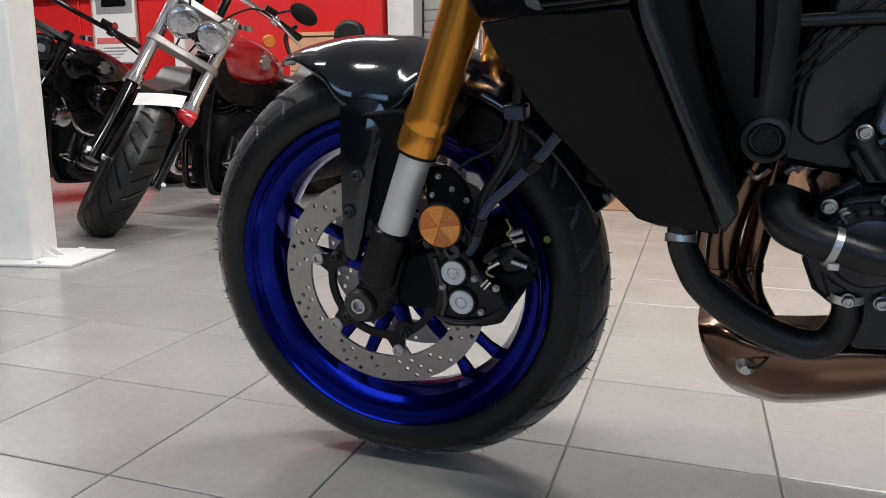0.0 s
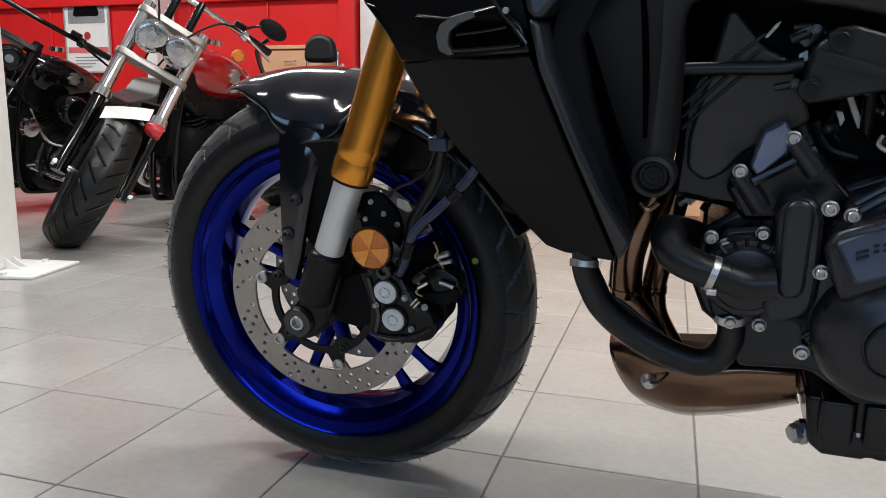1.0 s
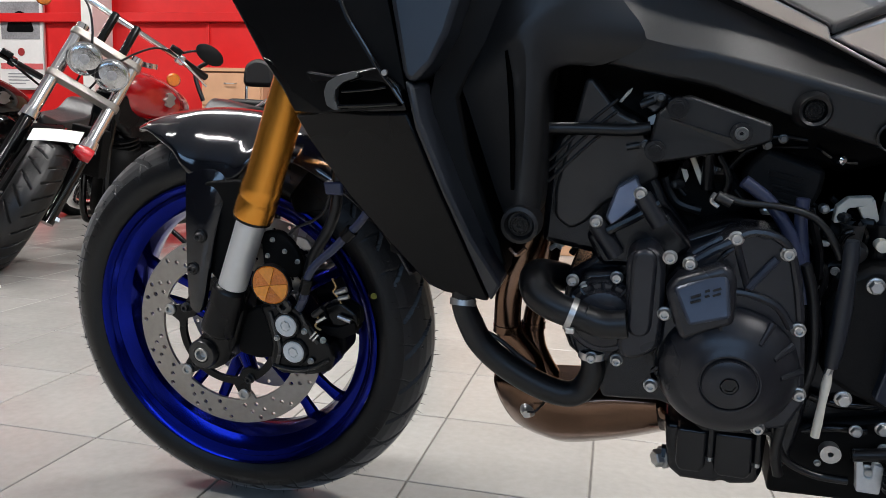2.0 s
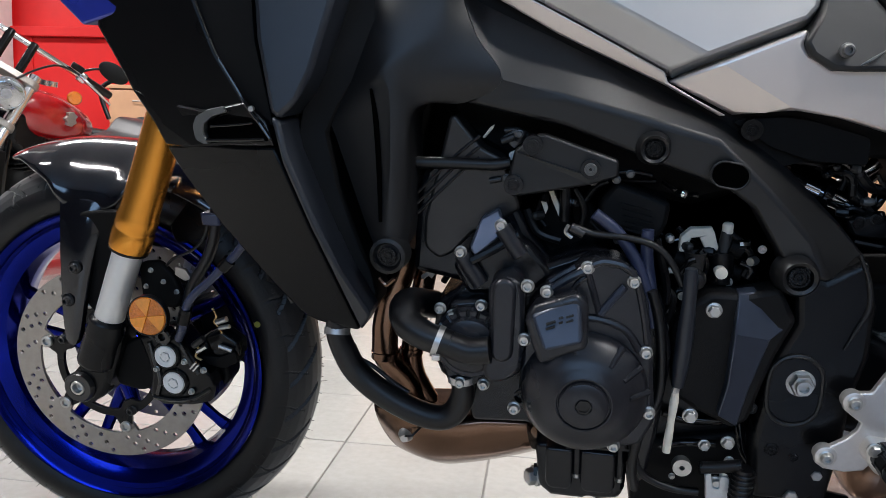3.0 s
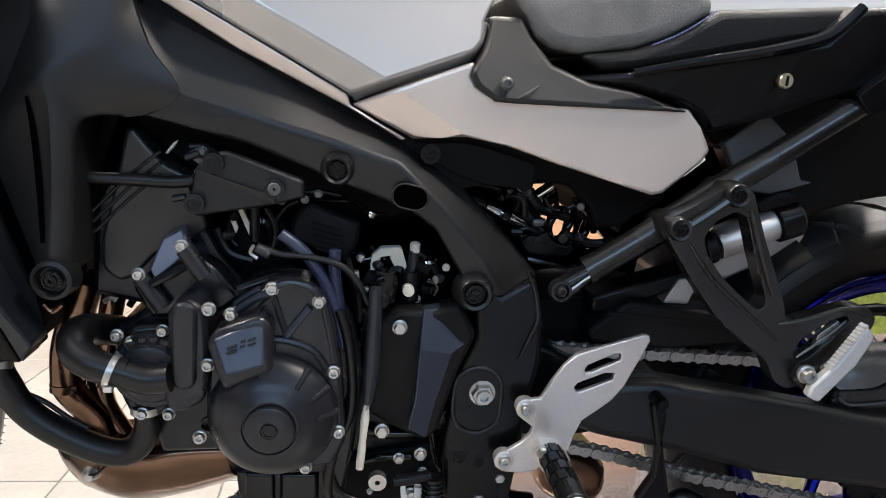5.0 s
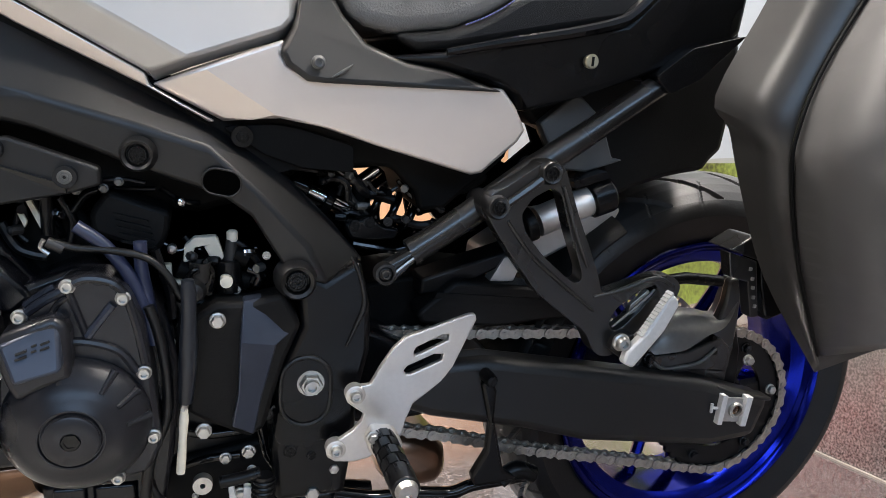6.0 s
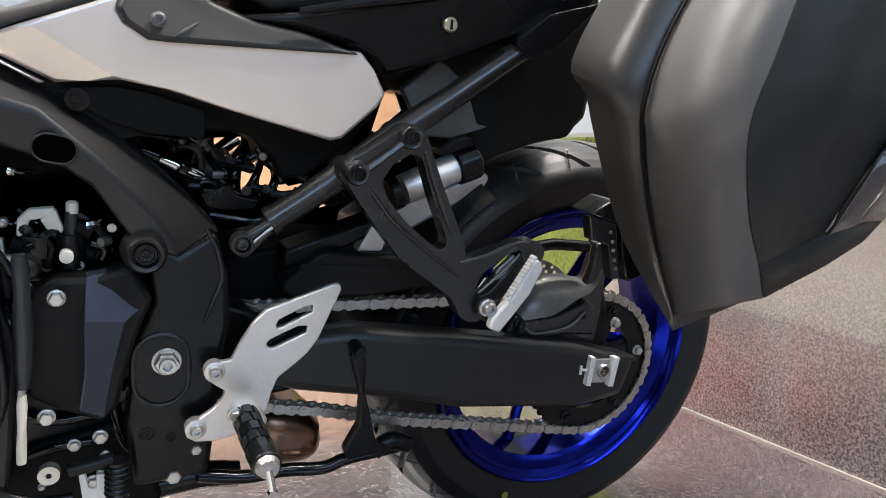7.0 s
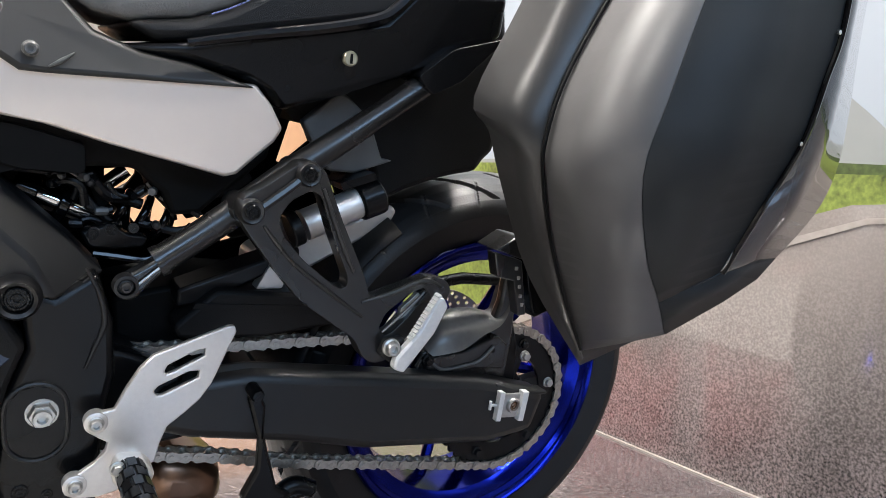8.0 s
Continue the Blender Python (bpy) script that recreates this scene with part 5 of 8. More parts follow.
for bx, by, bz in [(0.967, -0.182, 0.403), (0.948, -0.182, 0.338)]:
    part("hanger_boss", lathe([(0.0112, 0.01), (0.0112, -0.002), (0.0095, -0.003)], 24, at(bx, by, bz)), M_ALU, bike)
    bolt("socket", M_STEEL, bx, by - 0.002, bz, 0.0125, bike)
part("peg_joint", merge(plate(rounded([(0.979, 0.348), (0.985, 0.367), (1.011, 0.364), (1.021, 0.35), (1.012, 0.33), (0.991, 0.333)], 0.006), -0.205, -0.172)), M_ALU, bike, bevel=0.003)
bolt("hex", M_STEEL, *[(0.984, -0.207, 0.363)][0], 0.012, bike)
# the footrest points out to the side and a little to the rear
g0, g1 = V([(0.997, -0.195, 0.355)][0]), V([(1, -0.285, 0.351)][0])
fp = part("footrest", rod(g0, g1, 0.0125, 0.0135, 20), M_HOSE, bike, "black rubber rider footrest")
d = g1 - g0
for k in range(5):
    for a in range(0, 360, 45):
        m = Matrix.Translation(g0 + d * (0.12 + 0.19 * k)) @ d.to_track_quat("Y", "Z").to_matrix().to_4x4() @ Matrix.Rotation(radians(a + 22 * (k % 2)), 4, "Y")
        part("rubber_block", moved(box(-0.0042, 0.0042, -0.0075, 0.0075, 0.0115, 0.0146), m), M_HOSE, fp)
part("peg_tip", rod(g1 - d.normalized() * 0.012, g1 + d.normalized() * 0.012, 0.0148, 0.0150, 20), M_HOSE, fp, bevel=0.002)
part("peg_end", rod(g1 + d.normalized() * 0.012, g1 + d.normalized() * 0.019, 0.0125, 0.010, 20), M_STEEL, fp)
part("feeler_pin", merge(rod(g1 + d.normalized() * 0.018, g1 + d.normalized() * 0.018 + V((0.004, -0.004, -0.022)), 0.0038, n=10), lathe([(0.0055, -0.004), (0.0055, 0.003), (0.003, 0.005)], 12, Matrix.Translation(g1 + d.normalized() * 0.018 + V((0.004, -0.004, -0.025))))), M_CHROME, fp)

# centre stand folded under, lower frame rail
part("stand_rail", tube([(0.957, -0.13, 0.251), (1.009, -0.13, 0.24), (1.057, -0.13, 0.241), (1.107, -0.13, 0.236), (1.136, -0.13, 0.244), (1.174, -0.13, 0.248), (1.222, -0.13, 0.252)], 0.0085, 12), M_GLOSS, bike, "gloss black folded centre stand")
part("stand_upright", plate([(1.127, 0.397), (1.139, 0.406), (1.149, 0.384), (1.149, 0.347), (1.168, 0.276), (1.189, 0.261), (1.131, 0.256), (1.125, 0.271), (1.142, 0.303), (1.143, 0.34)], -0.155, -0.140), M_BLACK, bike, "black stand upright with gusset", bevel=0.004)
part("stand_tang", lathe([(0.008, 0.02), (0.008, -0.02), (0.006, -0.024)], 14, at(*[(1.133, -0.15, 0.406)][0])), M_BLACK, bike)
part("stand_foot", tube([(1.174, -0.13, 0.248), (1.196, -0.13, 0.261), (1.222, -0.13, 0.252)], 0.012, 10), M_BLACK, bike)
part("lower_rail", tube([(0.82, -0.1, 0.23), (0.891, -0.1, 0.226), (0.961, -0.1, 0.233), (1.008, -0.1, 0.228)], 0.016, 12), M_BLACK, bike)

# rear shock, spring and its preload adjuster
s0, s1 = V((0.900, -0.06, 0.620)), V((0.987, -0.06, 0.583))
part("shock_body", rod(s0, s1, 0.0125, 0.0125, 24), M_CHROME, bike, "bright shock damper body")
for t0, t1, rr in ((0.0, 0.24, 0.019), (0.46, 0.58, 0.0205), (0.79, 0.90, 0.0215), (0.94, 1.02, 0.0185)):
    part("shock_collar", rod(s0.lerp(s1, t0), s0.lerp(s1, t1), rr, n=28), M_GLOSS, bike, "gloss black shock collar", bevel=0.002)
c0, c1 = V((0.985, -0.05, 0.600)), V((1.064, -0.05, 0.576))
axis = (c1 - c0).normalized()
wide = axis.cross(V((0, 1, 0))).normalized()
coil = []
for k in range(73):
    t = k / 72
    a = 2 * math.pi * 3.6 * t
    coil.append(c0.lerp(c1, t) + 0.0205 * (math.cos(a) * wide + math.sin(a) * V((0, 1, 0))))
part("shock_spring", tube(coil, 0.0048, 10, straight=True), M_GLOSS, bike, "gloss black shock spring")
part("linkage_plate", plate(rounded([(0.958, 0.581), (0.988, 0.591), (1.003, 0.579), (1.024, 0.576), (1.020, 0.564), (0.992, 0.562), (0.966, 0.564)], 0.005), -0.11, -0.09), M_BLACK, bike, bevel=0.003)
for q in [(0.97, -0.112, 0.579), (0.988, -0.112, 0.584)]:
    bolt("cap", M_BLACK, *q, 0.006, bike)
part("brake_hose", tube([(0.883, -0.09, 0.642), (0.908, -0.09, 0.641), (0.948, -0.09, 0.634), (0.972, -0.09, 0.605), (0.99, -0.09, 0.586)], 0.0035, 8), M_HOSE, bike)
part("brake_hose", tube([(0.971, -0.1, 0.556), (0.996, -0.1, 0.552), (1.021, -0.1, 0.548), (1.04, -0.1, 0.553)], 0.004, 8), M_GLOSS, bike)
part("cable_loom", tube([(0.932, -0.07, 0.636), (0.959, -0.07, 0.626), (0.971, -0.07, 0.634), (0.984, -0.07, 0.602)], 0.006, 8), M_DARK, bike)
part("valve_block", plate(rounded([(1.053, 0.652), (1.131, 0.655), (1.150, 0.632), (1.122, 0.612), (1.086, 0.607), (1.056, 0.622)], 0.008), -0.06, 0.0), M_DARK, bike, bevel=0.004)
for k, p in enumerate(([(0.93, -0.1, 0.629), (0.947, -0.1, 0.633), (0.96, -0.1, 0.626), (0.963, -0.1, 0.607)], [(0.941, -0.09, 0.642), (0.957, -0.09, 0.629), (0.954, -0.09, 0.611)], [(0.974, -0.08, 0.628), (0.987, -0.08, 0.614), (1.004, -0.08, 0.61), (1.021, -0.08, 0.605)], [(1.078, -0.1, 0.597), (1.061, -0.1, 0.609), (1.054, -0.1, 0.622)], [(1.019, -0.07, 0.583), (1.039, -0.07, 0.578), (1.059, -0.07, 0.573), (1.086, -0.07, 0.578)])):
    part("cable_loom", tube(p, (0.0045, 0.0035, 0.006, 0.004, 0.005)[k], 8), M_BLACK, bike)
for q in [(0.937, -0.09, 0.635), (0.961, -0.09, 0.637), (0.969, -0.09, 0.629), (1.035, -0.09, 0.584)]:
    part("loom_clip", lathe([(0.0045, 0.006), (0.0045, -0.004), (0.002, -0.006), (0, -0.006)], 8, at(*q)), M_CAST, bike)
for q in [(0.971, -0.11, 0.581), (0.986, -0.11, 0.584), (1.009, -0.11, 0.585)]:
    bolt("cap", M_CAST, *q, 0.0058, bike)
part("link_bar", tube([(0.984, -0.02, 0.611), (1.013, -0.02, 0.634)], 0.0085, 12, straight=True), M_CHROME, bike)
part("preload_can", rod([(1.188, -0.13, 0.592)][0], [(1.254, -0.13, 0.62)][0], 0.0185, n=28), M_ALU, bike, "bright preload adjuster cylinder")
part("preload_knob", rod([(1.253, -0.13, 0.62)][0], [(1.282, -0.13, 0.631)][0], 0.0235, n=14), M_BLACK, bike, bevel=0.003)
part("preload_clamp", rod([(1.171, -0.13, 0.586)][0], [(1.183, -0.13, 0.591)][0], 0.021, n=20), M_BLACK, bike, bevel=0.002)
part("preload_bracket", plate([(1.223, 0.644), (1.265, 0.658), (1.27, 0.65), (1.228, 0.636)], -0.145, -0.09), M_BLACK, bike)
part("link_arm", plate([(1.168, 0.526), (1.205, 0.552), (1.243, 0.574), (1.275, 0.581), (1.332, 0.606), (1.344, 0.597), (1.335, 0.579), (1.247, 0.532), (1.185, 0.499), (1.166, 0.499)], -0.06, 0.06), M_ALU, bike, "dull aluminium hugger stay", bevel=0.005)
# Pale plate added at a bright bluish patch.
part("pale_patch", plate(rounded([(1.144, 0.510), (1.161, 0.541), (1.187, 0.543), (1.176, 0.510)], 0.003), -0.105, -0.085), M_ALU, bike, "pale plate below the hugger stay", bevel=0.003)
part("arm_brace", plate([(1.057, 0.512), (1.097, 0.526), (1.197, 0.559), (1.198, 0.546), (1.098, 0.497), (1.057, 0.491)], -0.10, -0.05), M_BLACK, bike, bevel=0.004)

# small wiring round the shock
runs = [[(0.933, -0.1, 0.639), (0.946, -0.1, 0.643), (0.958, -0.1, 0.637), (0.971, -0.1, 0.64)], [(0.954, -0.09, 0.586), (0.971, -0.09, 0.591), (0.985, -0.09, 0.584), (0.997, -0.09, 0.587)], [(1.026, -0.08, 0.63), (1.036, -0.08, 0.618), (1.05, -0.08, 0.605), (1.055, -0.08, 0.588)], [(0.985, -0.1, 0.631), (0.993, -0.1, 0.62), (1.007, -0.1, 0.617), (1.02, -0.1, 0.624)], [(1.07, -0.08, 0.582), (1.087, -0.08, 0.575), (1.108, -0.08, 0.579), (1.125, -0.08, 0.586)], [(0.966, -0.09, 0.605), (0.978, -0.09, 0.598), (0.991, -0.09, 0.601)]]
for k, p in enumerate(runs):
    part("wire_run", tube(p, 0.0024 + 0.0008 * (k % 3), 8), (M_GLOSS, M_BLACK)[k % 2], bike)
for k, q in enumerate([(0.942, -0.1, 0.638), (0.961, -0.1, 0.636), (0.955, -0.1, 0.588), (0.992, -0.1, 0.587), (1.029, -0.1, 0.623), (1.008, -0.1, 0.618), (1.084, -0.1, 0.58), (0.979, -0.1, 0.601), (0.935, -0.1, 0.629)]):
    part("wire_union", lathe([(0.0042, 0.006), (0.005, 0.0), (0.0042, -0.006), (0.002, -0.007), (0, -0.007)], 8, Matrix.Translation(q) @ Matrix.Rotation(radians(40 * k), 4, "Z")), (M_GLOSS, M_GUN, M_BLACK)[k % 3], bike)

# added dark fill for shade between frame, shock and wheel, with see-through gaps
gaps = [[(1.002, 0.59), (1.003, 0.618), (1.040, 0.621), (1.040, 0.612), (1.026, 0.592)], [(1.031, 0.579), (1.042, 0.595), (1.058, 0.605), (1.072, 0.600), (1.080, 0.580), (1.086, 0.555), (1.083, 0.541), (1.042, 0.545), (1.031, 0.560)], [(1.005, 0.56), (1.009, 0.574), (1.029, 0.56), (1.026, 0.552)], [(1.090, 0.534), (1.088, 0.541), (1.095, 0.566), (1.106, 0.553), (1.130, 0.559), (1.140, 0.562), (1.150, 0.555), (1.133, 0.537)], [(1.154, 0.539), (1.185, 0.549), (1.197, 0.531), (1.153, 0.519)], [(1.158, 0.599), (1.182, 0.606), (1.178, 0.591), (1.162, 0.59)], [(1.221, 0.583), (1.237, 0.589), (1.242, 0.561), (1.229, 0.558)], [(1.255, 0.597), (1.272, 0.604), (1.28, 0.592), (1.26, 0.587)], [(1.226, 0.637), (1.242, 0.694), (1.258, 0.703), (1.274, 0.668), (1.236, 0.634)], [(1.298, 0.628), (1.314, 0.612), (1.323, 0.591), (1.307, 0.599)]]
part("inner_black_sheet", plate([(0.86, 0.69), (1.28, 0.734), (1.413, 0.679), (1.384, 0.603), (1.279, 0.551), (1.194, 0.500), (1.131, 0.470), (1.025, 0.460), (0.941, 0.480), (0.865, 0.600)], 0.10, 0.11, gaps), M_SHADE, bike, "added black sheet with openings for the shaded interior")
# Two dark plates added to fill shaded space by chain guard and spar.
part("chain_guard_fill", plate([(0.993, 0.496), (1.043, 0.505), (1.106, 0.509), (1.166, 0.503), (1.17, 0.441), (1.111, 0.405), (0.998, 0.413)], -0.065, 0.065), M_DARK, bike, bevel=0.006)
part("spar_fill", plate([(0.516, 0.732), (0.62, 0.724), (0.753, 0.679), (0.85, 0.63), (0.868, 0.606), (0.800, 0.585), (0.712, 0.600), (0.655, 0.612), (0.600, 0.622), (0.561, 0.643), (0.516, 0.677)], -0.085, 0.06), M_DARK, bike, "added dark filler for the shade under the spar", bevel=0.01)

# engine
case = [(0.575, 0.502), (0.632, 0.522), (0.683, 0.543), (0.747, 0.533), (0.771, 0.487), (0.784, 0.432), (0.776, 0.330), (0.768, 0.275), (0.756, 0.261), (0.747, 0.305), (0.676, 0.3)] + [(0.636, 0.328), (0.625, 0.331), (0.563, 0.327), (0.555, 0.36)] + [(0.524, 0.385), (0.513, 0.413), (0.518, 0.475), (0.55, 0.497)]
part("crankcase", plate(case, -0.160, 0.15), M_CASE, bike, "black painted engine crankcase", bevel=0.006)
part("crankcase_rear", plate([(0.770, 0.470), (0.784, 0.500), (0.890, 0.500), (0.904, 0.350), (0.890, 0.274), (0.760, 0.262)], -0.118, 0.15), M_BLACK, bike, "black rear half of the crankcase", bevel=0.008)
for p, pr in (([(0.785, -0.125, 0.345), (0.815, -0.125, 0.338), (0.862, -0.125, 0.345), (0.885, -0.125, 0.372)], 0.006), ([(0.782, -0.125, 0.300), (0.812, -0.130, 0.310), (0.846, -0.130, 0.312)], 0.005), ([(0.868, -0.125, 0.352), (0.876, -0.125, 0.312), (0.888, -0.125, 0.290)], 0.007)):
    part("case_rib", tube(p, pr, 10), M_GLOSS, bike)
cyl = [(0.484, 0.501), (0.49, 0.601), (0.498, 0.624), (0.518, 0.641), (0.525, 0.678), (0.553, 0.655), (0.59, 0.616), (0.619, 0.555), (0.656, 0.513), (0.578, 0.485)]
part("cylinder_block", plate(cyl, -0.135, 0.13), M_CASE, bike, "black cylinder block", bevel=0.008)
part("cam_cover", plate(rounded([(0.498, 0.532), (0.498, 0.565), (0.513, 0.623), (0.526, 0.682), (0.533, 0.685), (0.562, 0.65), (0.587, 0.639), (0.605, 0.596), (0.609, 0.582), (0.583, 0.565), (0.554, 0.551), (0.534, 0.527), (0.516, 0.518)], 0.008), -0.1385, -0.10), M_CAMCOVER, bike, "smooth bronze-grey cast cam cover", bevel=0.008, seg=3)
head = [(0.536, 0.52), (0.583, 0.569), (0.621, 0.547), (0.65, 0.515), (0.631, 0.498), (0.58, 0.488), (0.554, 0.487)]
part("head_flank", plate(head, -0.165, -0.11), M_CASE, bike, bevel=0.006)
# Its brightness is a painted reflection.
part("head_facet", shell([(0.556, -0.174, 0.543), (0.566, -0.158, 0.574), (0.586, -0.156, 0.585), (0.597, -0.168, 0.563), (0.564, -0.180, 0.535)], [(0, 1, 2, 3, 4)], 0.02), M_HEAD_SHEEN, bike, "sloping head facet with a bright painted sheen", bevel=0.003)
for p in ([(0.548, -0.172, 0.535), (0.57, -0.172, 0.502)], [(0.593, -0.178, 0.569), (0.613, -0.178, 0.54)]):
    part("coil_stem", rod(p[0], p[1], 0.0095, n=14), M_COVER, bike)
part("head_rib", tube([(0.56, -0.178, 0.53), (0.587, -0.178, 0.546), (0.611, -0.178, 0.563)], 0.005, 8), M_CASE, bike)
for k in range(3):
    part("plug_lead", tube([(x + 0.0, y, z - 0.012 * k) for x, y, z in [(0.491, -0.14, 0.596), (0.53, -0.14, 0.636), (0.561, -0.14, 0.663)]], 0.0018, 8), M_HOSE, bike)
part("air_hose", tube([(0.486, -0.145, 0.631), (0.532, -0.145, 0.632), (0.575, -0.145, 0.632), (0.596, -0.145, 0.635)], 0.0068, 10), M_HOSE, bike, "black breather hose")
# sub-cover plate beneath the spar
q = [(0.601, 0.651), (0.62, 0.667), (0.632, 0.67), (0.711, 0.644), (0.712, 0.627), (0.682, 0.617), (0.6, 0.6), (0.595, 0.619)]
part("side_bracket", plate(rounded(q, 0.004), -0.166, -0.150), M_FRAME, bike, "black folded bracket", bevel=0.003)
part("bracket_fold", plate([(0.603, 0.65, -0.168), (0.682, 0.627, -0.172), (0.682, 0.619, -0.17), (0.604, 0.639, -0.168)], 0, -0.16), M_FRAME, bike)
for q in [(0.621, -0.17, 0.658), (0.682, -0.17, 0.635), (0.602, -0.17, 0.615)]:
    part("bracket_boss", lathe([(0.011, 0.015), (0.0105, -0.004), (0.006, -0.004)], 18, at(*q)), M_CASE, bike)
    bolt("cap", M_GUN if q[0] > 0.66 else M_CASE, q[0], q[1] - 0.004, q[2], 0.007, bike)
# box on the intake and small dark fittings
part("relay_box", plate(rounded([(0.694, 0.591), (0.711, 0.616), (0.773, 0.594), (0.77, 0.567), (0.759, 0.548), (0.697, 0.569)], 0.008), -0.125, -0.07), M_PLASTIC, bike, "black ribbed electrical box", bevel=0.006)
for k in range(5):
    x, z = [(0.721, 0.593)][0]
    part("box_rib", plate([(x - 0.004 + 0.002 * k, z - 0.007 * k), (x + 0.030 + 0.002 * k, z - 0.008 - 0.007 * k), (x + 0.030 + 0.002 * k, z - 0.011 - 0.007 * k), (x - 0.004 + 0.002 * k, z - 0.003 - 0.007 * k)], -0.1275, -0.124), M_PLASTIC, bike)
part("throttle_body", plate([(0.618, 0.579), (0.673, 0.603), (0.71, 0.554), (0.675, 0.516), (0.633, 0.506), (0.618, 0.543)], -0.10, 0.10), M_DARK, bike, bevel=0.006)
part("bright_clip", plate([(0.561, 0.659), (0.57, 0.671), (0.575, 0.674), (0.573, 0.669), (0.564, 0.658)], -0.124, -0.118), M_CREAM, bike, bevel=0.001)
part("fuel_rail", tube([(0.586, -0.12, 0.667), (0.601, -0.12, 0.668), (0.614, -0.12, 0.661)], 0.0035, 10), M_CAST, bike)
for p, r, k in (([(0.584, -0.13, 0.656), (0.598, -0.13, 0.662)], 0.0042, 0), ([(0.603, -0.13, 0.656), (0.608, -0.13, 0.669)], 0.005, 0), ([(0.573, -0.14, 0.613), (0.586, -0.14, 0.616)], 0.0036, 0), ([(0.657, -0.13, 0.616), (0.658, -0.13, 0.57)], 0.0065, 1), ([(0.633, -0.12, 0.606), (0.635, -0.12, 0.58)], 0.005, 1),
                ([(0.643, -0.12, 0.61), (0.648, -0.12, 0.587), (0.656, -0.12, 0.573)], 0.003, 0), ([(0.667, -0.12, 0.605), (0.679, -0.12, 0.582), (0.675, -0.12, 0.555)], 0.005, 1), ([(0.679, -0.12, 0.592), (0.691, -0.12, 0.609), (0.703, -0.12, 0.615)], 0.0045, 1), ([(0.716, -0.1, 0.613), (0.756, -0.1, 0.614)], 0.003, 1), ([(0.71, -0.13, 0.626), (0.729, -0.13, 0.628), (0.749, -0.13, 0.625)], 0.0028, 1)):
    part("fuel_fitting", tube(p, r, 10), (M_CAST, M_BLACK)[k], bike)
for q in [(0.604, -0.14, 0.666), (0.592, -0.14, 0.617), (0.686, -0.14, 0.617), (0.652, -0.14, 0.611), (0.711, -0.14, 0.62), (0.725, -0.14, 0.627)]:
    bolt("hex", M_GUN, *q, 0.0075, bike)
# Added black sheet; puts the shade behind the intakes into its colour.
part("intake_shade_sheet", plate([(0.552, 0.676), (0.786, 0.640), (0.930, 0.590), (0.960, 0.400), (0.552, 0.400)], 0.065, 0.075), M_SHADE, bike, "added black sheet for the shade behind the intakes")
# Cream plates added where pale patches show between the engine parts.
for q in ([(0.785, 0.540), (0.786, 0.557), (0.796, 0.567), (0.819, 0.569), (0.817, 0.560), (0.797, 0.556), (0.792, 0.540)], [(0.806, 0.557), (0.820, 0.567), (0.827, 0.546), (0.820, 0.536), (0.812, 0.546)], [(0.762, 0.537), (0.773, 0.537), (0.774, 0.520), (0.786, 0.519), (0.784, 0.514), (0.767, 0.514)]):
    part("pale_plate", plate(q, -0.125, -0.112), M_CREAM, bike, "cream plate between engine parts", bevel=0.0015)
for q in ([(0.628, 0.595), (0.632, 0.601), (0.639, 0.582), (0.636, 0.575)], [(0.637, 0.604), (0.643, 0.605), (0.655, 0.578), (0.651, 0.573)]):
    part("pale_chip", plate(q, -0.126, -0.118), M_CREAM, bike, bevel=0.001)
part("fuel_plug", plate(rounded([(0.583, 0.660), (0.600, 0.671), (0.609, 0.658), (0.598, 0.648)], 0.003), -0.128, -0.112), M_GUN, bike, bevel=0.002)
part("pale_chip", plate([(0.592, 0.643), (0.600, 0.647), (0.601, 0.637), (0.593, 0.635)], -0.130, -0.120), M_WHITE, bike, bevel=0.001)
# hoses and cables down the side
part("engine_cable", tube([(0.671, -0.175, 0.573), (0.69, -0.175, 0.567), (0.721, -0.175, 0.565), (0.752, -0.175, 0.558), (0.771, -0.175, 0.541), (0.785, -0.175, 0.516)], 0.0038, 10), M_HOSE, bike)
part("cable_end", tube([(0.665, -0.175, 0.573), (0.679, -0.175, 0.566)], 0.0055, 10, straight=True), M_CAST, bike)
part("end_hook", tube([(0.663, -0.178, 0.576), (0.66, -0.178, 0.568), (0.667, -0.178, 0.562)], 0.0022, 8), M_STEEL, bike)
part("coolant_pipe", tube([(0.689, -0.17, 0.588), (0.714, -0.17, 0.569), (0.735, -0.17, 0.54), (0.749, -0.17, 0.506), (0.759, -0.17, 0.466)], 0.0068, 12), M_CABLEBLUE, bike, "blue-grey coolant pipe")
part("coolant_pipe", tube([(0.746, -0.165, 0.572), (0.747, -0.165, 0.544), (0.753, -0.165, 0.511), (0.757, -0.165, 0.484)], 0.0066, 12), M_CABLEBLUE, bike)
part("drain_hose", tube([(0.754, -0.178, 0.509), (0.764, -0.178, 0.476), (0.771, -0.178, 0.429), (0.77, -0.178, 0.387), (0.755, -0.178, 0.344), (0.749, -0.178, 0.3), (0.755, -0.178, 0.271)], 0.0055, 10), M_HOSE, bike, "black drain hose")
part("drain_hose", tube([(0.748, -0.16, 0.32), (0.761, -0.16, 0.283), (0.793, -0.16, 0.267), (0.827, -0.16, 0.265)], 0.0045, 10), M_HOSE, bike)
part("gear_cable", tube([(0.791, -0.182, 0.537), (0.792, -0.182, 0.518), (0.792, -0.182, 0.485), (0.791, -0.182, 0.445), (0.789, -0.182, 0.404)], [0.006, 0.0078, 0.0072, 0.0090, 0.0092, 0.0065], 12), M_FIN, bike, "grey rubber shift boot")
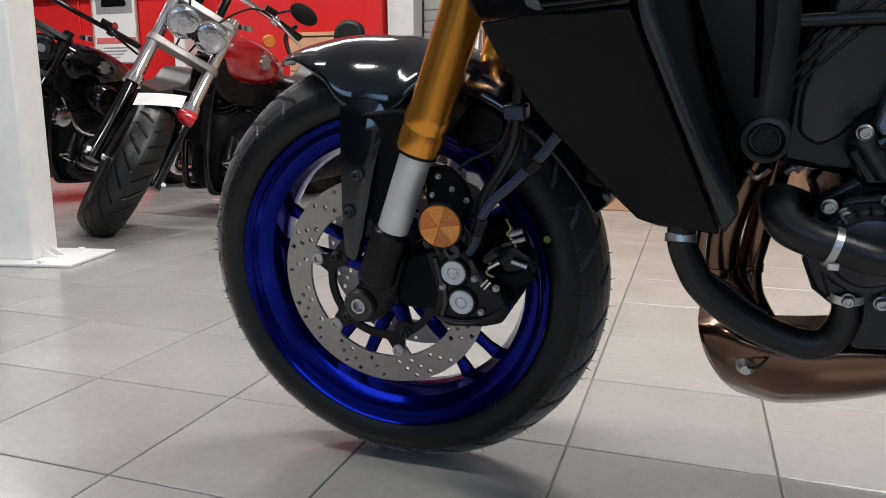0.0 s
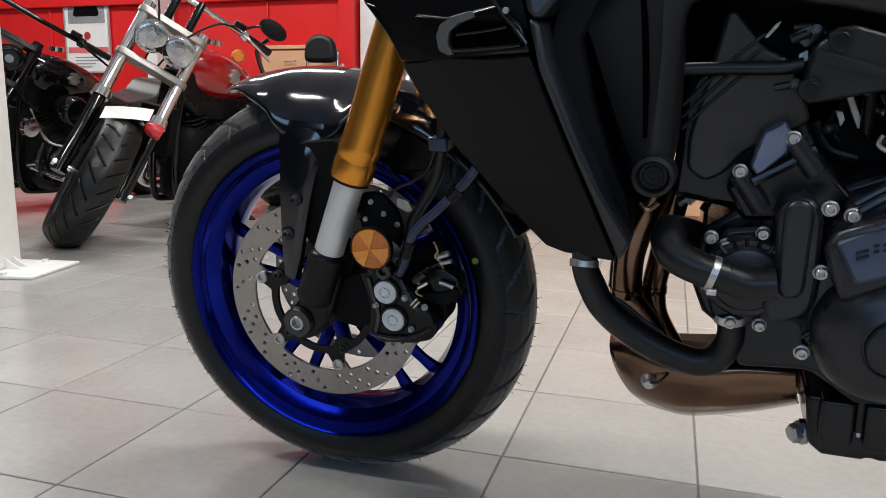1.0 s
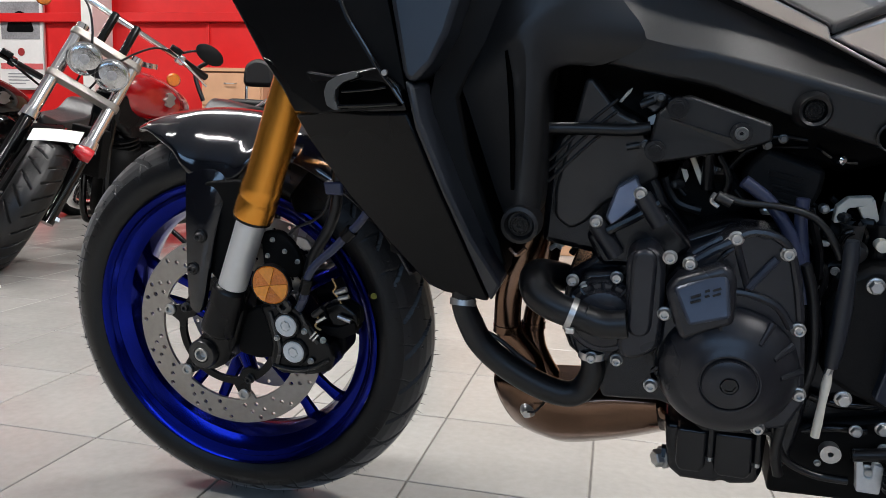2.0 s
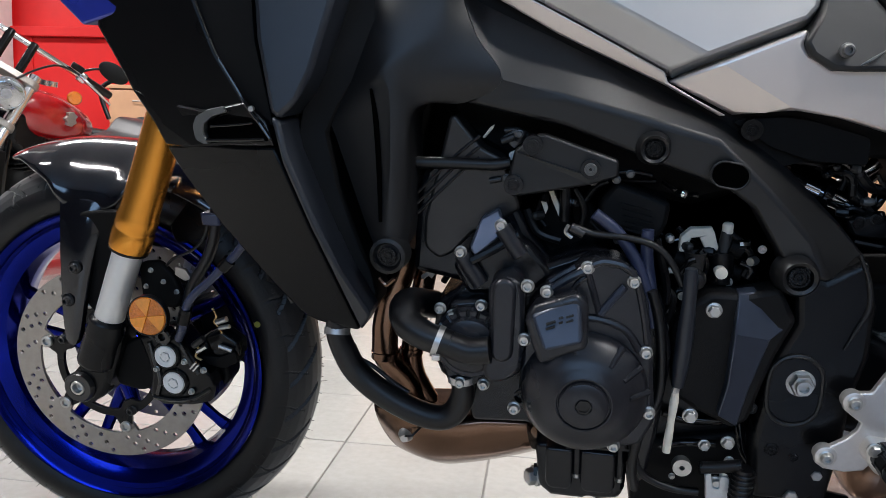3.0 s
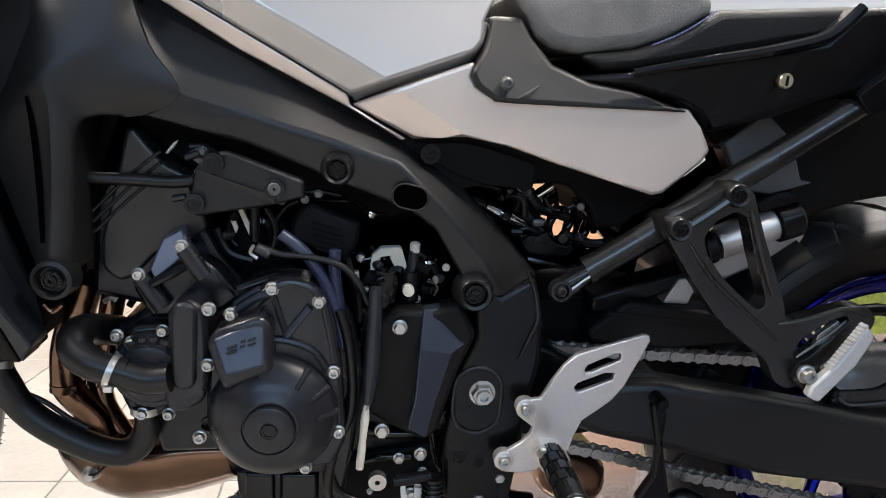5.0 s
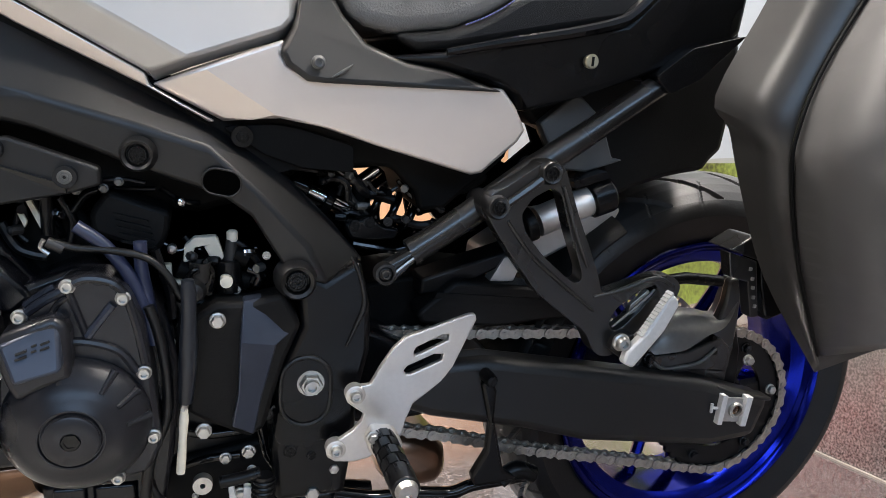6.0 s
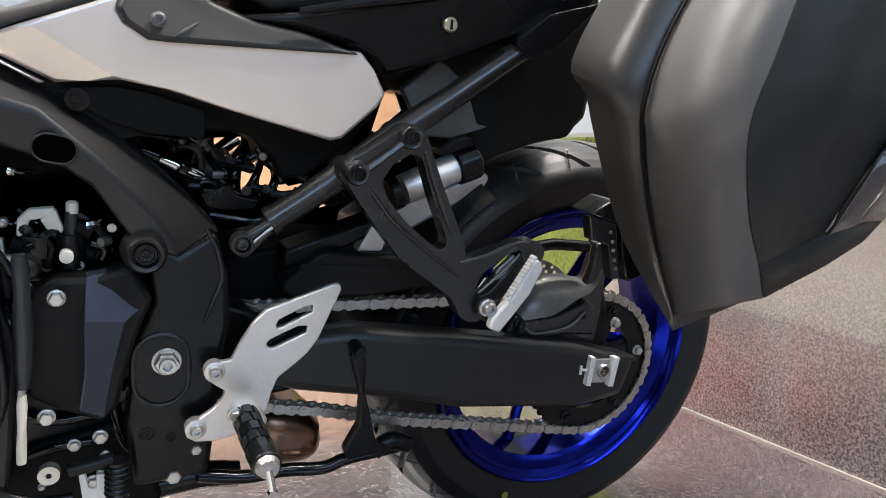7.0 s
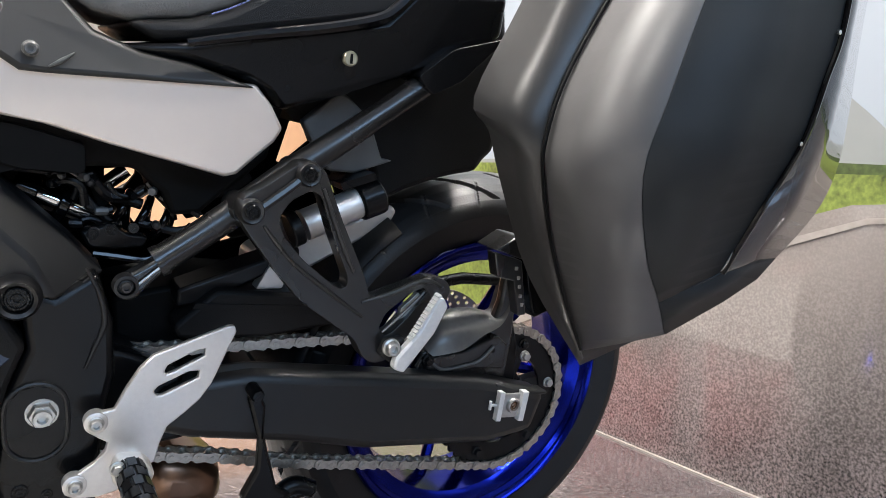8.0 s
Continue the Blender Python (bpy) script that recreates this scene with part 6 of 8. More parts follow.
part("shift_rod", tube([(0.788, -0.182, 0.402), (0.786, -0.182, 0.362), (0.784, -0.182, 0.324)], [0.003, 0.0050, 0.0040, 0.0048, 0.0044], 10), M_CREAM, bike, "pale shift linkage rod")
part("shift_tip", tube([(0.789, -0.182, 0.405), (0.787, -0.182, 0.396)], 0.004, 8, straight=True), M_STEEL, bike)
# starter, switch and clamps behind
part("solenoid", rod(*[(0.831, -0.12, 0.542), (0.833, -0.12, 0.507)], 0.014, n=20), M_BLACK, bike)
part("plunger", tube([(0.832, -0.12, 0.525), (0.834, -0.12, 0.547), (0.834, -0.12, 0.565)], [0.010, 0.0075, 0.0055], 14), M_CAST, bike)
part("plunger_tip", lathe([(0.006, -0.006), (0.006, 0.004), (0.004, 0.006)], 14, Matrix.Translation([(0.835, -0.12, 0.569)][0]) @ Matrix.Rotation(radians(90), 4, "X")), M_CREAM, bike)
part("plunger_collar", lathe([(0.0125, -0.005), (0.0135, 0.0), (0.0125, 0.005)], 18, Matrix.Translation([(0.832, -0.12, 0.532)][0]) @ Matrix.Rotation(radians(90), 4, "X")), M_STEEL, bike)
part("breather_cup", lathe([(0.010, -0.02), (0.0115, 0.0), (0.0125, 0.002), (0.0095, 0.002), (0.008, -0.01), (0, -0.01)], 20, Matrix.Translation([(0.802, -0.13, 0.54)][0]) @ Matrix.Rotation(radians(90), 4, "X")), M_CAST, bike)
part("boot_ball", lathe([(0.0001, -0.013), (0.009, -0.009), (0.0125, 0.0), (0.009, 0.009), (0.0001, 0.013)], 20, at(*[(0.797, -0.17, 0.522)][0])), M_HOSE, bike)
for p, r in (([(0.841, -0.11, 0.538), (0.854, -0.11, 0.546), (0.863, -0.11, 0.544)], 0.004), ([(0.846, -0.11, 0.55), (0.862, -0.11, 0.553)], 0.0025), ([(0.851, -0.12, 0.531), (0.864, -0.12, 0.525), (0.861, -0.12, 0.513)], 0.006), ([(0.819, -0.1, 0.521), (0.828, -0.1, 0.502), (0.845, -0.1, 0.502)], 0.005), ([(0.786, -0.14, 0.515), (0.794, -0.14, 0.532), (0.801, -0.14, 0.536)], 0.004)):
    part("dark_fitting", tube(p, r, 10), M_GLOSS, bike)
for q in [(0.871, -0.13, 0.549), (0.84, -0.13, 0.51), (0.792, -0.13, 0.49), (0.783, -0.13, 0.471)]:
    bolt("cap", M_STEEL, *q, 0.005, bike)
part("solenoid_cap", lathe([(0.0066, 0.012), (0.0066, -0.002), (0, -0.003)], 20, at(*[(0.829, -0.142, 0.523)][0])), M_CREAM, bike)
for p in ([(0.78, -0.12, 0.533), (0.797, -0.12, 0.526)], [(0.838, -0.12, 0.549), (0.852, -0.12, 0.543)], [(0.802, -0.11, 0.503), (0.821, -0.11, 0.518), (0.855, -0.11, 0.516)]):
    part("dark_fitting", tube(p, 0.010, 10), M_DARK, bike)

# wiring and small unions behind the engine
runs = [[(0.765, -0.11, 0.557), (0.779, -0.11, 0.549), (0.795, -0.11, 0.553), (0.813, -0.11, 0.544)], [(0.785, -0.1, 0.562), (0.803, -0.1, 0.546), (0.821, -0.1, 0.536), (0.826, -0.1, 0.515)], [(0.837, -0.12, 0.563), (0.851, -0.12, 0.553), (0.863, -0.12, 0.536), (0.857, -0.12, 0.515)], [(0.805, -0.13, 0.543), (0.814, -0.13, 0.53), (0.81, -0.13, 0.509)], [(0.849, -0.11, 0.505), (0.858, -0.11, 0.526), (0.872, -0.11, 0.52)],
        [(0.627, -0.12, 0.616), (0.631, -0.12, 0.596), (0.627, -0.12, 0.573), (0.637, -0.12, 0.56)], [(0.667, -0.1, 0.611), (0.661, -0.1, 0.587), (0.666, -0.1, 0.56)], [(0.614, -0.12, 0.579), (0.628, -0.12, 0.553), (0.654, -0.12, 0.544)], [(0.686, -0.12, 0.569), (0.699, -0.12, 0.556), (0.719, -0.12, 0.549)], [(0.762, -0.11, 0.617), (0.783, -0.11, 0.604), (0.802, -0.11, 0.602)],
        [(0.768, -0.13, 0.501), (0.782, -0.13, 0.491), (0.782, -0.13, 0.466), (0.774, -0.13, 0.437)], [(0.758, -0.14, 0.557), (0.764, -0.14, 0.537), (0.772, -0.14, 0.511), (0.775, -0.14, 0.483)]]
for k, p in enumerate(runs):
    part("wire_run", tube(p, 0.0022 + 0.0009 * (k % 4), 8), (M_GLOSS, M_HOSE, M_BLACK)[k % 3], bike)
for k, q in enumerate([(0.774, -0.125, 0.555), (0.793, -0.125, 0.547), (0.816, -0.125, 0.542), (0.852, -0.125, 0.552), (0.864, -0.125, 0.534), (0.811, -0.125, 0.509), (0.632, -0.125, 0.595), (0.666, -0.125, 0.59), (0.721, -0.125, 0.55), (0.628, -0.125, 0.573), (0.782, -0.125, 0.466), (0.782, -0.125, 0.606)]):
    part("wire_union", lathe([(0.0048, 0.006), (0.0055, 0.0), (0.0048, -0.006), (0.0022, -0.008), (0, -0.008)], 8, Matrix.Translation(q) @ Matrix.Rotation(radians(35 * k), 4, "Z")), (M_STEEL, M_CAST, M_BLACK, M_CHROME)[k % 4], bike)

# big round cover
CX, CZ = 0.689, 0.395
cover = part("generator_cover", lathe([(0.0695, 0.070), (0.0695, 0.012), (0.0685, 0.005), (0.0655, -0.001), (0.0600, -0.008), (0.0500, -0.0170), (0.0440, -0.0205), (0.0380, -0.0230), (0.0320, -0.0255), (0.0300, -0.0268), (0.0285, -0.0265), (0.0278, -0.0240), (0.0268, -0.0240), (0.0258, -0.0272), (0.0, -0.0285)], 96, at(CX, -0.205, CZ)), M_COVER, bike, "black domed generator cover", smooth=30)
part("cover_plug", lathe([(0.0255, 0.0), (0.0252, -0.002), (0.0240, -0.003), (0.009, -0.0035), (0.008, -0.001), (0, -0.001)], 48, at(CX, -0.2325, CZ)), M_COVER, cover)
part("plug_hex", lathe([(0.0085, 0.0), (0.0085, -0.0012), (0.0060, -0.0012), (0.0055, 0.001), (0, 0.001)], 6, at(CX, -0.2358, CZ)), M_GLOSS, cover)
# stepped shoulder over the upper quarter of the dome, with its cross ribs
bm = bmesh.new()
band = []
for k in range(19):
    a = radians(104 - 96 * k / 18)
    band.append([bm.verts.new((CX + r * math.cos(a), y, CZ + r * math.sin(a))) for r, y in ((0.0455, -0.2195), (0.0480, -0.2225), (0.0640, -0.2130), (0.0690, -0.2050), (0.0700, -0.190))])
for r0, r1 in zip(band, band[1:]):
    for k in range(4):
        bm.faces.new((r0[k], r0[k + 1], r1[k + 1], r1[k]))
shoulder = part("cover_shoulder", bm, M_COVER, cover, smooth=35)
thick = shoulder.modifiers.new("thick", "SOLIDIFY")
thick.thickness = 0.002
for a0 in (58, 34, 10):
    u = V((math.cos(radians(a0)), 0, math.sin(radians(a0))))
    part("cover_rib", rod(V((CX, -0.2225, CZ)) + u * 0.048, V((CX, -0.2085, CZ)) + u * 0.069, 0.0026, 0.0040, 8), M_COVER, cover)
q = [(0.622, 0.480), (0.633, 0.497), (0.676, 0.514), (0.688, 0.502), (0.690, 0.451), (0.641, 0.429), (0.633, 0.447)]
block = part("cover_block", plate(q, -0.219, -0.17), M_COVER, cover, "raised block of the cover", bevel=0.007, seg=3)
# Lighter colour paints the cool sheen on the block's sloping face.
facet = part("block_face", shell([(0.629, -0.221, 0.487), (0.672, -0.216, 0.508), (0.680, -0.219, 0.503), (0.684, -0.238, 0.466), (0.645, -0.243, 0.456)], [(0, 1, 2, 3, 4)], 0.02), M_FACET_SHEEN, cover, "sloping face of the block", bevel=0.004, seg=3)
for k, (x, z, w) in enumerate(((0.6455, 0.4785, 0.010), (0.6585, 0.4840, 0.0045), (0.6655, 0.4860, 0.008))):
    for dz, tall in ((0.0045, 0.0018), (0.0, 0.0018)):
        y = -0.2245 - (0.4860 - z - dz) * 0.45
        part("cast_mark", moved(box(-w / 2, w / 2, -0.0012, 0.004, -tall / 2, tall / 2), Matrix.Translation((x + w / 2, y - 0.003, z + dz)) @ Matrix.Rotation(radians(-22), 4, "Y")), M_CASE, facet)
# upper rear cover with ribs
q = [(0.636, 0.497), (0.642, 0.513), (0.662, 0.521), (0.681, 0.54), (0.692, 0.544), (0.716, 0.543), (0.736, 0.531), (0.75, 0.499), (0.759, 0.44), (0.767, 0.365), (0.753, 0.336), (0.692, 0.323), (0.64, 0.346), (0.618, 0.373), (0.62, 0.441), (0.626, 0.474)]
part("clutch_cover", plate(q, -0.197, -0.14), M_COVER, bike, "black side cover of the engine", bevel=0.005)
part("cover_ridge", tube([(0.687, -0.198, 0.537), (0.701, -0.198, 0.543), (0.723, -0.198, 0.539), (0.736, -0.198, 0.524), (0.746, -0.198, 0.489), (0.752, -0.198, 0.457)], 0.0042, 8), M_COVER, bike)
part("cover_ridge", tube([(0.676, -0.198, 0.480), (0.700, -0.198, 0.480), (0.728, -0.198, 0.470), (0.744, -0.198, 0.448)], 0.0042, 8), M_COVER, bike)
part("cover_ridge", tube([(0.701, -0.198, 0.484), (0.693, -0.198, 0.508), (0.686, -0.198, 0.530)], 0.0036, 8), M_COVER, bike)
# These ridges carry highlights in their paler, bluer colours.
part("cover_ridge", tube([(0.701, -0.199, 0.486), (0.712, -0.199, 0.502), (0.724, -0.199, 0.518)], 0.0042, 8), M_FACET_SHEEN, bike)
part("cover_ridge", tube([(0.668, -0.198, 0.494), (0.673, -0.198, 0.514), (0.684, -0.198, 0.526)], 0.0030, 8), M_COVER, bike)
part("cover_ridge", tube([(0.65, -0.199, 0.511), (0.666, -0.199, 0.523), (0.682, -0.199, 0.532)], 0.0046, 8), M_RIDGE_SHEEN, bike)
part("cover_ridge", tube([(0.647, -0.19, 0.515), (0.662, -0.19, 0.526), (0.673, -0.19, 0.533)], 0.0040, 8), M_RIDGE_SHEEN, bike)
# water pump: long oval cover, round housing, hoses
part("pump_cover", plate(rounded([(0.582, 0.507), (0.589, 0.518), (0.604, 0.523), (0.616, 0.517), (0.621, 0.504), (0.623, 0.447), (0.62, 0.414), (0.605, 0.402), (0.586, 0.398), (0.577, 0.413), (0.585, 0.446)], 0.012), -0.207, -0.15), M_COVER, bike, "black water pump cover", bevel=0.005)
part("pump_lobe", plate(slot(*[(0.6, 0.509)][0], *[(0.599, 0.439)][0], 0.0125), -0.2125, -0.19), M_COVER, bike, bevel=0.004)
PX, PZ = [(0.562, 0.438)][0]
part("pump_housing", lathe([(0.042, 0.04), (0.042, -0.008), (0.038, -0.014), (0.034, -0.014), (0.030, -0.020), (0.020, -0.024), (0, -0.024)], 48, at(PX, -0.180, PZ)), M_COVER, bike, "round black pump housing", smooth=25)
for k in range(7):
    a = radians(40 + 18 * k)
    u = V((math.cos(a), 0, math.sin(a)))
    part("pump_fin", rod(V((PX, -0.196, PZ)) + u * 0.026, V((PX, -0.192, PZ)) + u * 0.040, 0.0024, n=6), M_CASE, bike)
part("pump_plate", plate(rounded([(0.529, 0.46), (0.538, 0.483), (0.575, 0.488), (0.581, 0.394), (0.562, 0.378), (0.537, 0.382), (0.528, 0.406)], 0.008), -0.182, -0.14), M_CASE, bike, bevel=0.005)
part("coolant_hose", tube([(0.587, -0.214, 0.442), (0.564, -0.214, 0.439), (0.543, -0.214, 0.445)], [0.0150, 0.0152, 0.0150], 18), M_HOSE, bike, "fat black rubber coolant hose")
part("coolant_hose", tube([(0.543, -0.214, 0.445), (0.517, -0.214, 0.452), (0.495, -0.205, 0.461), (0.487, -0.19, 0.472), (0.489, -0.16, 0.471), (0.509, -0.12, 0.456)], [0.0152, 0.0162, 0.0175, 0.0175, 0.017, 0.017], 18), M_HOSE, bike, "fat black rubber coolant elbow")
c0, c1 = V([(0.533, -0.214, 0.446)][0]), V([(0.527, -0.214, 0.448)][0])
clamp = part("hose_clamp", rod(c0, c1, 0.0180, n=28), M_STEEL, bike, "bright hose clamp")
part("clamp_screw", box(c1.x - 0.001, c1.x + 0.008, c1.y - 0.017, c1.y - 0.010, c1.z - 0.017, c1.z - 0.011), M_ALU, clamp, bevel=0.001)
part("lower_hose", tube([(0.404, -0.175, 0.455), (0.404, -0.175, 0.431), (0.412, -0.175, 0.409), (0.425, -0.175, 0.386), (0.452, -0.175, 0.363), (0.49, -0.175, 0.343), (0.522, -0.175, 0.335), (0.542, -0.175, 0.343), (0.553, -0.175, 0.367), (0.551, -0.175, 0.391)], [0.0130, 0.0140, 0.0150, 0.0150, 0.0155, 0.0155, 0.0150, 0.0145, 0.014, 0.013], 18), M_HOSE, bike, "long black lower radiator hose")
part("lower_hose_wire", tube([(0.415, -0.165, 0.402), (0.443, -0.165, 0.389), (0.468, -0.165, 0.37), (0.487, -0.165, 0.359)], 0.0028, 8), M_HOSE, bike)
part("hose_clamp", lathe([(0.0145, -0.004), (0.0155, -0.004), (0.0155, 0.004), (0.0145, 0.004)], 24, Matrix.Translation([(0.551, -0.175, 0.388)][0]) @ Matrix.Rotation(radians(90), 4, "X"), closed=True), M_ALU, bike)
part("hose_clamp", lathe([(0.014, -0.004), (0.0152, -0.004), (0.0152, 0.004), (0.014, 0.004)], 24, Matrix.Translation([(0.403, -0.175, 0.434)][0]) @ Matrix.Rotation(radians(70), 4, "X"), closed=True), M_STEEL, bike)
# side casing screws
for q in [(0.685, -0.199, 0.536), (0.733, -0.199, 0.524), (0.644, -0.199, 0.507), (0.751, -0.199, 0.447), (0.759, -0.199, 0.378), (0.725, -0.199, 0.335)]:
    bolt("socket", M_STEEL, *q, 0.0118, bike)
for q in [(0.624, -0.209, 0.515), (0.623, -0.209, 0.455), (0.615, -0.209, 0.374)]:
    bolt("socket", M_STEEL, *q, 0.0118, bike)
for q in [(0.573, -0.186, 0.482), (0.541, -0.186, 0.468), (0.527, -0.186, 0.475), (0.551, -0.186, 0.388), (0.578, -0.186, 0.388)]:
    bolt("socket", M_STEEL, *q, 0.0112, bike)
for q in [(0.548, -0.18, 0.54), (0.591, -0.18, 0.572)]:
    bolt("socket", M_STEEL, *q, 0.0112, bike)
bolt("cap", M_GLOSS, *[(0.622, -0.2, 0.384)][0], 0.009, bike)
# sprocket cover
q = [(0.782, 0.461), (0.795, 0.489), (0.819, 0.505), (0.851, 0.505), (0.888, 0.515), (0.908, 0.479), (0.892, 0.438), (0.882, 0.402), (0.872, 0.359), (0.856, 0.347), (0.814, 0.367), (0.79, 0.381)]
part("sprocket_cover", plate(q, -0.160, -0.12), M_PLASTIC, bike, "black angular sprocket cover", bevel=0.006)
# Bluish colour paints the reflection on the sprocket cover's facets.
part("cover_facet", shell([(0.846, -0.160, 0.507), (0.889, -0.148, 0.511), (0.901, -0.156, 0.472), (0.881, -0.170, 0.460), (0.843, -0.176, 0.466), (0.868, -0.162, 0.399), (0.860, -0.160, 0.351), (0.836, -0.172, 0.368), (0.842, -0.175, 0.407)], [(0, 1, 2, 3, 4), (4, 3, 5, 8), (8, 5, 6, 7)], 0.02), M_FACET_SHEEN, bike, "sloping facet with a painted bluish sheen", bevel=0.002, smooth=20)
for q in [(0.82, -0.172, 0.49), (0.807, -0.172, 0.366)]:
    bolt("hex", M_STEEL, *q, 0.0138, bike)
for q, d in zip([(0.83, -0.15, 0.320), (0.855, -0.15, 0.326), (0.859, -0.15, 0.303), (0.798, -0.15, 0.276), (0.773, -0.15, 0.459), (0.952, -0.15, 0.298), (0.928, -0.15, 0.269), (0.847, -0.15, 0.274)], (0.0110, 0.0125, 0.009, 0.006, 0.009, 0.0125, 0.0165, 0.0125)):
    bolt("hex", M_STEEL, *q, d, bike)
# gear lever, linkage and loose small fittings low on the side
part("lower_casting", plate([(0.757, 0.305), (0.889, 0.334), (0.919, 0.224), (0.754, 0.218)], -0.13, 0.05), M_DARK, bike, bevel=0.006)
part("shift_joint", lathe([(0.0105, 0.008), (0.0105, -0.003), (0.003, -0.003), (0.003, 0.008)], 24, at(*[(0.806, -0.162, 0.296)][0]), closed=True), M_STEEL, bike)
part("clip_bracket", plate(rounded([(0.833, 0.289), (0.839, 0.291), (0.843, 0.272), (0.85, 0.271), (0.85, 0.288), (0.86, 0.286), (0.86, 0.253), (0.837, 0.253)], 0.003), -0.16, -0.15), M_PEGW, bike, bevel=0.001)
lever = part("gear_lever", tube([(0.824, -0.17, 0.302), (0.845, -0.17, 0.305), (0.867, -0.17, 0.31)], 0.007, 10), M_BLACK, bike)
part("lever_rubber", rod(*[(0.871, -0.17, 0.307), (0.87, -0.17, 0.264)], 0.0105, 0.012, 14), M_HOSE, bike, "black rubber gear pedal")
for k in range(6):
    a, b = [(0.871, -0.17, 0.301), (0.87, -0.17, 0.264)]
    part("rubber_ring", lathe([(0.0125, -0.0015), (0.0135, 0), (0.0125, 0.0015)], 16, Matrix.Translation(V(a).lerp(V(b), k / 6)) @ Matrix.Rotation(radians(90), 4, "X")), M_HOSE, bike)
for q, d in zip([(0.874, -0.155, 0.373), (0.901, -0.155, 0.325), (0.925, -0.155, 0.318)], (0.012, 0.014, 0.010)):
    bolt("hex" if d > 0.02 else "cap", M_STEEL if d > 0.016 else M_BLACK, *q, d if d > 0.016 else d * 0.6, bike)
# sump
q = [(0.637, 0.285), (0.644, 0.225), (0.659, 0.213), (0.699, 0.213), (0.705, 0.217), (0.716, 0.214), (0.744, 0.219), (0.749, 0.234), (0.75, 0.29)]
part("sump", plate(q, -0.120, 0.10), M_CASE, bike, "black ribbed oil sump", bevel=0.006)

for x0, x1 in ((0.651, 0.684), (0.693, 0.735)):
    part("sump_chamber", plate(rounded([(x0, 0.288), (x0 + 0.001, 0.240), (x0 + 0.006, 0.232), (x1 - 0.004, 0.232), (x1 + 0.001, 0.240), (x1, 0.288)], 0.005), -0.134, -0.11), M_CASE, bike, bevel=0.005, seg=3)
for x0 in (0.6885, 0.740):
    part("sump_boss", rod((x0, -0.128, 0.292), (x0 + 0.001, -0.128, 0.254), 0.0052, n=14), M_CASE, bike)
    part("sump_stud", rod((x0 + 0.001, -0.128, 0.254), (x0 + 0.001, -0.128, 0.248), 0.0038, n=6), M_STEEL, bike)
bolt("hex", M_STEEL, *[(0.639, -0.1, 0.227)][0], 0.022, bike, (0, 0, -60))
part("drain_plug", rod(*[(0.637, -0.1, 0.233), (0.649, -0.1, 0.234)], 0.010, n=6), M_BLACK, bike)
# exhaust: three header pipes, collector and belly silencer
headers = ([(0.472, -0.105, 0.512), (0.464, -0.1, 0.491), (0.452, -0.1, 0.46), (0.443, -0.1, 0.425), (0.441, -0.1, 0.398), (0.442, -0.1, 0.378), (0.45, -0.095, 0.36), (0.463, -0.085, 0.338), (0.478, -0.075, 0.302)], [(0.492, -0.07, 0.504), (0.482, -0.07, 0.452), (0.474, -0.07, 0.405), (0.469, -0.07, 0.373), (0.472, -0.07, 0.345), (0.481, -0.07, 0.324), (0.493, -0.07, 0.304)], [(0.445, 0, 0.48), (0.431, 0, 0.434), (0.422, 0, 0.388), (0.42, 0, 0.349), (0.43, 0, 0.307), (0.455, 0, 0.269)])
for p, pr in zip(headers, (0.0168, 0.0140, 0.0112)):
    pipe = part("exhaust_header", tube(p, pr, 18), M_BRONZE, bike, "heat-tinted steel header pipe")
    q = V(p[5 if len(p) > 7 else 3])
    part("pipe_collar", lathe([(0.0150, -0.005), (0.0168, -0.004), (0.0164, 0.0), (0.0168, 0.004), (0.0150, 0.005)], 20, Matrix.Translation(q) @ Matrix.Rotation(radians(88), 4, "X") @ Matrix.Scale(pr / 0.015, 4)), M_BRONZE, pipe)
p = [(0.442, 0.289), (0.445, 0.263), (0.458, 0.242), (0.482, 0.229), (0.506, 0.225), (0.537, 0.228), (0.623, 0.255), (0.633, 0.272), (0.631, 0.286), (0.564, 0.3), (0.535, 0.296), (0.478, 0.291), (0.45, 0.287)]
chamber = part("exhaust_chamber", plate(p, -0.055, -0.005), M_BRONZE, bike, "heat-tinted belly exhaust chamber", bevel=0.020, seg=4)
part("chamber_skin", loft([[(0.42, -0.06, 0.304), (0.45, -0.08, 0.318), (0.493, -0.09, 0.309), (0.528, -0.09, 0.306), (0.562, -0.085, 0.31), (0.628, -0.08, 0.309)],
                           [(0.423, -0.09, 0.298), (0.455, -0.113, 0.31), (0.493, -0.122, 0.305), (0.533, -0.122, 0.304), (0.571, -0.117, 0.308), (0.625, -0.11, 0.307)],
                           [(0.432, -0.09, 0.27), (0.462, -0.116, 0.277), (0.501, -0.124, 0.276), (0.54, -0.124, 0.281), (0.579, -0.117, 0.285), (0.627, -0.11, 0.289)],
                           [(0.449, -0.08, 0.238), (0.479, -0.097, 0.238), (0.509, -0.105, 0.238), (0.55, -0.105, 0.245), (0.589, -0.1, 0.252), (0.632, -0.095, 0.263)],
                           [(0.468, -0.045, 0.205), (0.493, -0.055, 0.205), (0.518, -0.06, 0.206), (0.557, -0.06, 0.214), (0.598, -0.06, 0.226), (0.641, -0.05, 0.236)]], 4, 0.03), M_BRONZE, chamber, smooth=70)
part("chamber_rear", plate([(1.044, 0.277), (1.109, 0.261), (1.139, 0.23), (1.146, 0.174), (1.079, 0.175), (1.03, 0.192)], -0.03, 0.10), M_BRONZE, bike, "rusty rear exhaust box", bevel=0.035, seg=4)
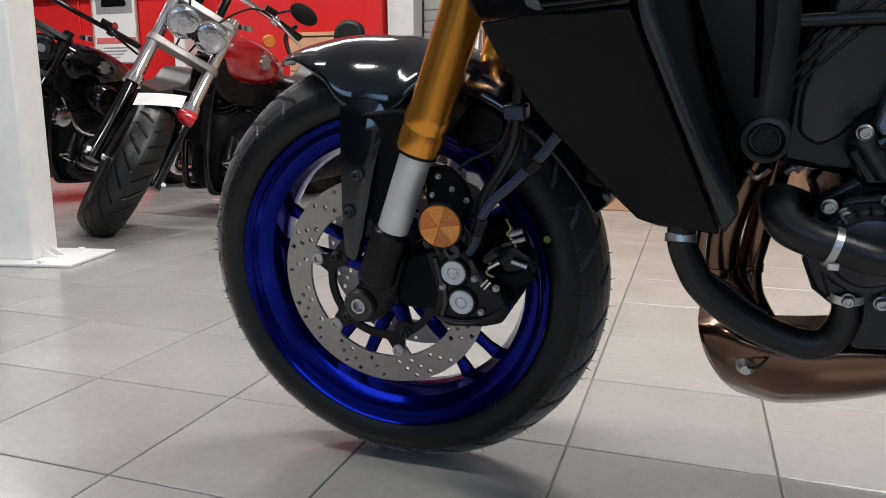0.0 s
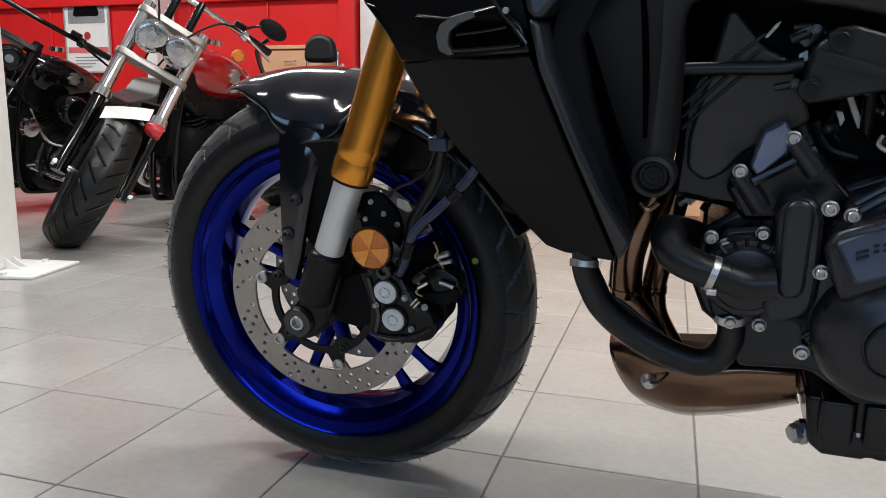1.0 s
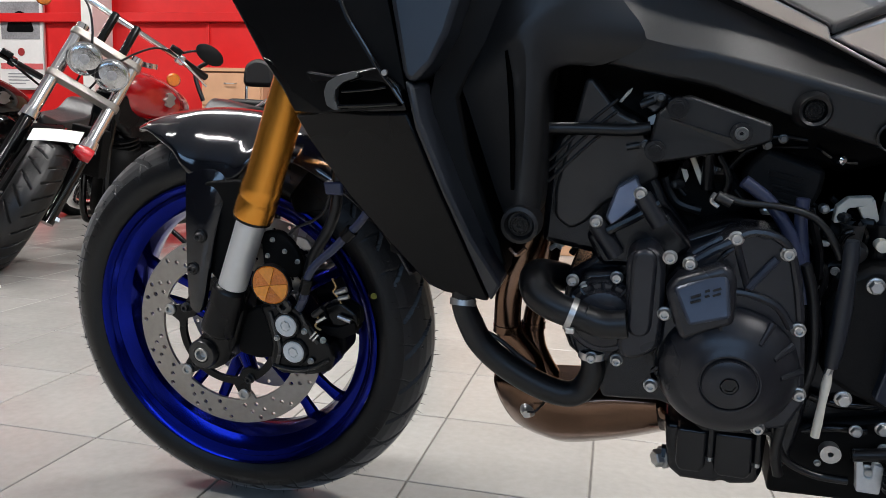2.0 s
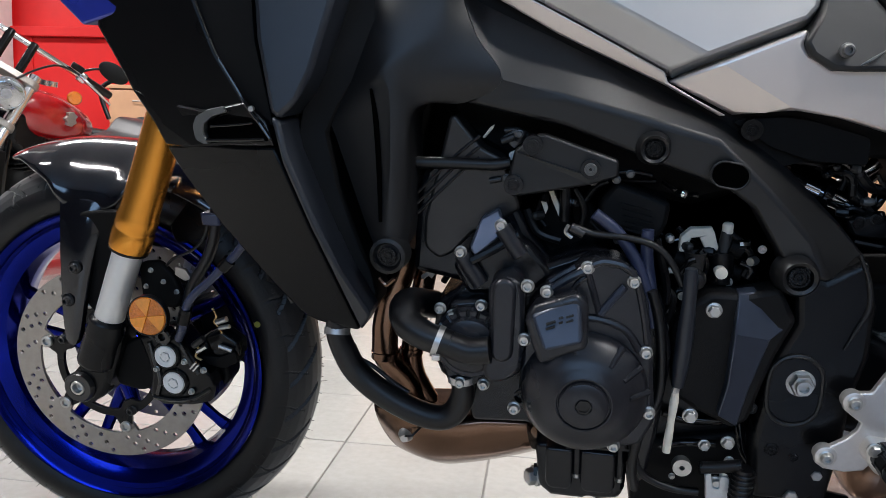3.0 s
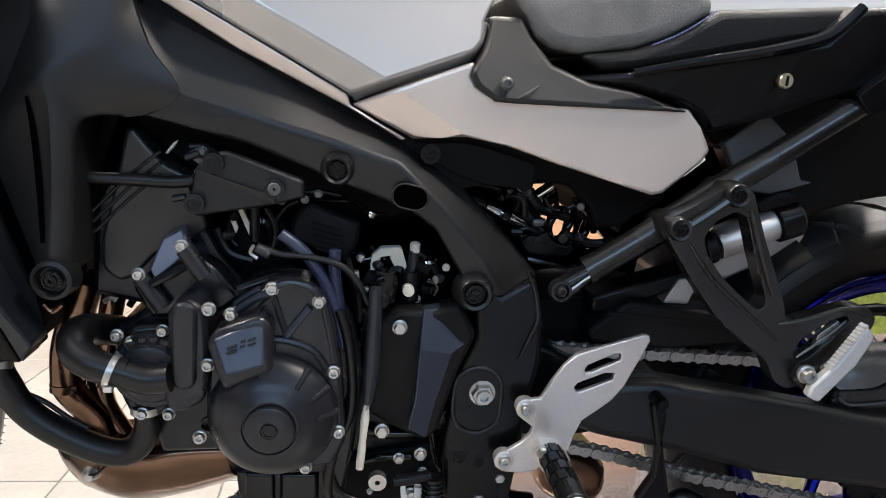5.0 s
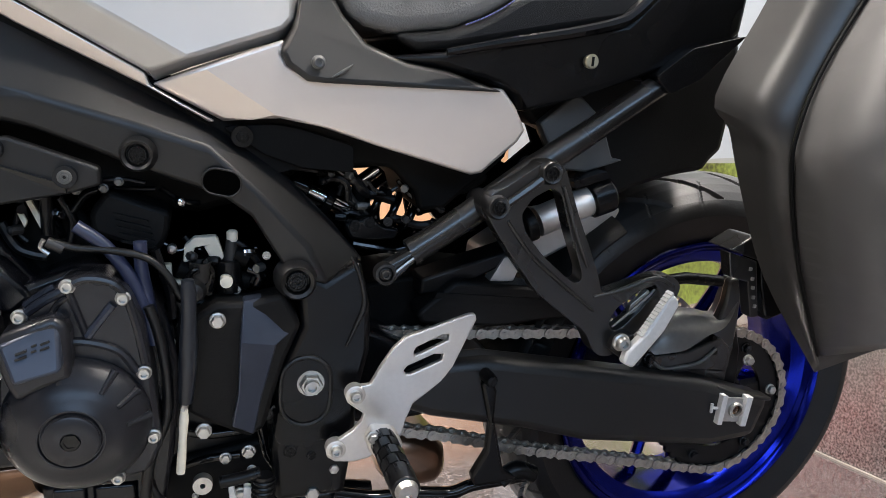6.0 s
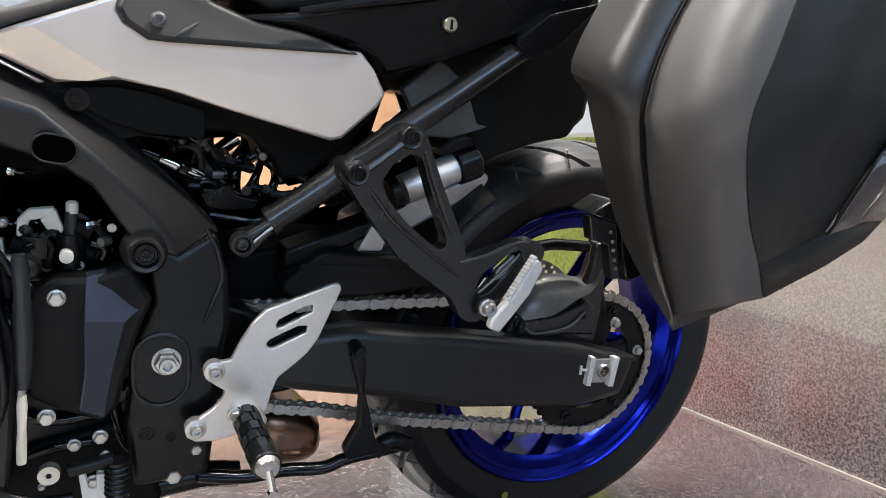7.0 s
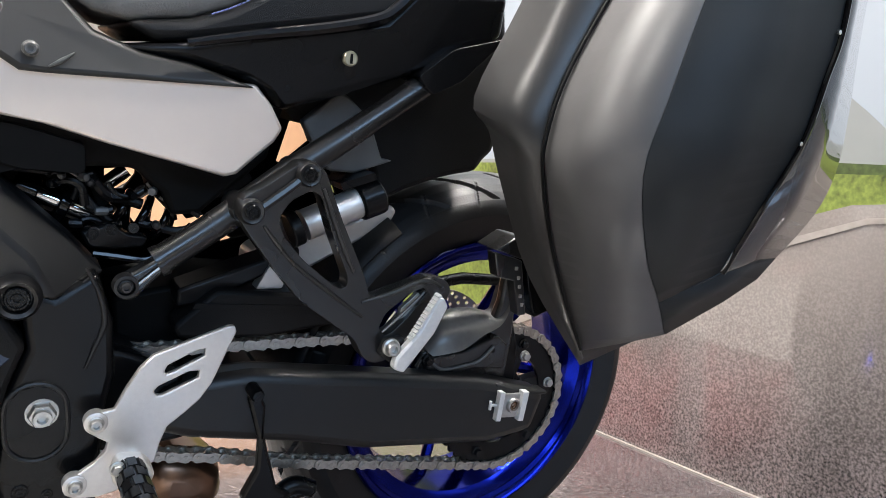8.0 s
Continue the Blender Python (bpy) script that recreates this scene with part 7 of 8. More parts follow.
part("chamber_mid", box(0.62, 1.02, -0.02, 0.10, 0.225, 0.30), M_BRONZE, bike, bevel=0.02)
b = [(0.473, -0.118, 0.278)][0]
part("sensor_boss", lathe([(0.010, 0.01), (0.010, -0.003), (0.007, -0.006), (0.005, -0.014), (0, -0.014)], 16, at(*b)), M_STEEL, bike)
part("sensor_wire", tube([(0.475, -0.134, 0.283), (0.484, -0.136, 0.286), (0.491, -0.13, 0.292), (0.496, -0.12, 0.294)], 0.0014, 8), M_HOSE, bike)
part("exhaust_clip", tube([(0.488, -0.12, 0.517), (0.496, -0.12, 0.507), (0.507, -0.12, 0.493)], [0.003, 0.0055, 0.0045], 10), M_STEEL, bike)
part("exhaust_clip", tube([(0.493, -0.12, 0.489), (0.5, -0.12, 0.494), (0.506, -0.12, 0.491)], 0.0028, 8), M_STEEL, bike)
part("exhaust_clip", tube([(0.51, -0.11, 0.524), (0.527, -0.11, 0.504), (0.517, -0.11, 0.482)], 0.004, 8), M_DARK, bike)

# ---- pannier ----
pan = part("pannier_shell", bmesh.new(), M_PANSHELL, bike, "dark grey pannier inner shell")


def eased(pts):
    return [tuple(p) for p in curve_points(pts, 4)]


I = eased([(1.393, -0.245, 0.926), (1.372, -0.245, 0.860), (1.326, -0.245, 0.757), (1.350, -0.245, 0.722), (1.373, -0.245, 0.668), (1.431, -0.245, 0.555), (1.535, -0.245, 0.430)])
seam = [(1.47, -0.336, 0.966), (1.382, -0.336, 0.805), (1.358, -0.337, 0.727), (1.364, -0.334, 0.682), (1.397, -0.32, 0.612), (1.446, -0.298, 0.542), (1.51, -0.268, 0.464)]
S = eased([(x - 0.002, y + 0.003, z) for x, y, z in seam])
S2 = eased([(x + 0.002, y - 0.003, z) for x, y, z in seam])
corner = [(1.424, -0.47, 0.933), (1.391, -0.474, 0.84), (1.372, -0.475, 0.773), (1.364, -0.468, 0.708), (1.416, -0.438, 0.627), (1.483, -0.402, 0.568), (1.535, -0.372, 0.518)]
E_ = eased(corner)
rim_line = [(1.578, -0.476, 0.949), (1.577, -0.48, 0.857), (1.567, -0.48, 0.809), (1.558, -0.475, 0.746), (1.541, -0.458, 0.679), (1.543, -0.425, 0.604)]
G = eased(rim_line)
low = [(1.593, -0.395, 0.56), (1.618, -0.415, 0.592), (1.636, -0.42, 0.617)]
R_ = eased([(1.702, -0.42, 0.98), (1.705, -0.42, 0.869), (1.714, -0.42, 0.784), (1.714, -0.42, 0.719), (1.691, -0.42, 0.668)] + [low[2]])

def strip(a, b, o=0):
    n = len(a)
    return a + b, [(i, i + 1, n + i + 1, n + i) for i in range(n - 1)]


def sheet(name, verts, faces, material, parent, label="", thick=0.004, smooth=50):
    bm = bmesh.new()
    vs = [bm.verts.new(v) for v in verts]
    for f in faces:
        bm.faces.new([vs[i] for i in f])
    ob = part(name, bm, material, parent, label, smooth=smooth)
    mod = ob.modifiers.new("thick", "SOLIDIFY")
    mod.thickness, mod.offset = thick, 0
    return ob


mesh = pan.data
bm = bmesh.new()
fold = [tuple(V(a).lerp(V(b), 0.40) + V((0.0, -0.005, 0.0))) for k, (a, b) in enumerate(zip(I, S))]
v, f = I + fold + S, [(i, i + 1, 26 + i, 25 + i) for j in (0, 25) for i in range(j, j + 24)]
vs = [bm.verts.new(q) for q in v]
for q in f:
    bm.faces.new([vs[i] for i in q])
back_i = [bm.verts.new((x + 0.46 - 0.25 * k / 24, y, z + 0.06 * k / 24)) for k, (x, y, z) in enumerate(I)]
for i in range(24):
    bm.faces.new((vs[i], vs[i + 1], back_i[i + 1], back_i[i]))
bm.to_mesh(mesh)
bm.free()
for q in mesh.polygons:
    q.use_smooth = True
mesh.set_sharp_from_angle(angle=radians(32))
mod = pan.modifiers.new("thick", "SOLIDIFY")
mod.thickness = 0.004
part("pannier_seal", tube([tuple(V(q) + V((-0.003, -0.0035, 0))) for q in seam], 0.0019, 8, n=8), M_DARK, pan)
M2 = [tuple(V(a).lerp(V(b), 0.5) + V((-0.004, -0.002, 0.0))) for a, b in zip(S2, E_)]
lid = sheet("pannier_lid", S2 + M2 + E_, [(i, i + 1, 26 + i, 25 + i) for i in range(24)] + [(25 + i, 26 + i, 51 + i, 50 + i) for i in range(24)], M_PANLID, bike, "satin grey pannier lid edge", smooth=70)
sheet("lid_panel", *strip(E_[:21], G), M_PANSIDE, lid, "dark satin pannier side", smooth=60)
sheet("lid_skirt", [E_[20], E_[24], low[0], G[20], low[1], low[2]], [(0, 1, 2, 3), (3, 2, 4, 5)], M_PANSIDE, lid, smooth=60)

sheet("gloss_panel", *strip(G, R_), M_PANGLOSS, lid, "gloss black pannier rear panel", smooth=70)
part("trim_bead", tube([tuple(V(q) + V((0, -0.003, 0))) for q in rim_line], 0.0032, 8, n=8), M_GLOSS, lid)
part("lid_crease", tube([tuple(V(E_[20]) + V((0.004, -0.002, 0.004))), tuple(V(G[20]) + V((0, -0.002, 0)))], 0.0022, 6, straight=True), M_PANSIDE, lid)
# Tiny chrome pieces set in as the trim bead's glints.
for q in [(1.57, -0.484, 0.852), (1.552, -0.48, 0.746)]:
    part("trim_glint", lathe([(0.0022, 0.001), (0.0022, -0.0015), (0, -0.002)], 10, at(*q)), M_CHROME, lid)
part("trim_glint", tube([(1.536, -0.44, 0.63), (1.53, -0.44, 0.618), (1.524, -0.44, 0.61)], [0.0008, 0.0016, 0.0008], 8), M_CHROME, lid)
# tail of the pannier, closing it behind
bk = [(x + 0.10, -0.26, z) for x, y, z in R_]
sheet("lid_tail", *strip(R_, bk), M_PANSIDE, lid, smooth=60)
mount = part("pannier_mount", plate(rounded([(1.437, 0.576), (1.459, 0.593), (1.497, 0.52), (1.494, 0.505), (1.462, 0.494), (1.446, 0.536)], 0.003), -0.228, -0.195), M_BLACK, bike, "black pannier mount", bevel=0.003)
part("mount_rim", plate([(1.385, 0.582), (1.426, 0.571), (1.442, 0.502), (1.431, 0.501), (1.418, 0.546), (1.393, 0.552)], -0.236, -0.218), M_SATIN, mount, bevel=0.0015)
part("mount_cap", plate([(1.387, 0.584), (1.416, 0.601), (1.44, 0.596), (1.428, 0.572)], -0.236, -0.19), M_SATIN, mount, bevel=0.002)
for q in [(1.418, 0.562), (1.423, 0.55), (1.426, 0.539), (1.429, 0.527), (1.433, 0.516)]:
    part("mount_notch", box(q[0] - 0.0016, q[0] + 0.0016, -0.2385, -0.235, q[1] - 0.002, q[1] + 0.002), M_STEEL, mount)

# ---- the showroom ----
TS = 0.31
X0, X1, Y0, Y1, H = -6.2, 5.2, -5.6, 5.6, 3.05


def tile_material():
    m = mat("grey_floor_tile", (0.33, 0.32, 0.30), 0.21, scale=60, var=0.1, bump=0.05, bscale=120, rvar=0.06, place=True)
    nt = m.node_tree
    n, l = nt.nodes, nt.links
    mul = next(x for x in n if x.type == "VECT_MATH")
    info = n.new("ShaderNodeObjectInfo")
    rng = n.new("ShaderNodeMapRange")
    rng.inputs["To Min"].default_value, rng.inputs["To Max"].default_value = 0.93, 1.06
    l.new(info.outputs["Random"], rng.inputs["Value"])
    two = n.new("ShaderNodeVectorMath")
    two.operation = "SCALE"
    l.new(mul.outputs["Vector"], two.inputs[0])
    l.new(rng.outputs["Result"], two.inputs["Scale"])
    l.new(two.outputs["Vector"], principled(m).inputs["Base Color"])
    return m


M_TILE = tile_material()
M_GROUT = mat("grey_grout", (0.16, 0.15, 0.14), 0.85, scale=80, var=0.3)

floor = part("floor", box(X0, X1, Y0, Y1, -0.12, -0.004), M_GROUT)
tagged(floor, "pale grey ceramic tiled showroom floor", "floor", kind="structure")
# Unseen ceiling; its blue tint is chosen for reflections on the bike.
ceiling = part("ceiling", box(X0, X1, Y0, Y1, H, H + 0.1), M_CEIL)
tagged(ceiling, "plain pale blue-grey showroom ceiling", "ceiling", kind="structure")
wall_north = part("wall_north", box(X0, X1, Y1, Y1 + 0.15, 0, H), M_WALL)
tagged(wall_north, "off-white plastered showroom wall", "wall", kind="structure")
# Unseen; kept dark so that black parts reflect little.
wall_west = part("wall_west", box(X0 - 0.15, X0, Y0, Y1, 0, H), M_DIM)
tagged(wall_west, "dark grey painted side wall", "wall", kind="structure")
# Unseen; off-white to add sheen to the pannier.
wall_east = part("wall_east", box(X1, X1 + 0.15, Y0, Y1, 0, H), M_WALL)
tagged(wall_east, "off-white plastered wall", "wall", kind="structure")
# Unseen and dark, to keep the bike's black surfaces deep.
wall_south = part("wall_south", merge(box(X0, -2.0, Y0 - 0.15, Y0, 0, H), box(-2.0, 0.7, Y0 - 0.15, Y0, 0, 1.6), box(-2.0, 3.2, Y0 - 0.15, Y0, 2.75, H), box(2.0, 3.2, Y0 - 0.15, Y0, 0, 1.6), box(3.2, X1, Y0 - 0.15, Y0, 0, H)), M_DIM)
# Pale section added out of view to lift reflections on the frame spar.
wall_reflector = part("wall_reflector", box(0.7, 2.0, Y0 - 0.15, Y0, 0, 1.6), M_WALL)
tagged(wall_reflector, "unseen off-white wall section added to brighten reflections", "wall", kind="structure")
tagged(wall_south, "unseen dark grey wall with a supposed window opening", "wall", kind="structure")

# ceiling lamps
lamp = None
for tx, ty, watts in TUBES:
    m = pose(tx, ty, 2.97)
    if lamp is None:
        lamp = thing("ceiling_lamp", "white batten lamp with a lit fluorescent tube", "lamp", m, "ceiling lamps")
        part("lamp_body", box(-0.78, 0.78, -0.05, 0.05, 0.02, 0.08), M_POST, lamp, bevel=0.006)
        part("tube", rod((-0.75, 0, 0), (0.75, 0, 0), 0.016), M_TUBE, lamp, "lit fluorescent tube")
    else:
        copy_thing(lamp, m)

# photo backdrop of a country road: a wall panel and the mat it runs into
WX = 2.585
def asphalt(name, grain, tone, contrast, gloss=0.42, patch=3.0):
    m = bpy.data.materials.new(name)
    m.use_nodes = True
    n, l = m.node_tree.nodes, m.node_tree.links
    b = n["Principled BSDF"]
    b.inputs["Roughness"].default_value = gloss
    b.inputs["Specular IOR Level"].default_value = 0.7
    b.inputs["Coat Weight"].default_value, b.inputs["Coat Roughness"].default_value, b.inputs["Coat IOR"].default_value = 1.0, gloss, 1.8
    co = n.new("ShaderNodeTexCoord")
    vor = n.new("ShaderNodeTexNoise")
    vor.inputs["Scale"].default_value, vor.inputs["Detail"].default_value, vor.inputs["Roughness"].default_value = grain, 3, 0.6
    no = n.new("ShaderNodeTexNoise")
    no.inputs["Scale"].default_value, no.inputs["Detail"].default_value = patch, 7
    l.new(co.outputs["Object"], vor.inputs["Vector"])
    l.new(co.outputs["Object"], no.inputs["Vector"])
    sep = n.new("ShaderNodeSeparateColor")
    l.new(vor.outputs["Color"], sep.inputs[0])
    ramp = n.new("ShaderNodeValToRGB")
    e = ramp.color_ramp.elements
    e[0].position, e[0].color = 0.36, (*[c * (1 - 0.8 * contrast) for c in tone], 1)
    e[1].position, e[1].color = 0.64, (*[min(0.9, c * (1 + 1.1 * contrast)) for c in tone], 1)
    q = e.new(0.5)
    q.color = (*tone, 1)
    l.new(sep.outputs[0], ramp.inputs["Fac"])
    mixer = n.new("ShaderNodeVectorMath")
    mixer.operation = "SCALE"
    rng = n.new("ShaderNodeMapRange")
    rng.inputs["From Min"].default_value, rng.inputs["From Max"].default_value = 0.3, 0.7
    rng.inputs["To Min"].default_value, rng.inputs["To Max"].default_value = 0.72, 1.28
    l.new(no.outputs["Fac"], rng.inputs["Value"])
    l.new(ramp.outputs["Color"], mixer.inputs[0])
    l.new(rng.outputs["Result"], mixer.inputs["Scale"])
    # near road speckled and purplish, far road pale and smooth
    hgt = n.new("ShaderNodeSeparateXYZ")
    l.new(co.outputs["Object"], hgt.inputs[0])
    far = n.new("ShaderNodeMapRange")
    far.inputs["From Min"].default_value, far.inputs["From Max"].default_value = 0.10, 0.50
    l.new(hgt.outputs["Z"], far.inputs["Value"])
    tint = n.new("ShaderNodeMix")
    tint.data_type = "RGBA"
    tint.inputs[7].default_value = (tone[0] * 1.9, tone[1] * 1.95, tone[2] * 1.95, 1)
    fade = n.new("ShaderNodeMath")
    fade.operation = "MULTIPLY"
    fade.inputs[1].default_value = 0.8
    l.new(far.outputs["Result"], fade.inputs[0])
    l.new(fade.outputs[0], tint.inputs[0])
    mauve = n.new("ShaderNodeMix")
    mauve.data_type, mauve.blend_type = "RGBA", "MULTIPLY"
    mauve.inputs[7].default_value = (0.93, 0.88, 1.02, 1)
    l.new(sep.outputs[1], mauve.inputs[0])
    l.new(mixer.outputs["Vector"], mauve.inputs[6])
    l.new(mauve.outputs[2], tint.inputs[6])
    l.new(tint.outputs[2], b.inputs["Base Color"])
    # the sheet is not quite flat
    wave = n.new("ShaderNodeTexNoise")
    wave.inputs["Scale"].default_value, wave.inputs["Detail"].default_value = 5.0, 1.5
    l.new(co.outputs["Object"], wave.inputs["Vector"])
    bp = n.new("ShaderNodeBump")
    bp.inputs["Strength"].default_value, bp.inputs["Distance"].default_value = 0.12, 0.01
    l.new(wave.outputs["Fac"], bp.inputs["Height"])
    l.new(bp.outputs["Normal"], b.inputs["Normal"])
    return m


M_ASPHALT = asphalt("printed_asphalt", 190, (0.150, 0.132, 0.122), 0.85, 0.06)
M_MAT = asphalt("printed_mat", 170, (0.092, 0.080, 0.076), 0.85, 0.10, 4.0)
M_GRASS = mat("printed_grass", (0.125, 0.165, 0.030), 0.5, scale=75, var=0.95)
M_BUSH = mat("printed_bush", (0.045, 0.070, 0.016), 0.5, scale=70, var=0.9)
M_HILL = mat("printed_hill", (0.20, 0.215, 0.215), 0.5, scale=8, var=0.1)
M_SKY = mat("printed_sky", (0.28, 0.32, 0.365), 0.5, scale=3, var=0.06)
M_PLINE = mat("printed_line", (0.27, 0.245, 0.225), 0.5, scale=60, var=0.2)

back = thing("photo_backdrop", "large printed backdrop of a country road under a pale sky", "backdrop")


def print_sheet(name, yz, x, material):
    bm = bmesh.new()
    bm.faces.new([bm.verts.new((x, y, z)) for y, z in yz])
    r = bmesh.ops.extrude_face_region(bm, geom=list(bm.faces))
    for v in r["geom"]:
        if isinstance(v, bmesh.types.BMVert):
            v.co.x = x + 0.002
    return part(name, bm, material, back)


part("backdrop_board", box(WX + 0.012, WX + 0.05, -3.2, 1.95, 0.0, 2.5), M_WALL, back)
print_sheet("sky", [(-3.2, 0.55), (1.95, 0.55), (1.95, 2.5), (-3.2, 2.5)], WX + 0.008, M_SKY)
hill = [(-3.2, 0.58), (-3.2, 0.70), (-1.6, 0.74), (-0.9, 0.685), (-0.55, 0.69), (-0.46, 0.775), (-0.36, 0.86), (-0.26, 0.80), (-0.10, 0.69), (0.5, 0.70), (1.2, 0.69), (1.2, 0.58)]
print_sheet("hill", hill[::-1], WX + 0.005, M_HILL)
bush = [(-0.2, 0.5), (-3.2, 0.5)] + [(-3.2 + 0.1 * k, 0.668 + 0.014 * math.sin(k * 2.1) + 0.016 * random.random()) for k in range(31)]
print_sheet("bush", bush[::-1], WX + 0.003, M_BUSH)
grass = [(-3.2, 0.60), (-0.95, 0.64), (-0.45, 0.605), (0.1, 0.44), (0.7, 0.24), (1.3, 0.06), (1.95, 0.0), (1.95, 0.60), (1.2, 0.69), (0.4, 0.685), (-0.3, 0.665), (-0.9, 0.655), (-3.2, 0.64)]
print_sheet("grass", grass[::-1], WX + 0.0005, M_GRASS)
road = [(-3.2, 0.0), (1.5, 0.0), (1.3, 0.062), (0.7, 0.242), (0.1, 0.442), (-0.45, 0.607), (-0.95, 0.642), (-3.2, 0.602)]
print_sheet("road", road, WX - 0.002, M_ASPHALT)
print_sheet("road_line", [(1.12, 0.0), (0.62, 0.215), (0.05, 0.410), (-0.48, 0.585), (-0.95, 0.628), (-0.95, 0.622), (-0.48, 0.574), (0.05, 0.385), (0.62, 0.17), (1.0, 0.0)], WX - 0.0045, M_PLINE)
part("floor_mat", box(1.36, WX - 0.004, -2.4, 1.9, 0.0005, 0.0035), M_MAT, back, "printed asphalt floor sheet")
part("joint_strip", box(WX - 0.012, WX - 0.004, -2.4, 1.9, 0.0035, 0.008), M_PLINE, back)

# white steel post on its foot plate
post = thing("steel_post", "white painted square steel post with a welded foot plate", "post", pose(-1.41, 0.845, 0, 0, 0, 12))
part("shaft", box(-0.07, 0.07, -0.07, 0.07, 0.010, H - 0.001), M_POST, post, bevel=0.008)
part("foot_plate", box(-0.17, 0.24, -0.13, 0.15, 0.0005, 0.012), M_POST, post, bevel=0.003)
for sx, sy in ((-1, -1), (1, -1), (1, 1), (-1, 1)):
    part("gusset", merge(plate([(sx * 0.069, 0.011), (sx * 0.13, 0.011), (sx * 0.069, 0.05)], sy * 0.02 - 0.003, sy * 0.02 + 0.003)), M_POST, post)
    part("anchor_bolt", moved(lathe([(0.012, 0), (0.012, -0.01), (0, -0.012)], 6), pose(sx * 0.13, sy * 0.115, 0.012, -90, 0, 0)), M_POST, post)

# light wood counter
counter = thing("wooden_counter", "light beech laminate counter with panel fronts", "counter", pose(1.05, 2.75, 0))
part("carcass", box(-1.0, 3.60, 0.02, 0.6, 0.0, 1.0), M_WOOD, counter, bevel=0.004)
for k in range(7):
    part("front_panel", box(-0.98 + 0.65 * k, -0.345 + 0.65 * k, -0.001, 0.019, 0.08, 0.98), M_WOOD, counter, bevel=0.003)
part("worktop", box(-1.04, 3.64, -0.03, 0.62, 1.001, 1.035), M_WOOD, counter, bevel=0.004)

# ---- cruisers parked behind ----
def frame_of(origin, rear, right, up):
    return Matrix(((rear[0], right[0], up[0], origin[0]), (rear[1], right[1], up[1], origin[1]), (rear[2], right[2], up[2], origin[2]), (0, 0, 0, 1)))


FRONT = frame_of((-1.470, 1.424, 0.272), V((-0.6135, 0.7660, 0.1919)), V((-0.6080, -0.6137, 0.5038)), V((0.5036, 0.1923, 0.8423)))
lean = radians(11)
BODY = frame_of((-1.555, 1.42, -0.02), V((0.05, 0.9988, 0)), V((-0.9988 * math.cos(lean), 0.05 * math.cos(lean), math.sin(lean))), V((0.9988 * math.sin(lean), -0.05 * math.sin(lean), math.cos(lean))))


def cruiser(base, tank_paint, label, wheel_detail=True):
    bright = M_CHROME if wheel_detail else M_GLOSS
    root = thing("cruiser_motorcycle", label, "motorcycle", Matrix.Translation(base), "cruisers")
    home = Matrix.Translation((-1.50, 1.40, 0)).inverted()

    def f(name, bm, material, label="", bevel=0.0, parent=None, smooth=40):
        return part(name, moved(bm, home @ FRONT), material, parent or root, label, bevel=bevel, smooth=smooth)

    def b(name, bm, material, label="", bevel=0.0, parent=None, smooth=40):
        return part(name, moved(bm, home @ BODY), material, parent or root, label, bevel=bevel, smooth=smooth)

    # front wheel and tyre with curved grooves
    bm = tyre_mesh(0.312, 0.080, 0.222, 520, 26)
    wheel = f("front_wheel", merge(lathe([(0.224, -0.06), (0.20, -0.05), (0.195, 0.05), (0.224, 0.06)], 48, closed=True), lathe([(0.05, -0.06), (0.05, 0.06)], 20)), M_BLACK, "black cruiser front wheel")
    f("tyre", bm, M_RUBBER, "fat black front tyre", parent=wheel, smooth=50)
    for k in range(10):
        a = radians(36 * k)
        f("spoke", rod((0.04 * math.cos(a), 0, 0.04 * math.sin(a)), (0.21 * math.cos(a), 0, 0.21 * math.sin(a)), 0.010, n=8), M_BLACK, parent=wheel)
    f("axle", rod((0, -0.16, 0), (0, 0.16, 0), 0.014), M_CHROME)
    # fork legs: black sliders, chrome tubes, yokes
    for s in (-1, 1):
        y = 0.130 * s
        f("fork_slider", rod((-0.01, y, -0.03), (0.17, y, 0.30), 0.030, 0.028, 18), M_GLOSS, "gloss black fork slider")
        f("fork_collar", rod((0.168, y, 0.297), (0.188, y, 0.334), 0.040, 0.036, 18), M_CHROME)
        f("fork_tube", rod((0.18, y, 0.32), (0.40, y, 0.74), 0.0275, n=18), bright, "straight fork tube")
        f("axle_nut", rod((0, y * 1.1, 0), (0, y * 1.3, 0), 0.017, n=6), M_CHROME)
    for z, x in ((0.50, 0.275), (0.70, 0.378)):
        yoke = merge(plate(slot(-0.130, 0, 0.130, 0, 0.034), -0.016, 0.016))
        f("fork_yoke", moved(yoke, Matrix.Translation((x - 0.004, 0, z)) @ Matrix.Rotation(radians(-90), 4, "Z") @ Matrix.Rotation(radians(62), 4, "X") @ Matrix.Rotation(radians(0), 4, "Y")), M_DISC if wheel_detail else M_BLACK, "polished fork yoke", bevel=0.004)
    # front mudguard and number plate blank
    bm = bmesh.new()
    rows = []
    for i in range(13):
        a = radians(100 - 85 * i / 12)
        rows.append([bm.verts.new(((0.330 - 0.02 * u * u) * math.cos(a), 0.085 * u, (0.330 - 0.03 * u * u) * math.sin(a))) for u in (-1, -0.7, -0.3, 0, 0.3, 0.7, 1)])
    for r0, r1 in zip(rows, rows[1:]):
        for k in range(6):
            bm.faces.new((r0[k], r0[k + 1], r1[k + 1], r1[k]))
    f("front_mudguard", bm, M_BLACK, "black front mudguard", smooth=60)
    if wheel_detail:
        bm = bmesh.new()
        bmesh.ops.create_grid(bm, x_segments=8, y_segments=2, size=0.5)
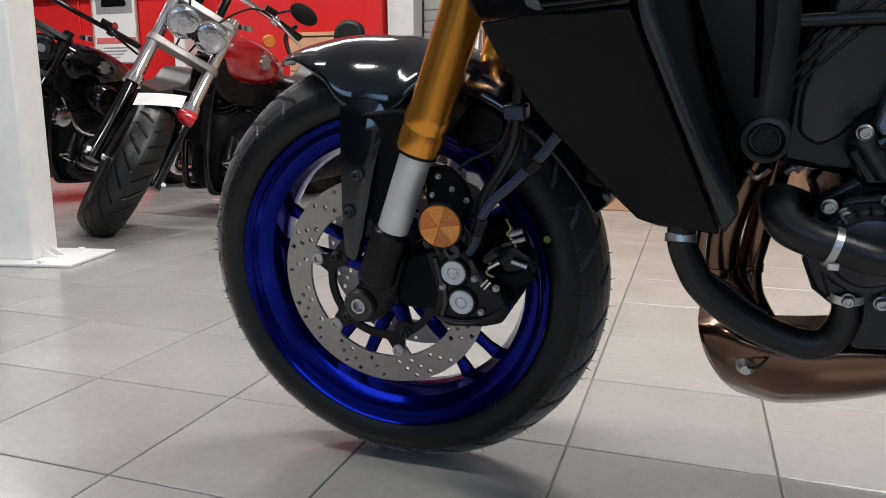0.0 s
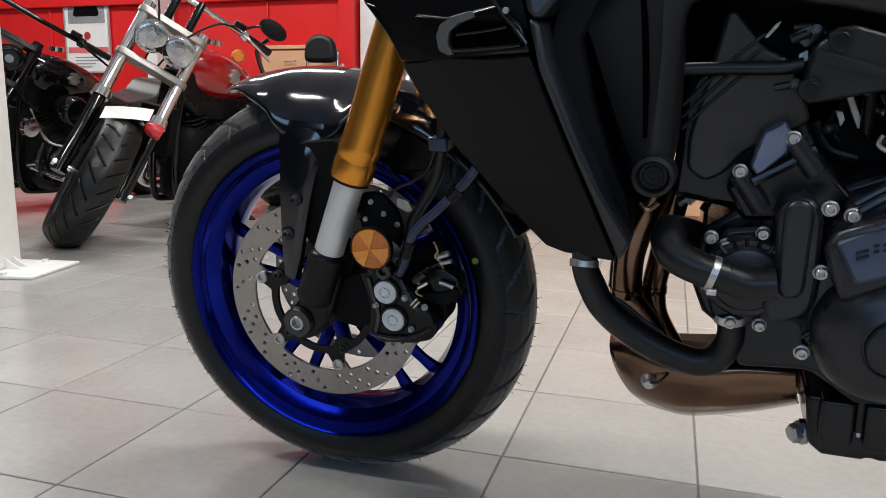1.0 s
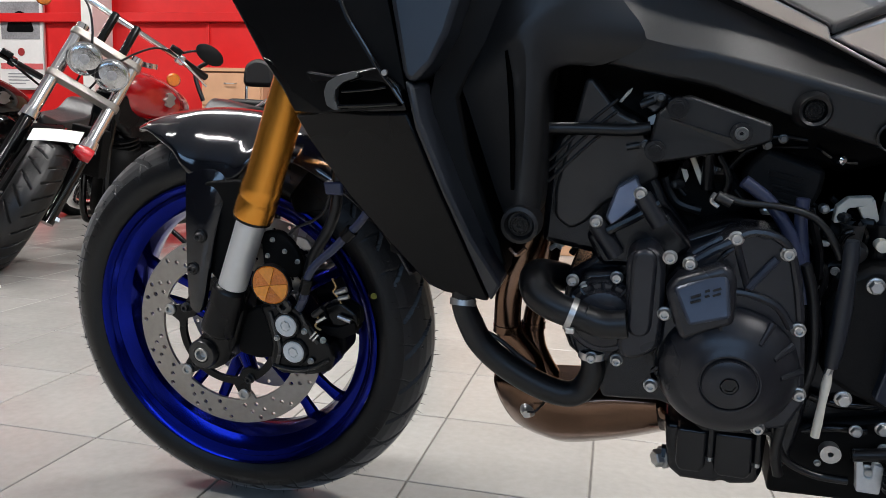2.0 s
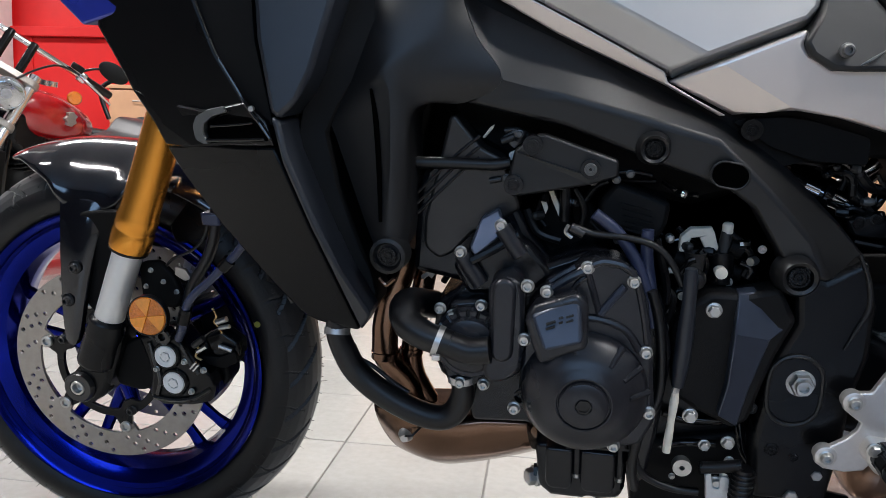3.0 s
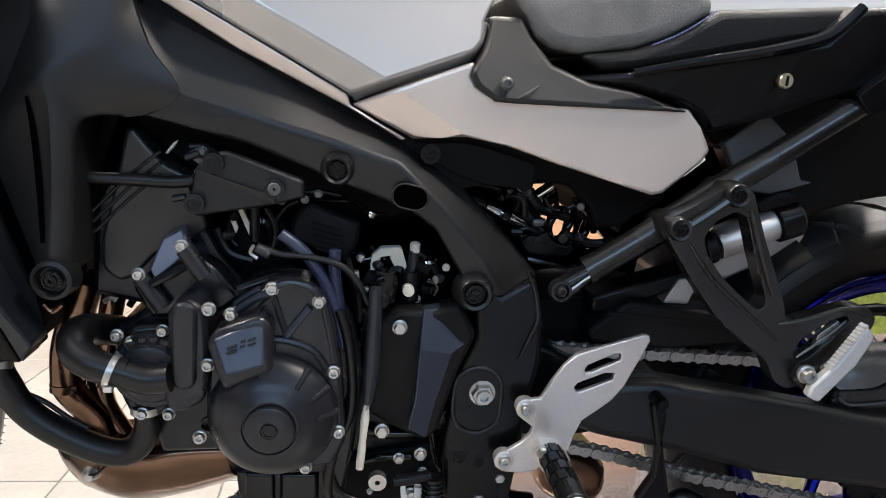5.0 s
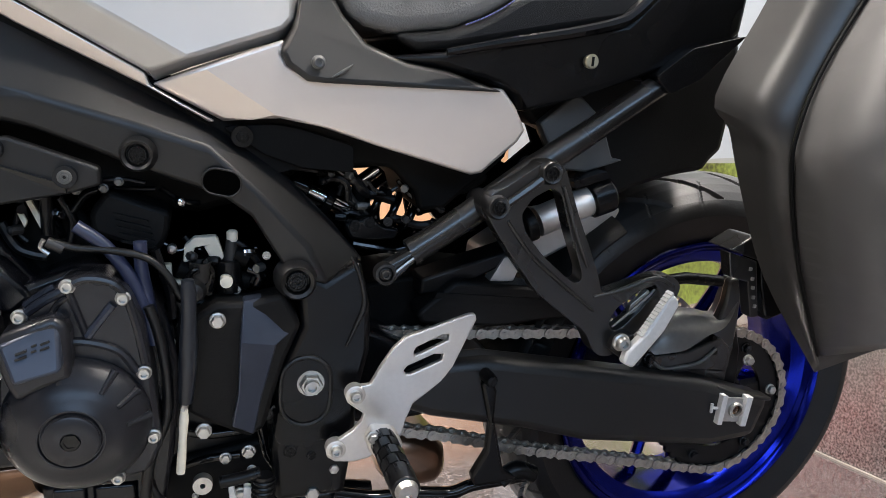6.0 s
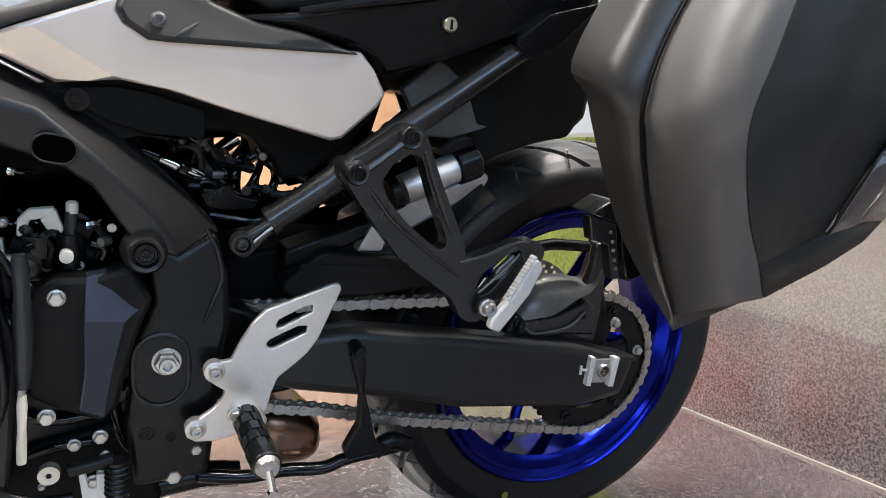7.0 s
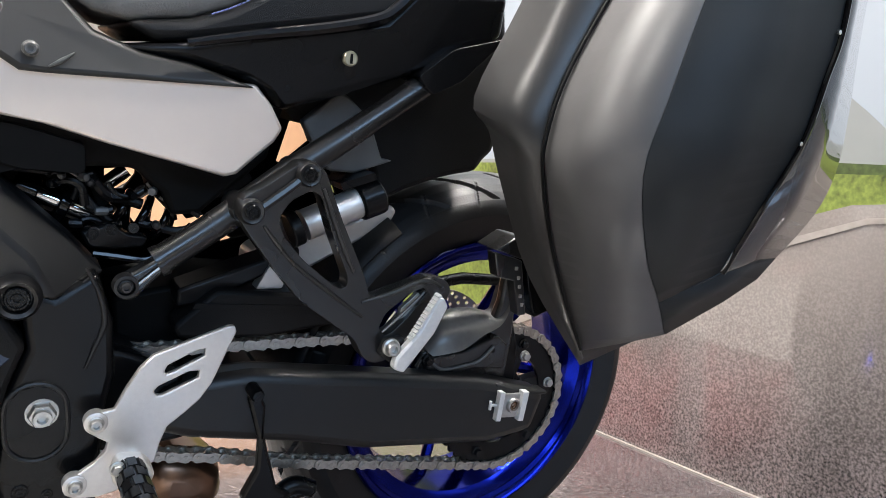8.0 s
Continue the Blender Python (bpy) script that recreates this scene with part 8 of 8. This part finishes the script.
        for v in bm.verts:
            v.co = V((-0.06 + v.co.y * 0.05, v.co.x * 0.165 + 0.02, 0.330 + 0.005 * (1 - (2 * v.co.x) ** 2) + v.co.y * 0.045 - 0.085 * v.co.x))
        pl = f("number_card", bm, M_PAPER, "blank white card on the mudguard")
        f("red_lamp", lathe([(0.03, -0.03), (0.035, 0), (0.02, 0.04), (0, 0.045)], 18, at(-0.03, -0.105, 0.315)), M_REDLENS, "red marker lamp")
    # twin headlamps
    for s in (-1, 1):
        c = V((0.215, 0.062 * s + 0.006, 0.634))
        m = Matrix.Translation(c) @ V((-1, 0, -0.05)).to_track_quat("Y", "Z").to_matrix().to_4x4()
        lampb = f("headlamp", lathe([(0.03, -0.09), (0.062, -0.05), (0.071, 0.0), (0.073, 0.012), (0.068, 0.018), (0.065, 0.012)], 36, m), bright, "round headlamp")
        f("lens", lathe([(0.066, 0.010), (0.060, 0.015), (0.040, 0.018), (0.0, 0.019)], 36, m), M_LENS if wheel_detail else M_GLOSS, "clear faceted lamp glass", parent=lampb)
        f("bulb_shield", lathe([(0.022, 0.016), (0.020, 0.023), (0, 0.025)], 18, m), M_GREY, parent=lampb)
    f("headlamp_bracket", box(0.20, 0.30, -0.10, 0.10, 0.585, 0.655), M_BLACK, bevel=0.01)
    # risers and handlebar
    for s in ((-1, 1) if wheel_detail else ()):
        f("bar_riser", rod((0.385, 0.052 * s - 0.01, 0.71), (0.465, 0.052 * s - 0.01, 0.86), 0.019, n=16), M_GLOSS, "gloss black bar riser")
    bar = f("handlebar", tube([(0.60, -0.45, 0.838), (0.53, -0.30, 0.845), (0.47, -0.10, 0.848), (0.465, 0.0, 0.848), (0.47, 0.10, 0.848), (0.53, 0.30, 0.845), (0.60, 0.45, 0.838)], 0.0135, 12), bright, "wide handlebar")
    for s in (-1, 1):
        f("grip", rod((0.54, 0.32 * s, 0.845), (0.605, 0.46 * s, 0.838), 0.0185, n=16), M_HOSE, "black rubber grip", parent=bar)
        f("lever", tube([(0.50, 0.29 * s, 0.848), (0.48, 0.35 * s, 0.835), (0.52, 0.47 * s, 0.805)], [0.008, 0.008, 0.006], 10), bright, parent=bar)
        f("switch_box", box(0.50, 0.56, (0.28 if s > 0 else -0.32), (0.32 if s > 0 else -0.28), 0.82, 0.87), bright, bevel=0.008, parent=bar)
        f("brake_reservoir", box(0.48, 0.51, (0.23 if s > 0 else -0.29), (0.29 if s > 0 else -0.23), 0.86, 0.89), M_BLACK, bevel=0.006, parent=bar)
        if not wheel_detail:
            continue
        f("mirror_stem", tube([(0.51, 0.28 * s, 0.865), (0.50, 0.32 * s, 0.910), (0.50, 0.355 * s, 0.932)], 0.006, 10), M_GLOSS)
        mir = moved(lathe([(0.0, -0.018), (0.035, -0.016), (0.058, -0.004), (0.058, 0.004), (0.05, 0.008), (0, 0.008)], 24), Matrix.Translation((0.50, 0.400 * s, 0.945)) @ Matrix.Rotation(radians(90), 4, "Z") @ Matrix.Diagonal((1.25, 1, 0.75, 1)))
        f("mirror", mir, M_PLASTIC, "black oval mirror")
        f("indicator", lathe([(0.012, -0.03), (0.030, -0.02), (0.033, 0.0), (0.026, 0.014), (0, 0.02)], 20, Matrix.Translation((0.45, 0.315 * s, 0.747)) @ V((-1, 0, 0)).to_track_quat("Y", "Z").to_matrix().to_4x4()), M_ORANGE, "amber indicator")
        f("cable", tube([(0.50, 0.28 * s, 0.85), (0.38, 0.16 * s, 0.83), (0.34, 0.06 * s, 0.68), (0.45, 0.03 * s, 0.50)], 0.005, 8), M_HOSE)
    # tank, engine, seat, rear
    sect = []
    bm = bmesh.new()
    for i, (x, hw, zt, zb) in enumerate(((0.50, 0.035, 0.84, 0.76), (0.53, 0.085, 0.89, 0.715), (0.60, 0.125, 0.91, 0.68), (0.72, 0.145, 0.905, 0.66), (0.85, 0.13, 0.875, 0.66), (0.98, 0.09, 0.82, 0.67), (1.07, 0.045, 0.77, 0.68))):
        ring = []
        for k in range(20):
            a = 2 * math.pi * k / 20
            ca, sa = math.cos(a), math.sin(a)
            ring.append(bm.verts.new((x, hw * math.copysign(abs(ca) ** 0.75, ca), (zt + zb) / 2 + (zt - zb) / 2 * math.copysign(abs(sa) ** 0.8, sa))))
        sect.append(ring)
    for r0, r1 in zip(sect, sect[1:]):
        for k in range(20):
            bm.faces.new((r0[k], r0[(k + 1) % 20], r1[(k + 1) % 20], r1[k]))
    bm.faces.new(sect[0])
    bm.faces.new(sect[-1])
    tank = b("fuel_tank", bm, tank_paint, "teardrop fuel tank", smooth=70)
    sub = tank.modifiers.new("round", "SUBSURF")
    sub.levels = sub.render_levels = 1
    badge = [(0.74 + 0.045 * math.cos(2 * math.pi * k / 14) * (1 if k % 2 else 0.6), 0.795 + 0.035 * math.sin(2 * math.pi * k / 14)) for k in range(14)]
    b("tank_emblem", plate(badge, -0.150, -0.135), M_STEEL, "plain silver emblem", parent=tank)
    b("filler_cap", rod((0.74, 0.0, 0.925), (0.74, 0.0, 0.95), 0.04), M_CHROME, parent=tank)
    for s, tilt in ((-1, -22), (1, 22)):
        m = Matrix.Translation((0.73 + 0.09 * s, 0, 0.50)) @ Matrix.Rotation(radians(tilt), 4, "Y") @ Matrix.Rotation(radians(90), 4, "X")
        barrel = b("cylinder", lathe([(0.055, -0.10), (0.055, 0.12)], 28, m), M_CASE, "black finned cylinder")
        for k in range(9):
            b("cooling_fin", moved(lathe([(0.053, -0.003), (0.085, -0.003), (0.085, 0.003), (0.053, 0.003)], 28, closed=True), m @ at(0, -0.09 + 0.022 * k, 0)), M_BLACK, parent=barrel)
        b("rocker_box", moved(box(-0.07, 0.07, -0.165, -0.105, -0.075, 0.075), m), M_BLACK, bevel=0.012, parent=barrel)
    b("crankcase", lathe([(0.0, -0.16), (0.14, -0.15), (0.16, -0.10), (0.16, 0.10), (0.14, 0.15), (0, 0.16)], 36, at(0.73, 0, 0.33)), M_CASE, "dark crankcase", bevel=0.004)
    b("primary_case", plate(slot(0.70, 0.31, 1.02, 0.31, 0.12), -0.19, -0.14), M_BLACK, "black primary cover", bevel=0.02)
    b("air_filter", lathe([(0.0, 0.20), (0.08, 0.195), (0.09, 0.18), (0.09, 0.12)], 28, at(0.72, 0, 0.60)), M_CHROME)
    b("down_tube", tube([(0.50, -0.05, 0.80), (0.46, -0.06, 0.50), (0.50, -0.07, 0.20), (0.62, -0.07, 0.14), (1.1, -0.07, 0.14)], 0.016, 12), M_GLOSS)
    b("down_tube", tube([(0.50, 0.05, 0.80), (0.46, 0.06, 0.50), (0.50, 0.07, 0.20), (0.62, 0.07, 0.14), (1.1, 0.07, 0.14)], 0.016, 12), M_GLOSS)
    b("engine_block", box(0.52, 1.10, -0.10, 0.10, 0.14, 0.55), M_DARK, bevel=0.08)
    b("battery_cover", box(0.88, 1.22, -0.155, 0.155, 0.36, 0.66), M_BLACK, "black side cover", bevel=0.03)
    b("frame_backbone", plate([(0.48, 0.80), (1.10, 0.70), (1.12, 0.58), (0.95, 0.55), (0.60, 0.56), (0.46, 0.66)], -0.075, 0.075), M_BLACK, bevel=0.02)
    if not wheel_detail:
        # Added dark plate; hides the red wall behind the engine.
        b("engine_filler", plate(rounded([(0.46, 0.22), (0.42, 0.44), (0.50, 0.60), (0.47, 0.76), (1.02, 0.72), (1.16, 0.56), (1.18, 0.26), (0.9, 0.16), (0.6, 0.14)], 0.05), -0.05, 0.05), M_BLACK, "added dark filler plate behind the engine", bevel=0.02)
        b("cam_cover", lathe([(0.0, -0.215), (0.06, -0.21), (0.075, -0.195), (0.08, -0.16)], 32, at(0.76, 0, 0.34)), M_GLOSS, "gloss black cam cover", bevel=0.003)
        b("clutch_cover", lathe([(0.0, -0.222), (0.085, -0.218), (0.10, -0.20), (0.105, -0.16)], 36, at(1.00, 0, 0.31)), M_GLOSS, "gloss black clutch cover", bevel=0.003)
        for k in range(8):
            a = math.radians(45 * k)
            b("cover_screw", rod((1.0 + 0.092 * math.cos(a), -0.20, 0.31 + 0.092 * math.sin(a)), (1.0 + 0.092 * math.cos(a), -0.216, 0.31 + 0.092 * math.sin(a)), 0.006, n=8), M_CHROME)
        b("air_cleaner", lathe([(0.0, -0.24), (0.075, -0.235), (0.09, -0.215), (0.09, -0.14)], 36, at(0.70, 0, 0.62)), M_GLOSS, "round black air cleaner", bevel=0.003)
        b("horn", lathe([(0.0, -0.15), (0.05, -0.145), (0.055, -0.12), (0.02, -0.09), (0, -0.09)], 24, at(0.48, 0, 0.52)), M_CHROME)
        b("oil_line", tube([(0.50, -0.10, 0.62), (0.56, -0.16, 0.46), (0.66, -0.17, 0.42)], 0.008, 8), M_CHROME)
    b("oil_cooler", box(0.38, 0.43, -0.09, 0.09, 0.40, 0.62), M_DARK, bevel=0.006)
    for s in (-1, 1):
        b("exhaust_pipe", tube([(0.60, 0.10 * s, 0.42), (0.52, 0.15 * s, 0.30), (0.58, 0.18 * s, 0.20), (1.0, 0.19 * s, 0.19), (1.85, 0.20 * s, 0.22)], [0.022, 0.024, 0.026, 0.030, 0.036], 14), M_CHROME if s > 0 else M_BLACK)
        b("footrest", rod((0.55, 0.15 * s, 0.27), (0.55, 0.32 * s, 0.27), 0.015), M_CHROME)
        b("crash_lever", tube([(0.55, 0.16 * s, 0.27), (0.42, 0.20 * s, 0.33), (0.40, 0.28 * s, 0.36)], 0.009, 8), M_CHROME)
        b("shock", rod((1.25, 0.13 * s, 0.58), (1.52, 0.14 * s, 0.36), 0.028), M_CHROME)
    b("seat", plate(rounded([(1.03, 0.72), (1.20, 0.67), (1.42, 0.71), (1.50, 0.80), (1.72, 0.80), (1.74, 0.72), (1.45, 0.62), (1.05, 0.64)], 0.04), -0.13, 0.13), M_LEATHER, "black leather seat", bevel=0.035)
    b("rear_mudguard", plate(rounded([(1.35, 0.66), (1.55, 0.72), (1.80, 0.70), (1.95, 0.55), (1.98, 0.45), (1.90, 0.45), (1.75, 0.62), (1.5, 0.64)], 0.03), -0.10, 0.10), M_GLOSS, bevel=0.02)
    rwheel = b("rear_wheel", merge(lathe([(0.22, -0.07), (0.19, 0.0), (0.22, 0.07)], 40), lathe([(0.06, -0.1), (0.06, 0.1)], 20)), M_BLACK)
    rwheel.data.transform(home @ BODY @ at(1.60, 0, 0.325) @ (home @ BODY).inverted())
    b("rear_tyre", moved(tyre_mesh(0.325, 0.085, 0.215, 120, 20), at(1.60, 0, 0.325)), M_RUBBER, parent=rwheel)
    b("side_stand", tube([(0.85, -0.12, 0.16), (0.92, -0.30, 0.035)], 0.013, 10, straight=True), M_BLACK)
    return root


cruiser((-1.50, 1.40, 0), M_REDTANK, "red and black cruiser with twin chrome headlamps, steered over")
cruiser((-2.66, 1.60, 0), M_GLOSS, "all-black cruiser with a black handlebar, parked beside another", False)

# rear of a third machine: seat, backrest, chrome guard
third = thing("touring_motorcycle", "black touring motorcycle with a passenger backrest", "motorcycle", pose(-1.52, 3.25, 0, 0, 0, 8))
part("seat", plate(rounded([(-0.42, 0.74), (-0.1, 0.70), (0.05, 0.80), (0.42, 0.79), (0.42, 0.70), (-0.40, 0.62)], 0.04), -0.14, 0.14), M_VINYL, third, "grey-black seat", bevel=0.04)
part("backrest", plate(rounded([(0.10, 0.88), (0.12, 1.02), (0.20, 1.06), (0.30, 1.03), (0.32, 0.88)], 0.05), -0.05, 0.03), M_VINYL, third, "rounded black backrest pad", bevel=0.025)
for s in (-1, 1):
    part("backrest_rail", tube([(0.20 + 0.1 * s, 0.02, 0.60), (0.21 + 0.1 * s, 0.03, 0.95)], 0.010, 10, straight=True), M_CHROME, third)
    part("seat_rail", tube([(-0.35, 0.15 * s, 0.62), (0.1, 0.16 * s, 0.68), (0.40, 0.15 * s, 0.86)], 0.012, 10), M_CHROME, third)
part("rear_guard", plate(rounded([(-0.3, 0.60), (0.4, 0.70), (0.5, 0.45), (0.45, 0.42), (0.3, 0.60)], 0.03), -0.10, 0.10), M_GLOSS, third, bevel=0.02)
part("tyre", moved(tyre_mesh(0.31, 0.08, 0.215, 120, 20), at(0.12, 0, 0.312)), M_RUBBER, third)
part("rim", lathe([(0.218, -0.06), (0.19, 0), (0.218, 0.06)], 40, at(0.12, 0, 0.312)), M_CHROME, third)
part("grab_bar", tube([(-0.15, -0.05, 0.78), (-0.20, -0.05, 0.95), (-0.12, -0.05, 1.02)], 0.014, 10), M_HOSE, third)

# red panelled wall, pilaster, poster, drawers, shutter and window beyond
partition = thing("red_partition", "red painted panelled partition with a ledge", "partition")
part("panel", box(-6.1, -1.74, 4.60, 4.70, 0.001, 1.48), M_RED, partition)
part("ledge", box(-6.1, -1.70, 4.54, 4.70, 1.484, 1.56), M_RED, partition, bevel=0.006)
part("upper_panel", box(-6.1, -1.74, 4.62, 4.70, 1.562, 3.0), M_RED, partition)
part("end_post", box(-1.737, -1.60, 4.45, 4.98, 0.001, 3.0), M_RED, partition, bevel=0.004)
for x in (-2.45, -3.2, -4.7, -5.4):
    part("batten", box(x - 0.012, x + 0.012, 4.585, 4.599, 0.01, 1.48), M_RED, partition, bevel=0.003)
col = thing("wall_pilaster", "white painted pilaster against the red wall", "pilaster", pose(-3.40, 4.42, 0))
part("shaft", box(-0.055, 0.055, -0.1, 0.155, 0.0, 2.98), M_POST, col, bevel=0.006)
wc = thing("white_column", "white square column beside the shutter", "column", pose(-1.47, 4.62, 0))
part("shaft", box(-0.11, 0.11, -0.1, 0.1, 0.0, 3.02), M_POST, wc, bevel=0.006)
poster = thing("wall_poster", "framed vehicle poster with a red strip", "poster", pose(-4.28, 4.575, 1.32))
part("frame", merge(plate([(-0.25, -0.42), (0.25, -0.42), (0.25, 0.42), (-0.25, 0.42)], -0.008, 0.010, [[(-0.235, -0.405), (0.235, -0.405), (0.235, 0.405), (-0.235, 0.405)]])), M_ALU, poster)
part("sheet", box(-0.235, 0.235, 0.001, 0.008, -0.405, 0.405), M_PAPER, poster)
part("photo", box(-0.20, 0.20, -0.003, 0.0005, 0.02, 0.34), M_GREY, poster, "grey photo of a machine")
part("photo_shape", plate(rounded([(-0.15, 0.08), (0.15, 0.08), (0.10, 0.22), (0.0, 0.27), (-0.10, 0.22)], 0.04), -0.006, -0.0035), M_CHAR, poster)
part("emblem", plate(circle(0.0, -0.09, 0.035, 16), -0.005, -0.001), mat("dark_red_print", (0.3, 0.02, 0.02), 0.6), poster)
part("strip", box(-0.22, 0.22, -0.003, 0.0005, -0.24, -0.19), mat("pale_red_print", (0.6, 0.12, 0.12), 0.6), poster)
for k in range(4):
    part("text_bar", box(-0.15, 0.15 - 0.04 * k, -0.002, 0.0005, -0.285 - 0.028 * k, -0.275 - 0.028 * k), M_GREY, poster)
part("text_bar", box(-0.10, 0.10, -0.002, 0.0005, 0.365, 0.39), mat("red_print", (0.55, 0.03, 0.03), 0.6), poster)
draw = thing("drawer_unit", "light beech drawer unit with metal pulls", "drawers", pose(-2.02, 4.18, 0))
part("carcass", box(-0.26, 0.26, 0.02, 0.40, 0.0, 1.05), M_WOOD, draw, bevel=0.004)
part("top", box(-0.275, 0.275, -0.01, 0.41, 1.052, 1.08), M_WOOD, draw, bevel=0.003)
for k in range(4):
    fr = part("drawer_front", box(-0.25, 0.25, 0.0, 0.018, 0.03 + 0.255 * k, 0.275 + 0.255 * k), M_WOOD, draw, bevel=0.003)
    part("pull", tube([(-0.05, 0.0, 0.20 + 0.255 * k), (-0.045, -0.022, 0.195 + 0.255 * k), (0.045, -0.022, 0.195 + 0.255 * k), (0.05, 0.0, 0.20 + 0.255 * k)], 0.005, 8, straight=True), M_STEEL, fr)
shut = thing("roller_shutter", "grey slatted roller shutter", "shutter", pose(-1.17, 4.75, 0))
for k in range(30):
    part("slat", moved(box(-0.18, 0.18, -0.012, 0.012, -0.038, 0.038), pose(0, 0, 0.05 + 0.085 * k, 14, 0, 0)), M_SHUTTER, shut)
win = thing("wood_framed_window", "wood-framed window with dark glass", "window", pose(-0.55, 4.78, 0))
part("jamb", box(-0.42, -0.30, -0.06, 0.06, 0.0, 2.4), M_WOOD, win, bevel=0.004)
part("jamb", box(0.50, 0.62, -0.06, 0.06, 0.0, 2.4), M_WOOD, win, bevel=0.004)
part("rail", box(-0.30, 0.50, -0.05, 0.05, 0.0, 0.45), M_WOOD, win, bevel=0.004)
part("pane", box(-0.30, 0.50, -0.006, 0.006, 0.45, 2.4), mat("dark_window_glass", (0.02, 0.025, 0.03), 0.05, scale=4, var=0.1, spec=0.8), win)
chrome_lamp = thing("chrome_lamp_motorcycle", "front of a parked motorcycle with a chrome headlamp", "motorcycle", pose(-0.62, 3.3, 0))
part("headlamp", lathe([(0.0, -0.16), (0.06, -0.14), (0.10, -0.06), (0.11, 0.02), (0.10, 0.10), (0.05, 0.16), (0, 0.17)], 36, at(0, 0, 0.98)), M_CHROME, chrome_lamp, "large chrome headlamp shell")
part("windscreen_edge", tube([(0.08, 0.05, 1.02), (0.16, 0.10, 1.16), (0.20, 0.16, 1.30)], 0.012, 10), M_CHROME, chrome_lamp)
for s in (-1, 1):
    part("fork_tube", rod((0.12 * s, -0.10, 0.32), (0.12 * s, 0.06, 0.98), 0.026), M_CHROME, chrome_lamp)
part("yoke", box(-0.14, 0.14, 0.02, 0.08, 0.84, 0.88), M_CHROME, chrome_lamp, bevel=0.008)
part("tyre", moved(tyre_mesh(0.32, 0.065, 0.225, 120, 20), at(0, 0, 0) @ pose(0, -0.12, 0.322, 0, 0, 90)), M_RUBBER, chrome_lamp)
part("rim", lathe([(0.227, -0.05), (0.20, 0), (0.227, 0.05)], 36, pose(0, -0.12, 0.322, 0, 0, 90)), M_CHROME, chrome_lamp)

# ---- floor tiles, last ----
def tile_mesh():
    bm = bmesh.new()
    h, c = TS / 2 - 0.0016, 0.0016
    lo = [bm.verts.new((x * h, y * h, -0.0045)) for x, y in ((-1, -1), (1, -1), (1, 1), (-1, 1))]
    mid = [bm.verts.new((x * h, y * h, -0.0012)) for x, y in ((-1, -1), (1, -1), (1, 1), (-1, 1))]
    hi = [bm.verts.new((x * (h - c), y * (h - c), 0)) for x, y in ((-1, -1), (1, -1), (1, 1), (-1, 1))]
    for a, b in ((lo, mid), (mid, hi)):
        for k in range(4):
            bm.faces.new((a[k], a[(k + 1) % 4], b[(k + 1) % 4], b[k]))
    bm.faces.new(hi)
    return bm


tile = None
far_verts, far_faces = [], []
for i in range(-20, 17):
    for j in range(-18, 18):
        x, y = (i + 0.5) * TS, (j + 0.5) * TS
        if not (X0 < x - 0.16 and x + 0.16 < X1 and Y0 < y - 0.16 and y + 0.16 < Y1):
            continue
        if -7 <= i <= 5 and -4 <= j <= 12:
            if tile is None:
                tile = part("tile", tile_mesh(), M_TILE, floor, smooth=15)
                tile.location = (x, y, 0)
            else:
                o = new("tile", tile.data)
                o.parent = floor
                o.location = (x, y, random.uniform(-0.0002, 0.0002))
        else:
            h, k = TS / 2 - 0.0016, len(far_verts)
            far_verts += [(x - h, y - h, 0), (x + h, y - h, 0), (x + h, y + h, 0), (x - h, y + h, 0)]
            far_faces.append((k, k + 1, k + 2, k + 3))
me = bpy.data.meshes.new("far_tiles")
me.from_pydata(far_verts, [], far_faces)
me.materials.append(M_TILE)
far = new("far_tiles", me)
far.parent = floor
tagged(far, kind="stuff")
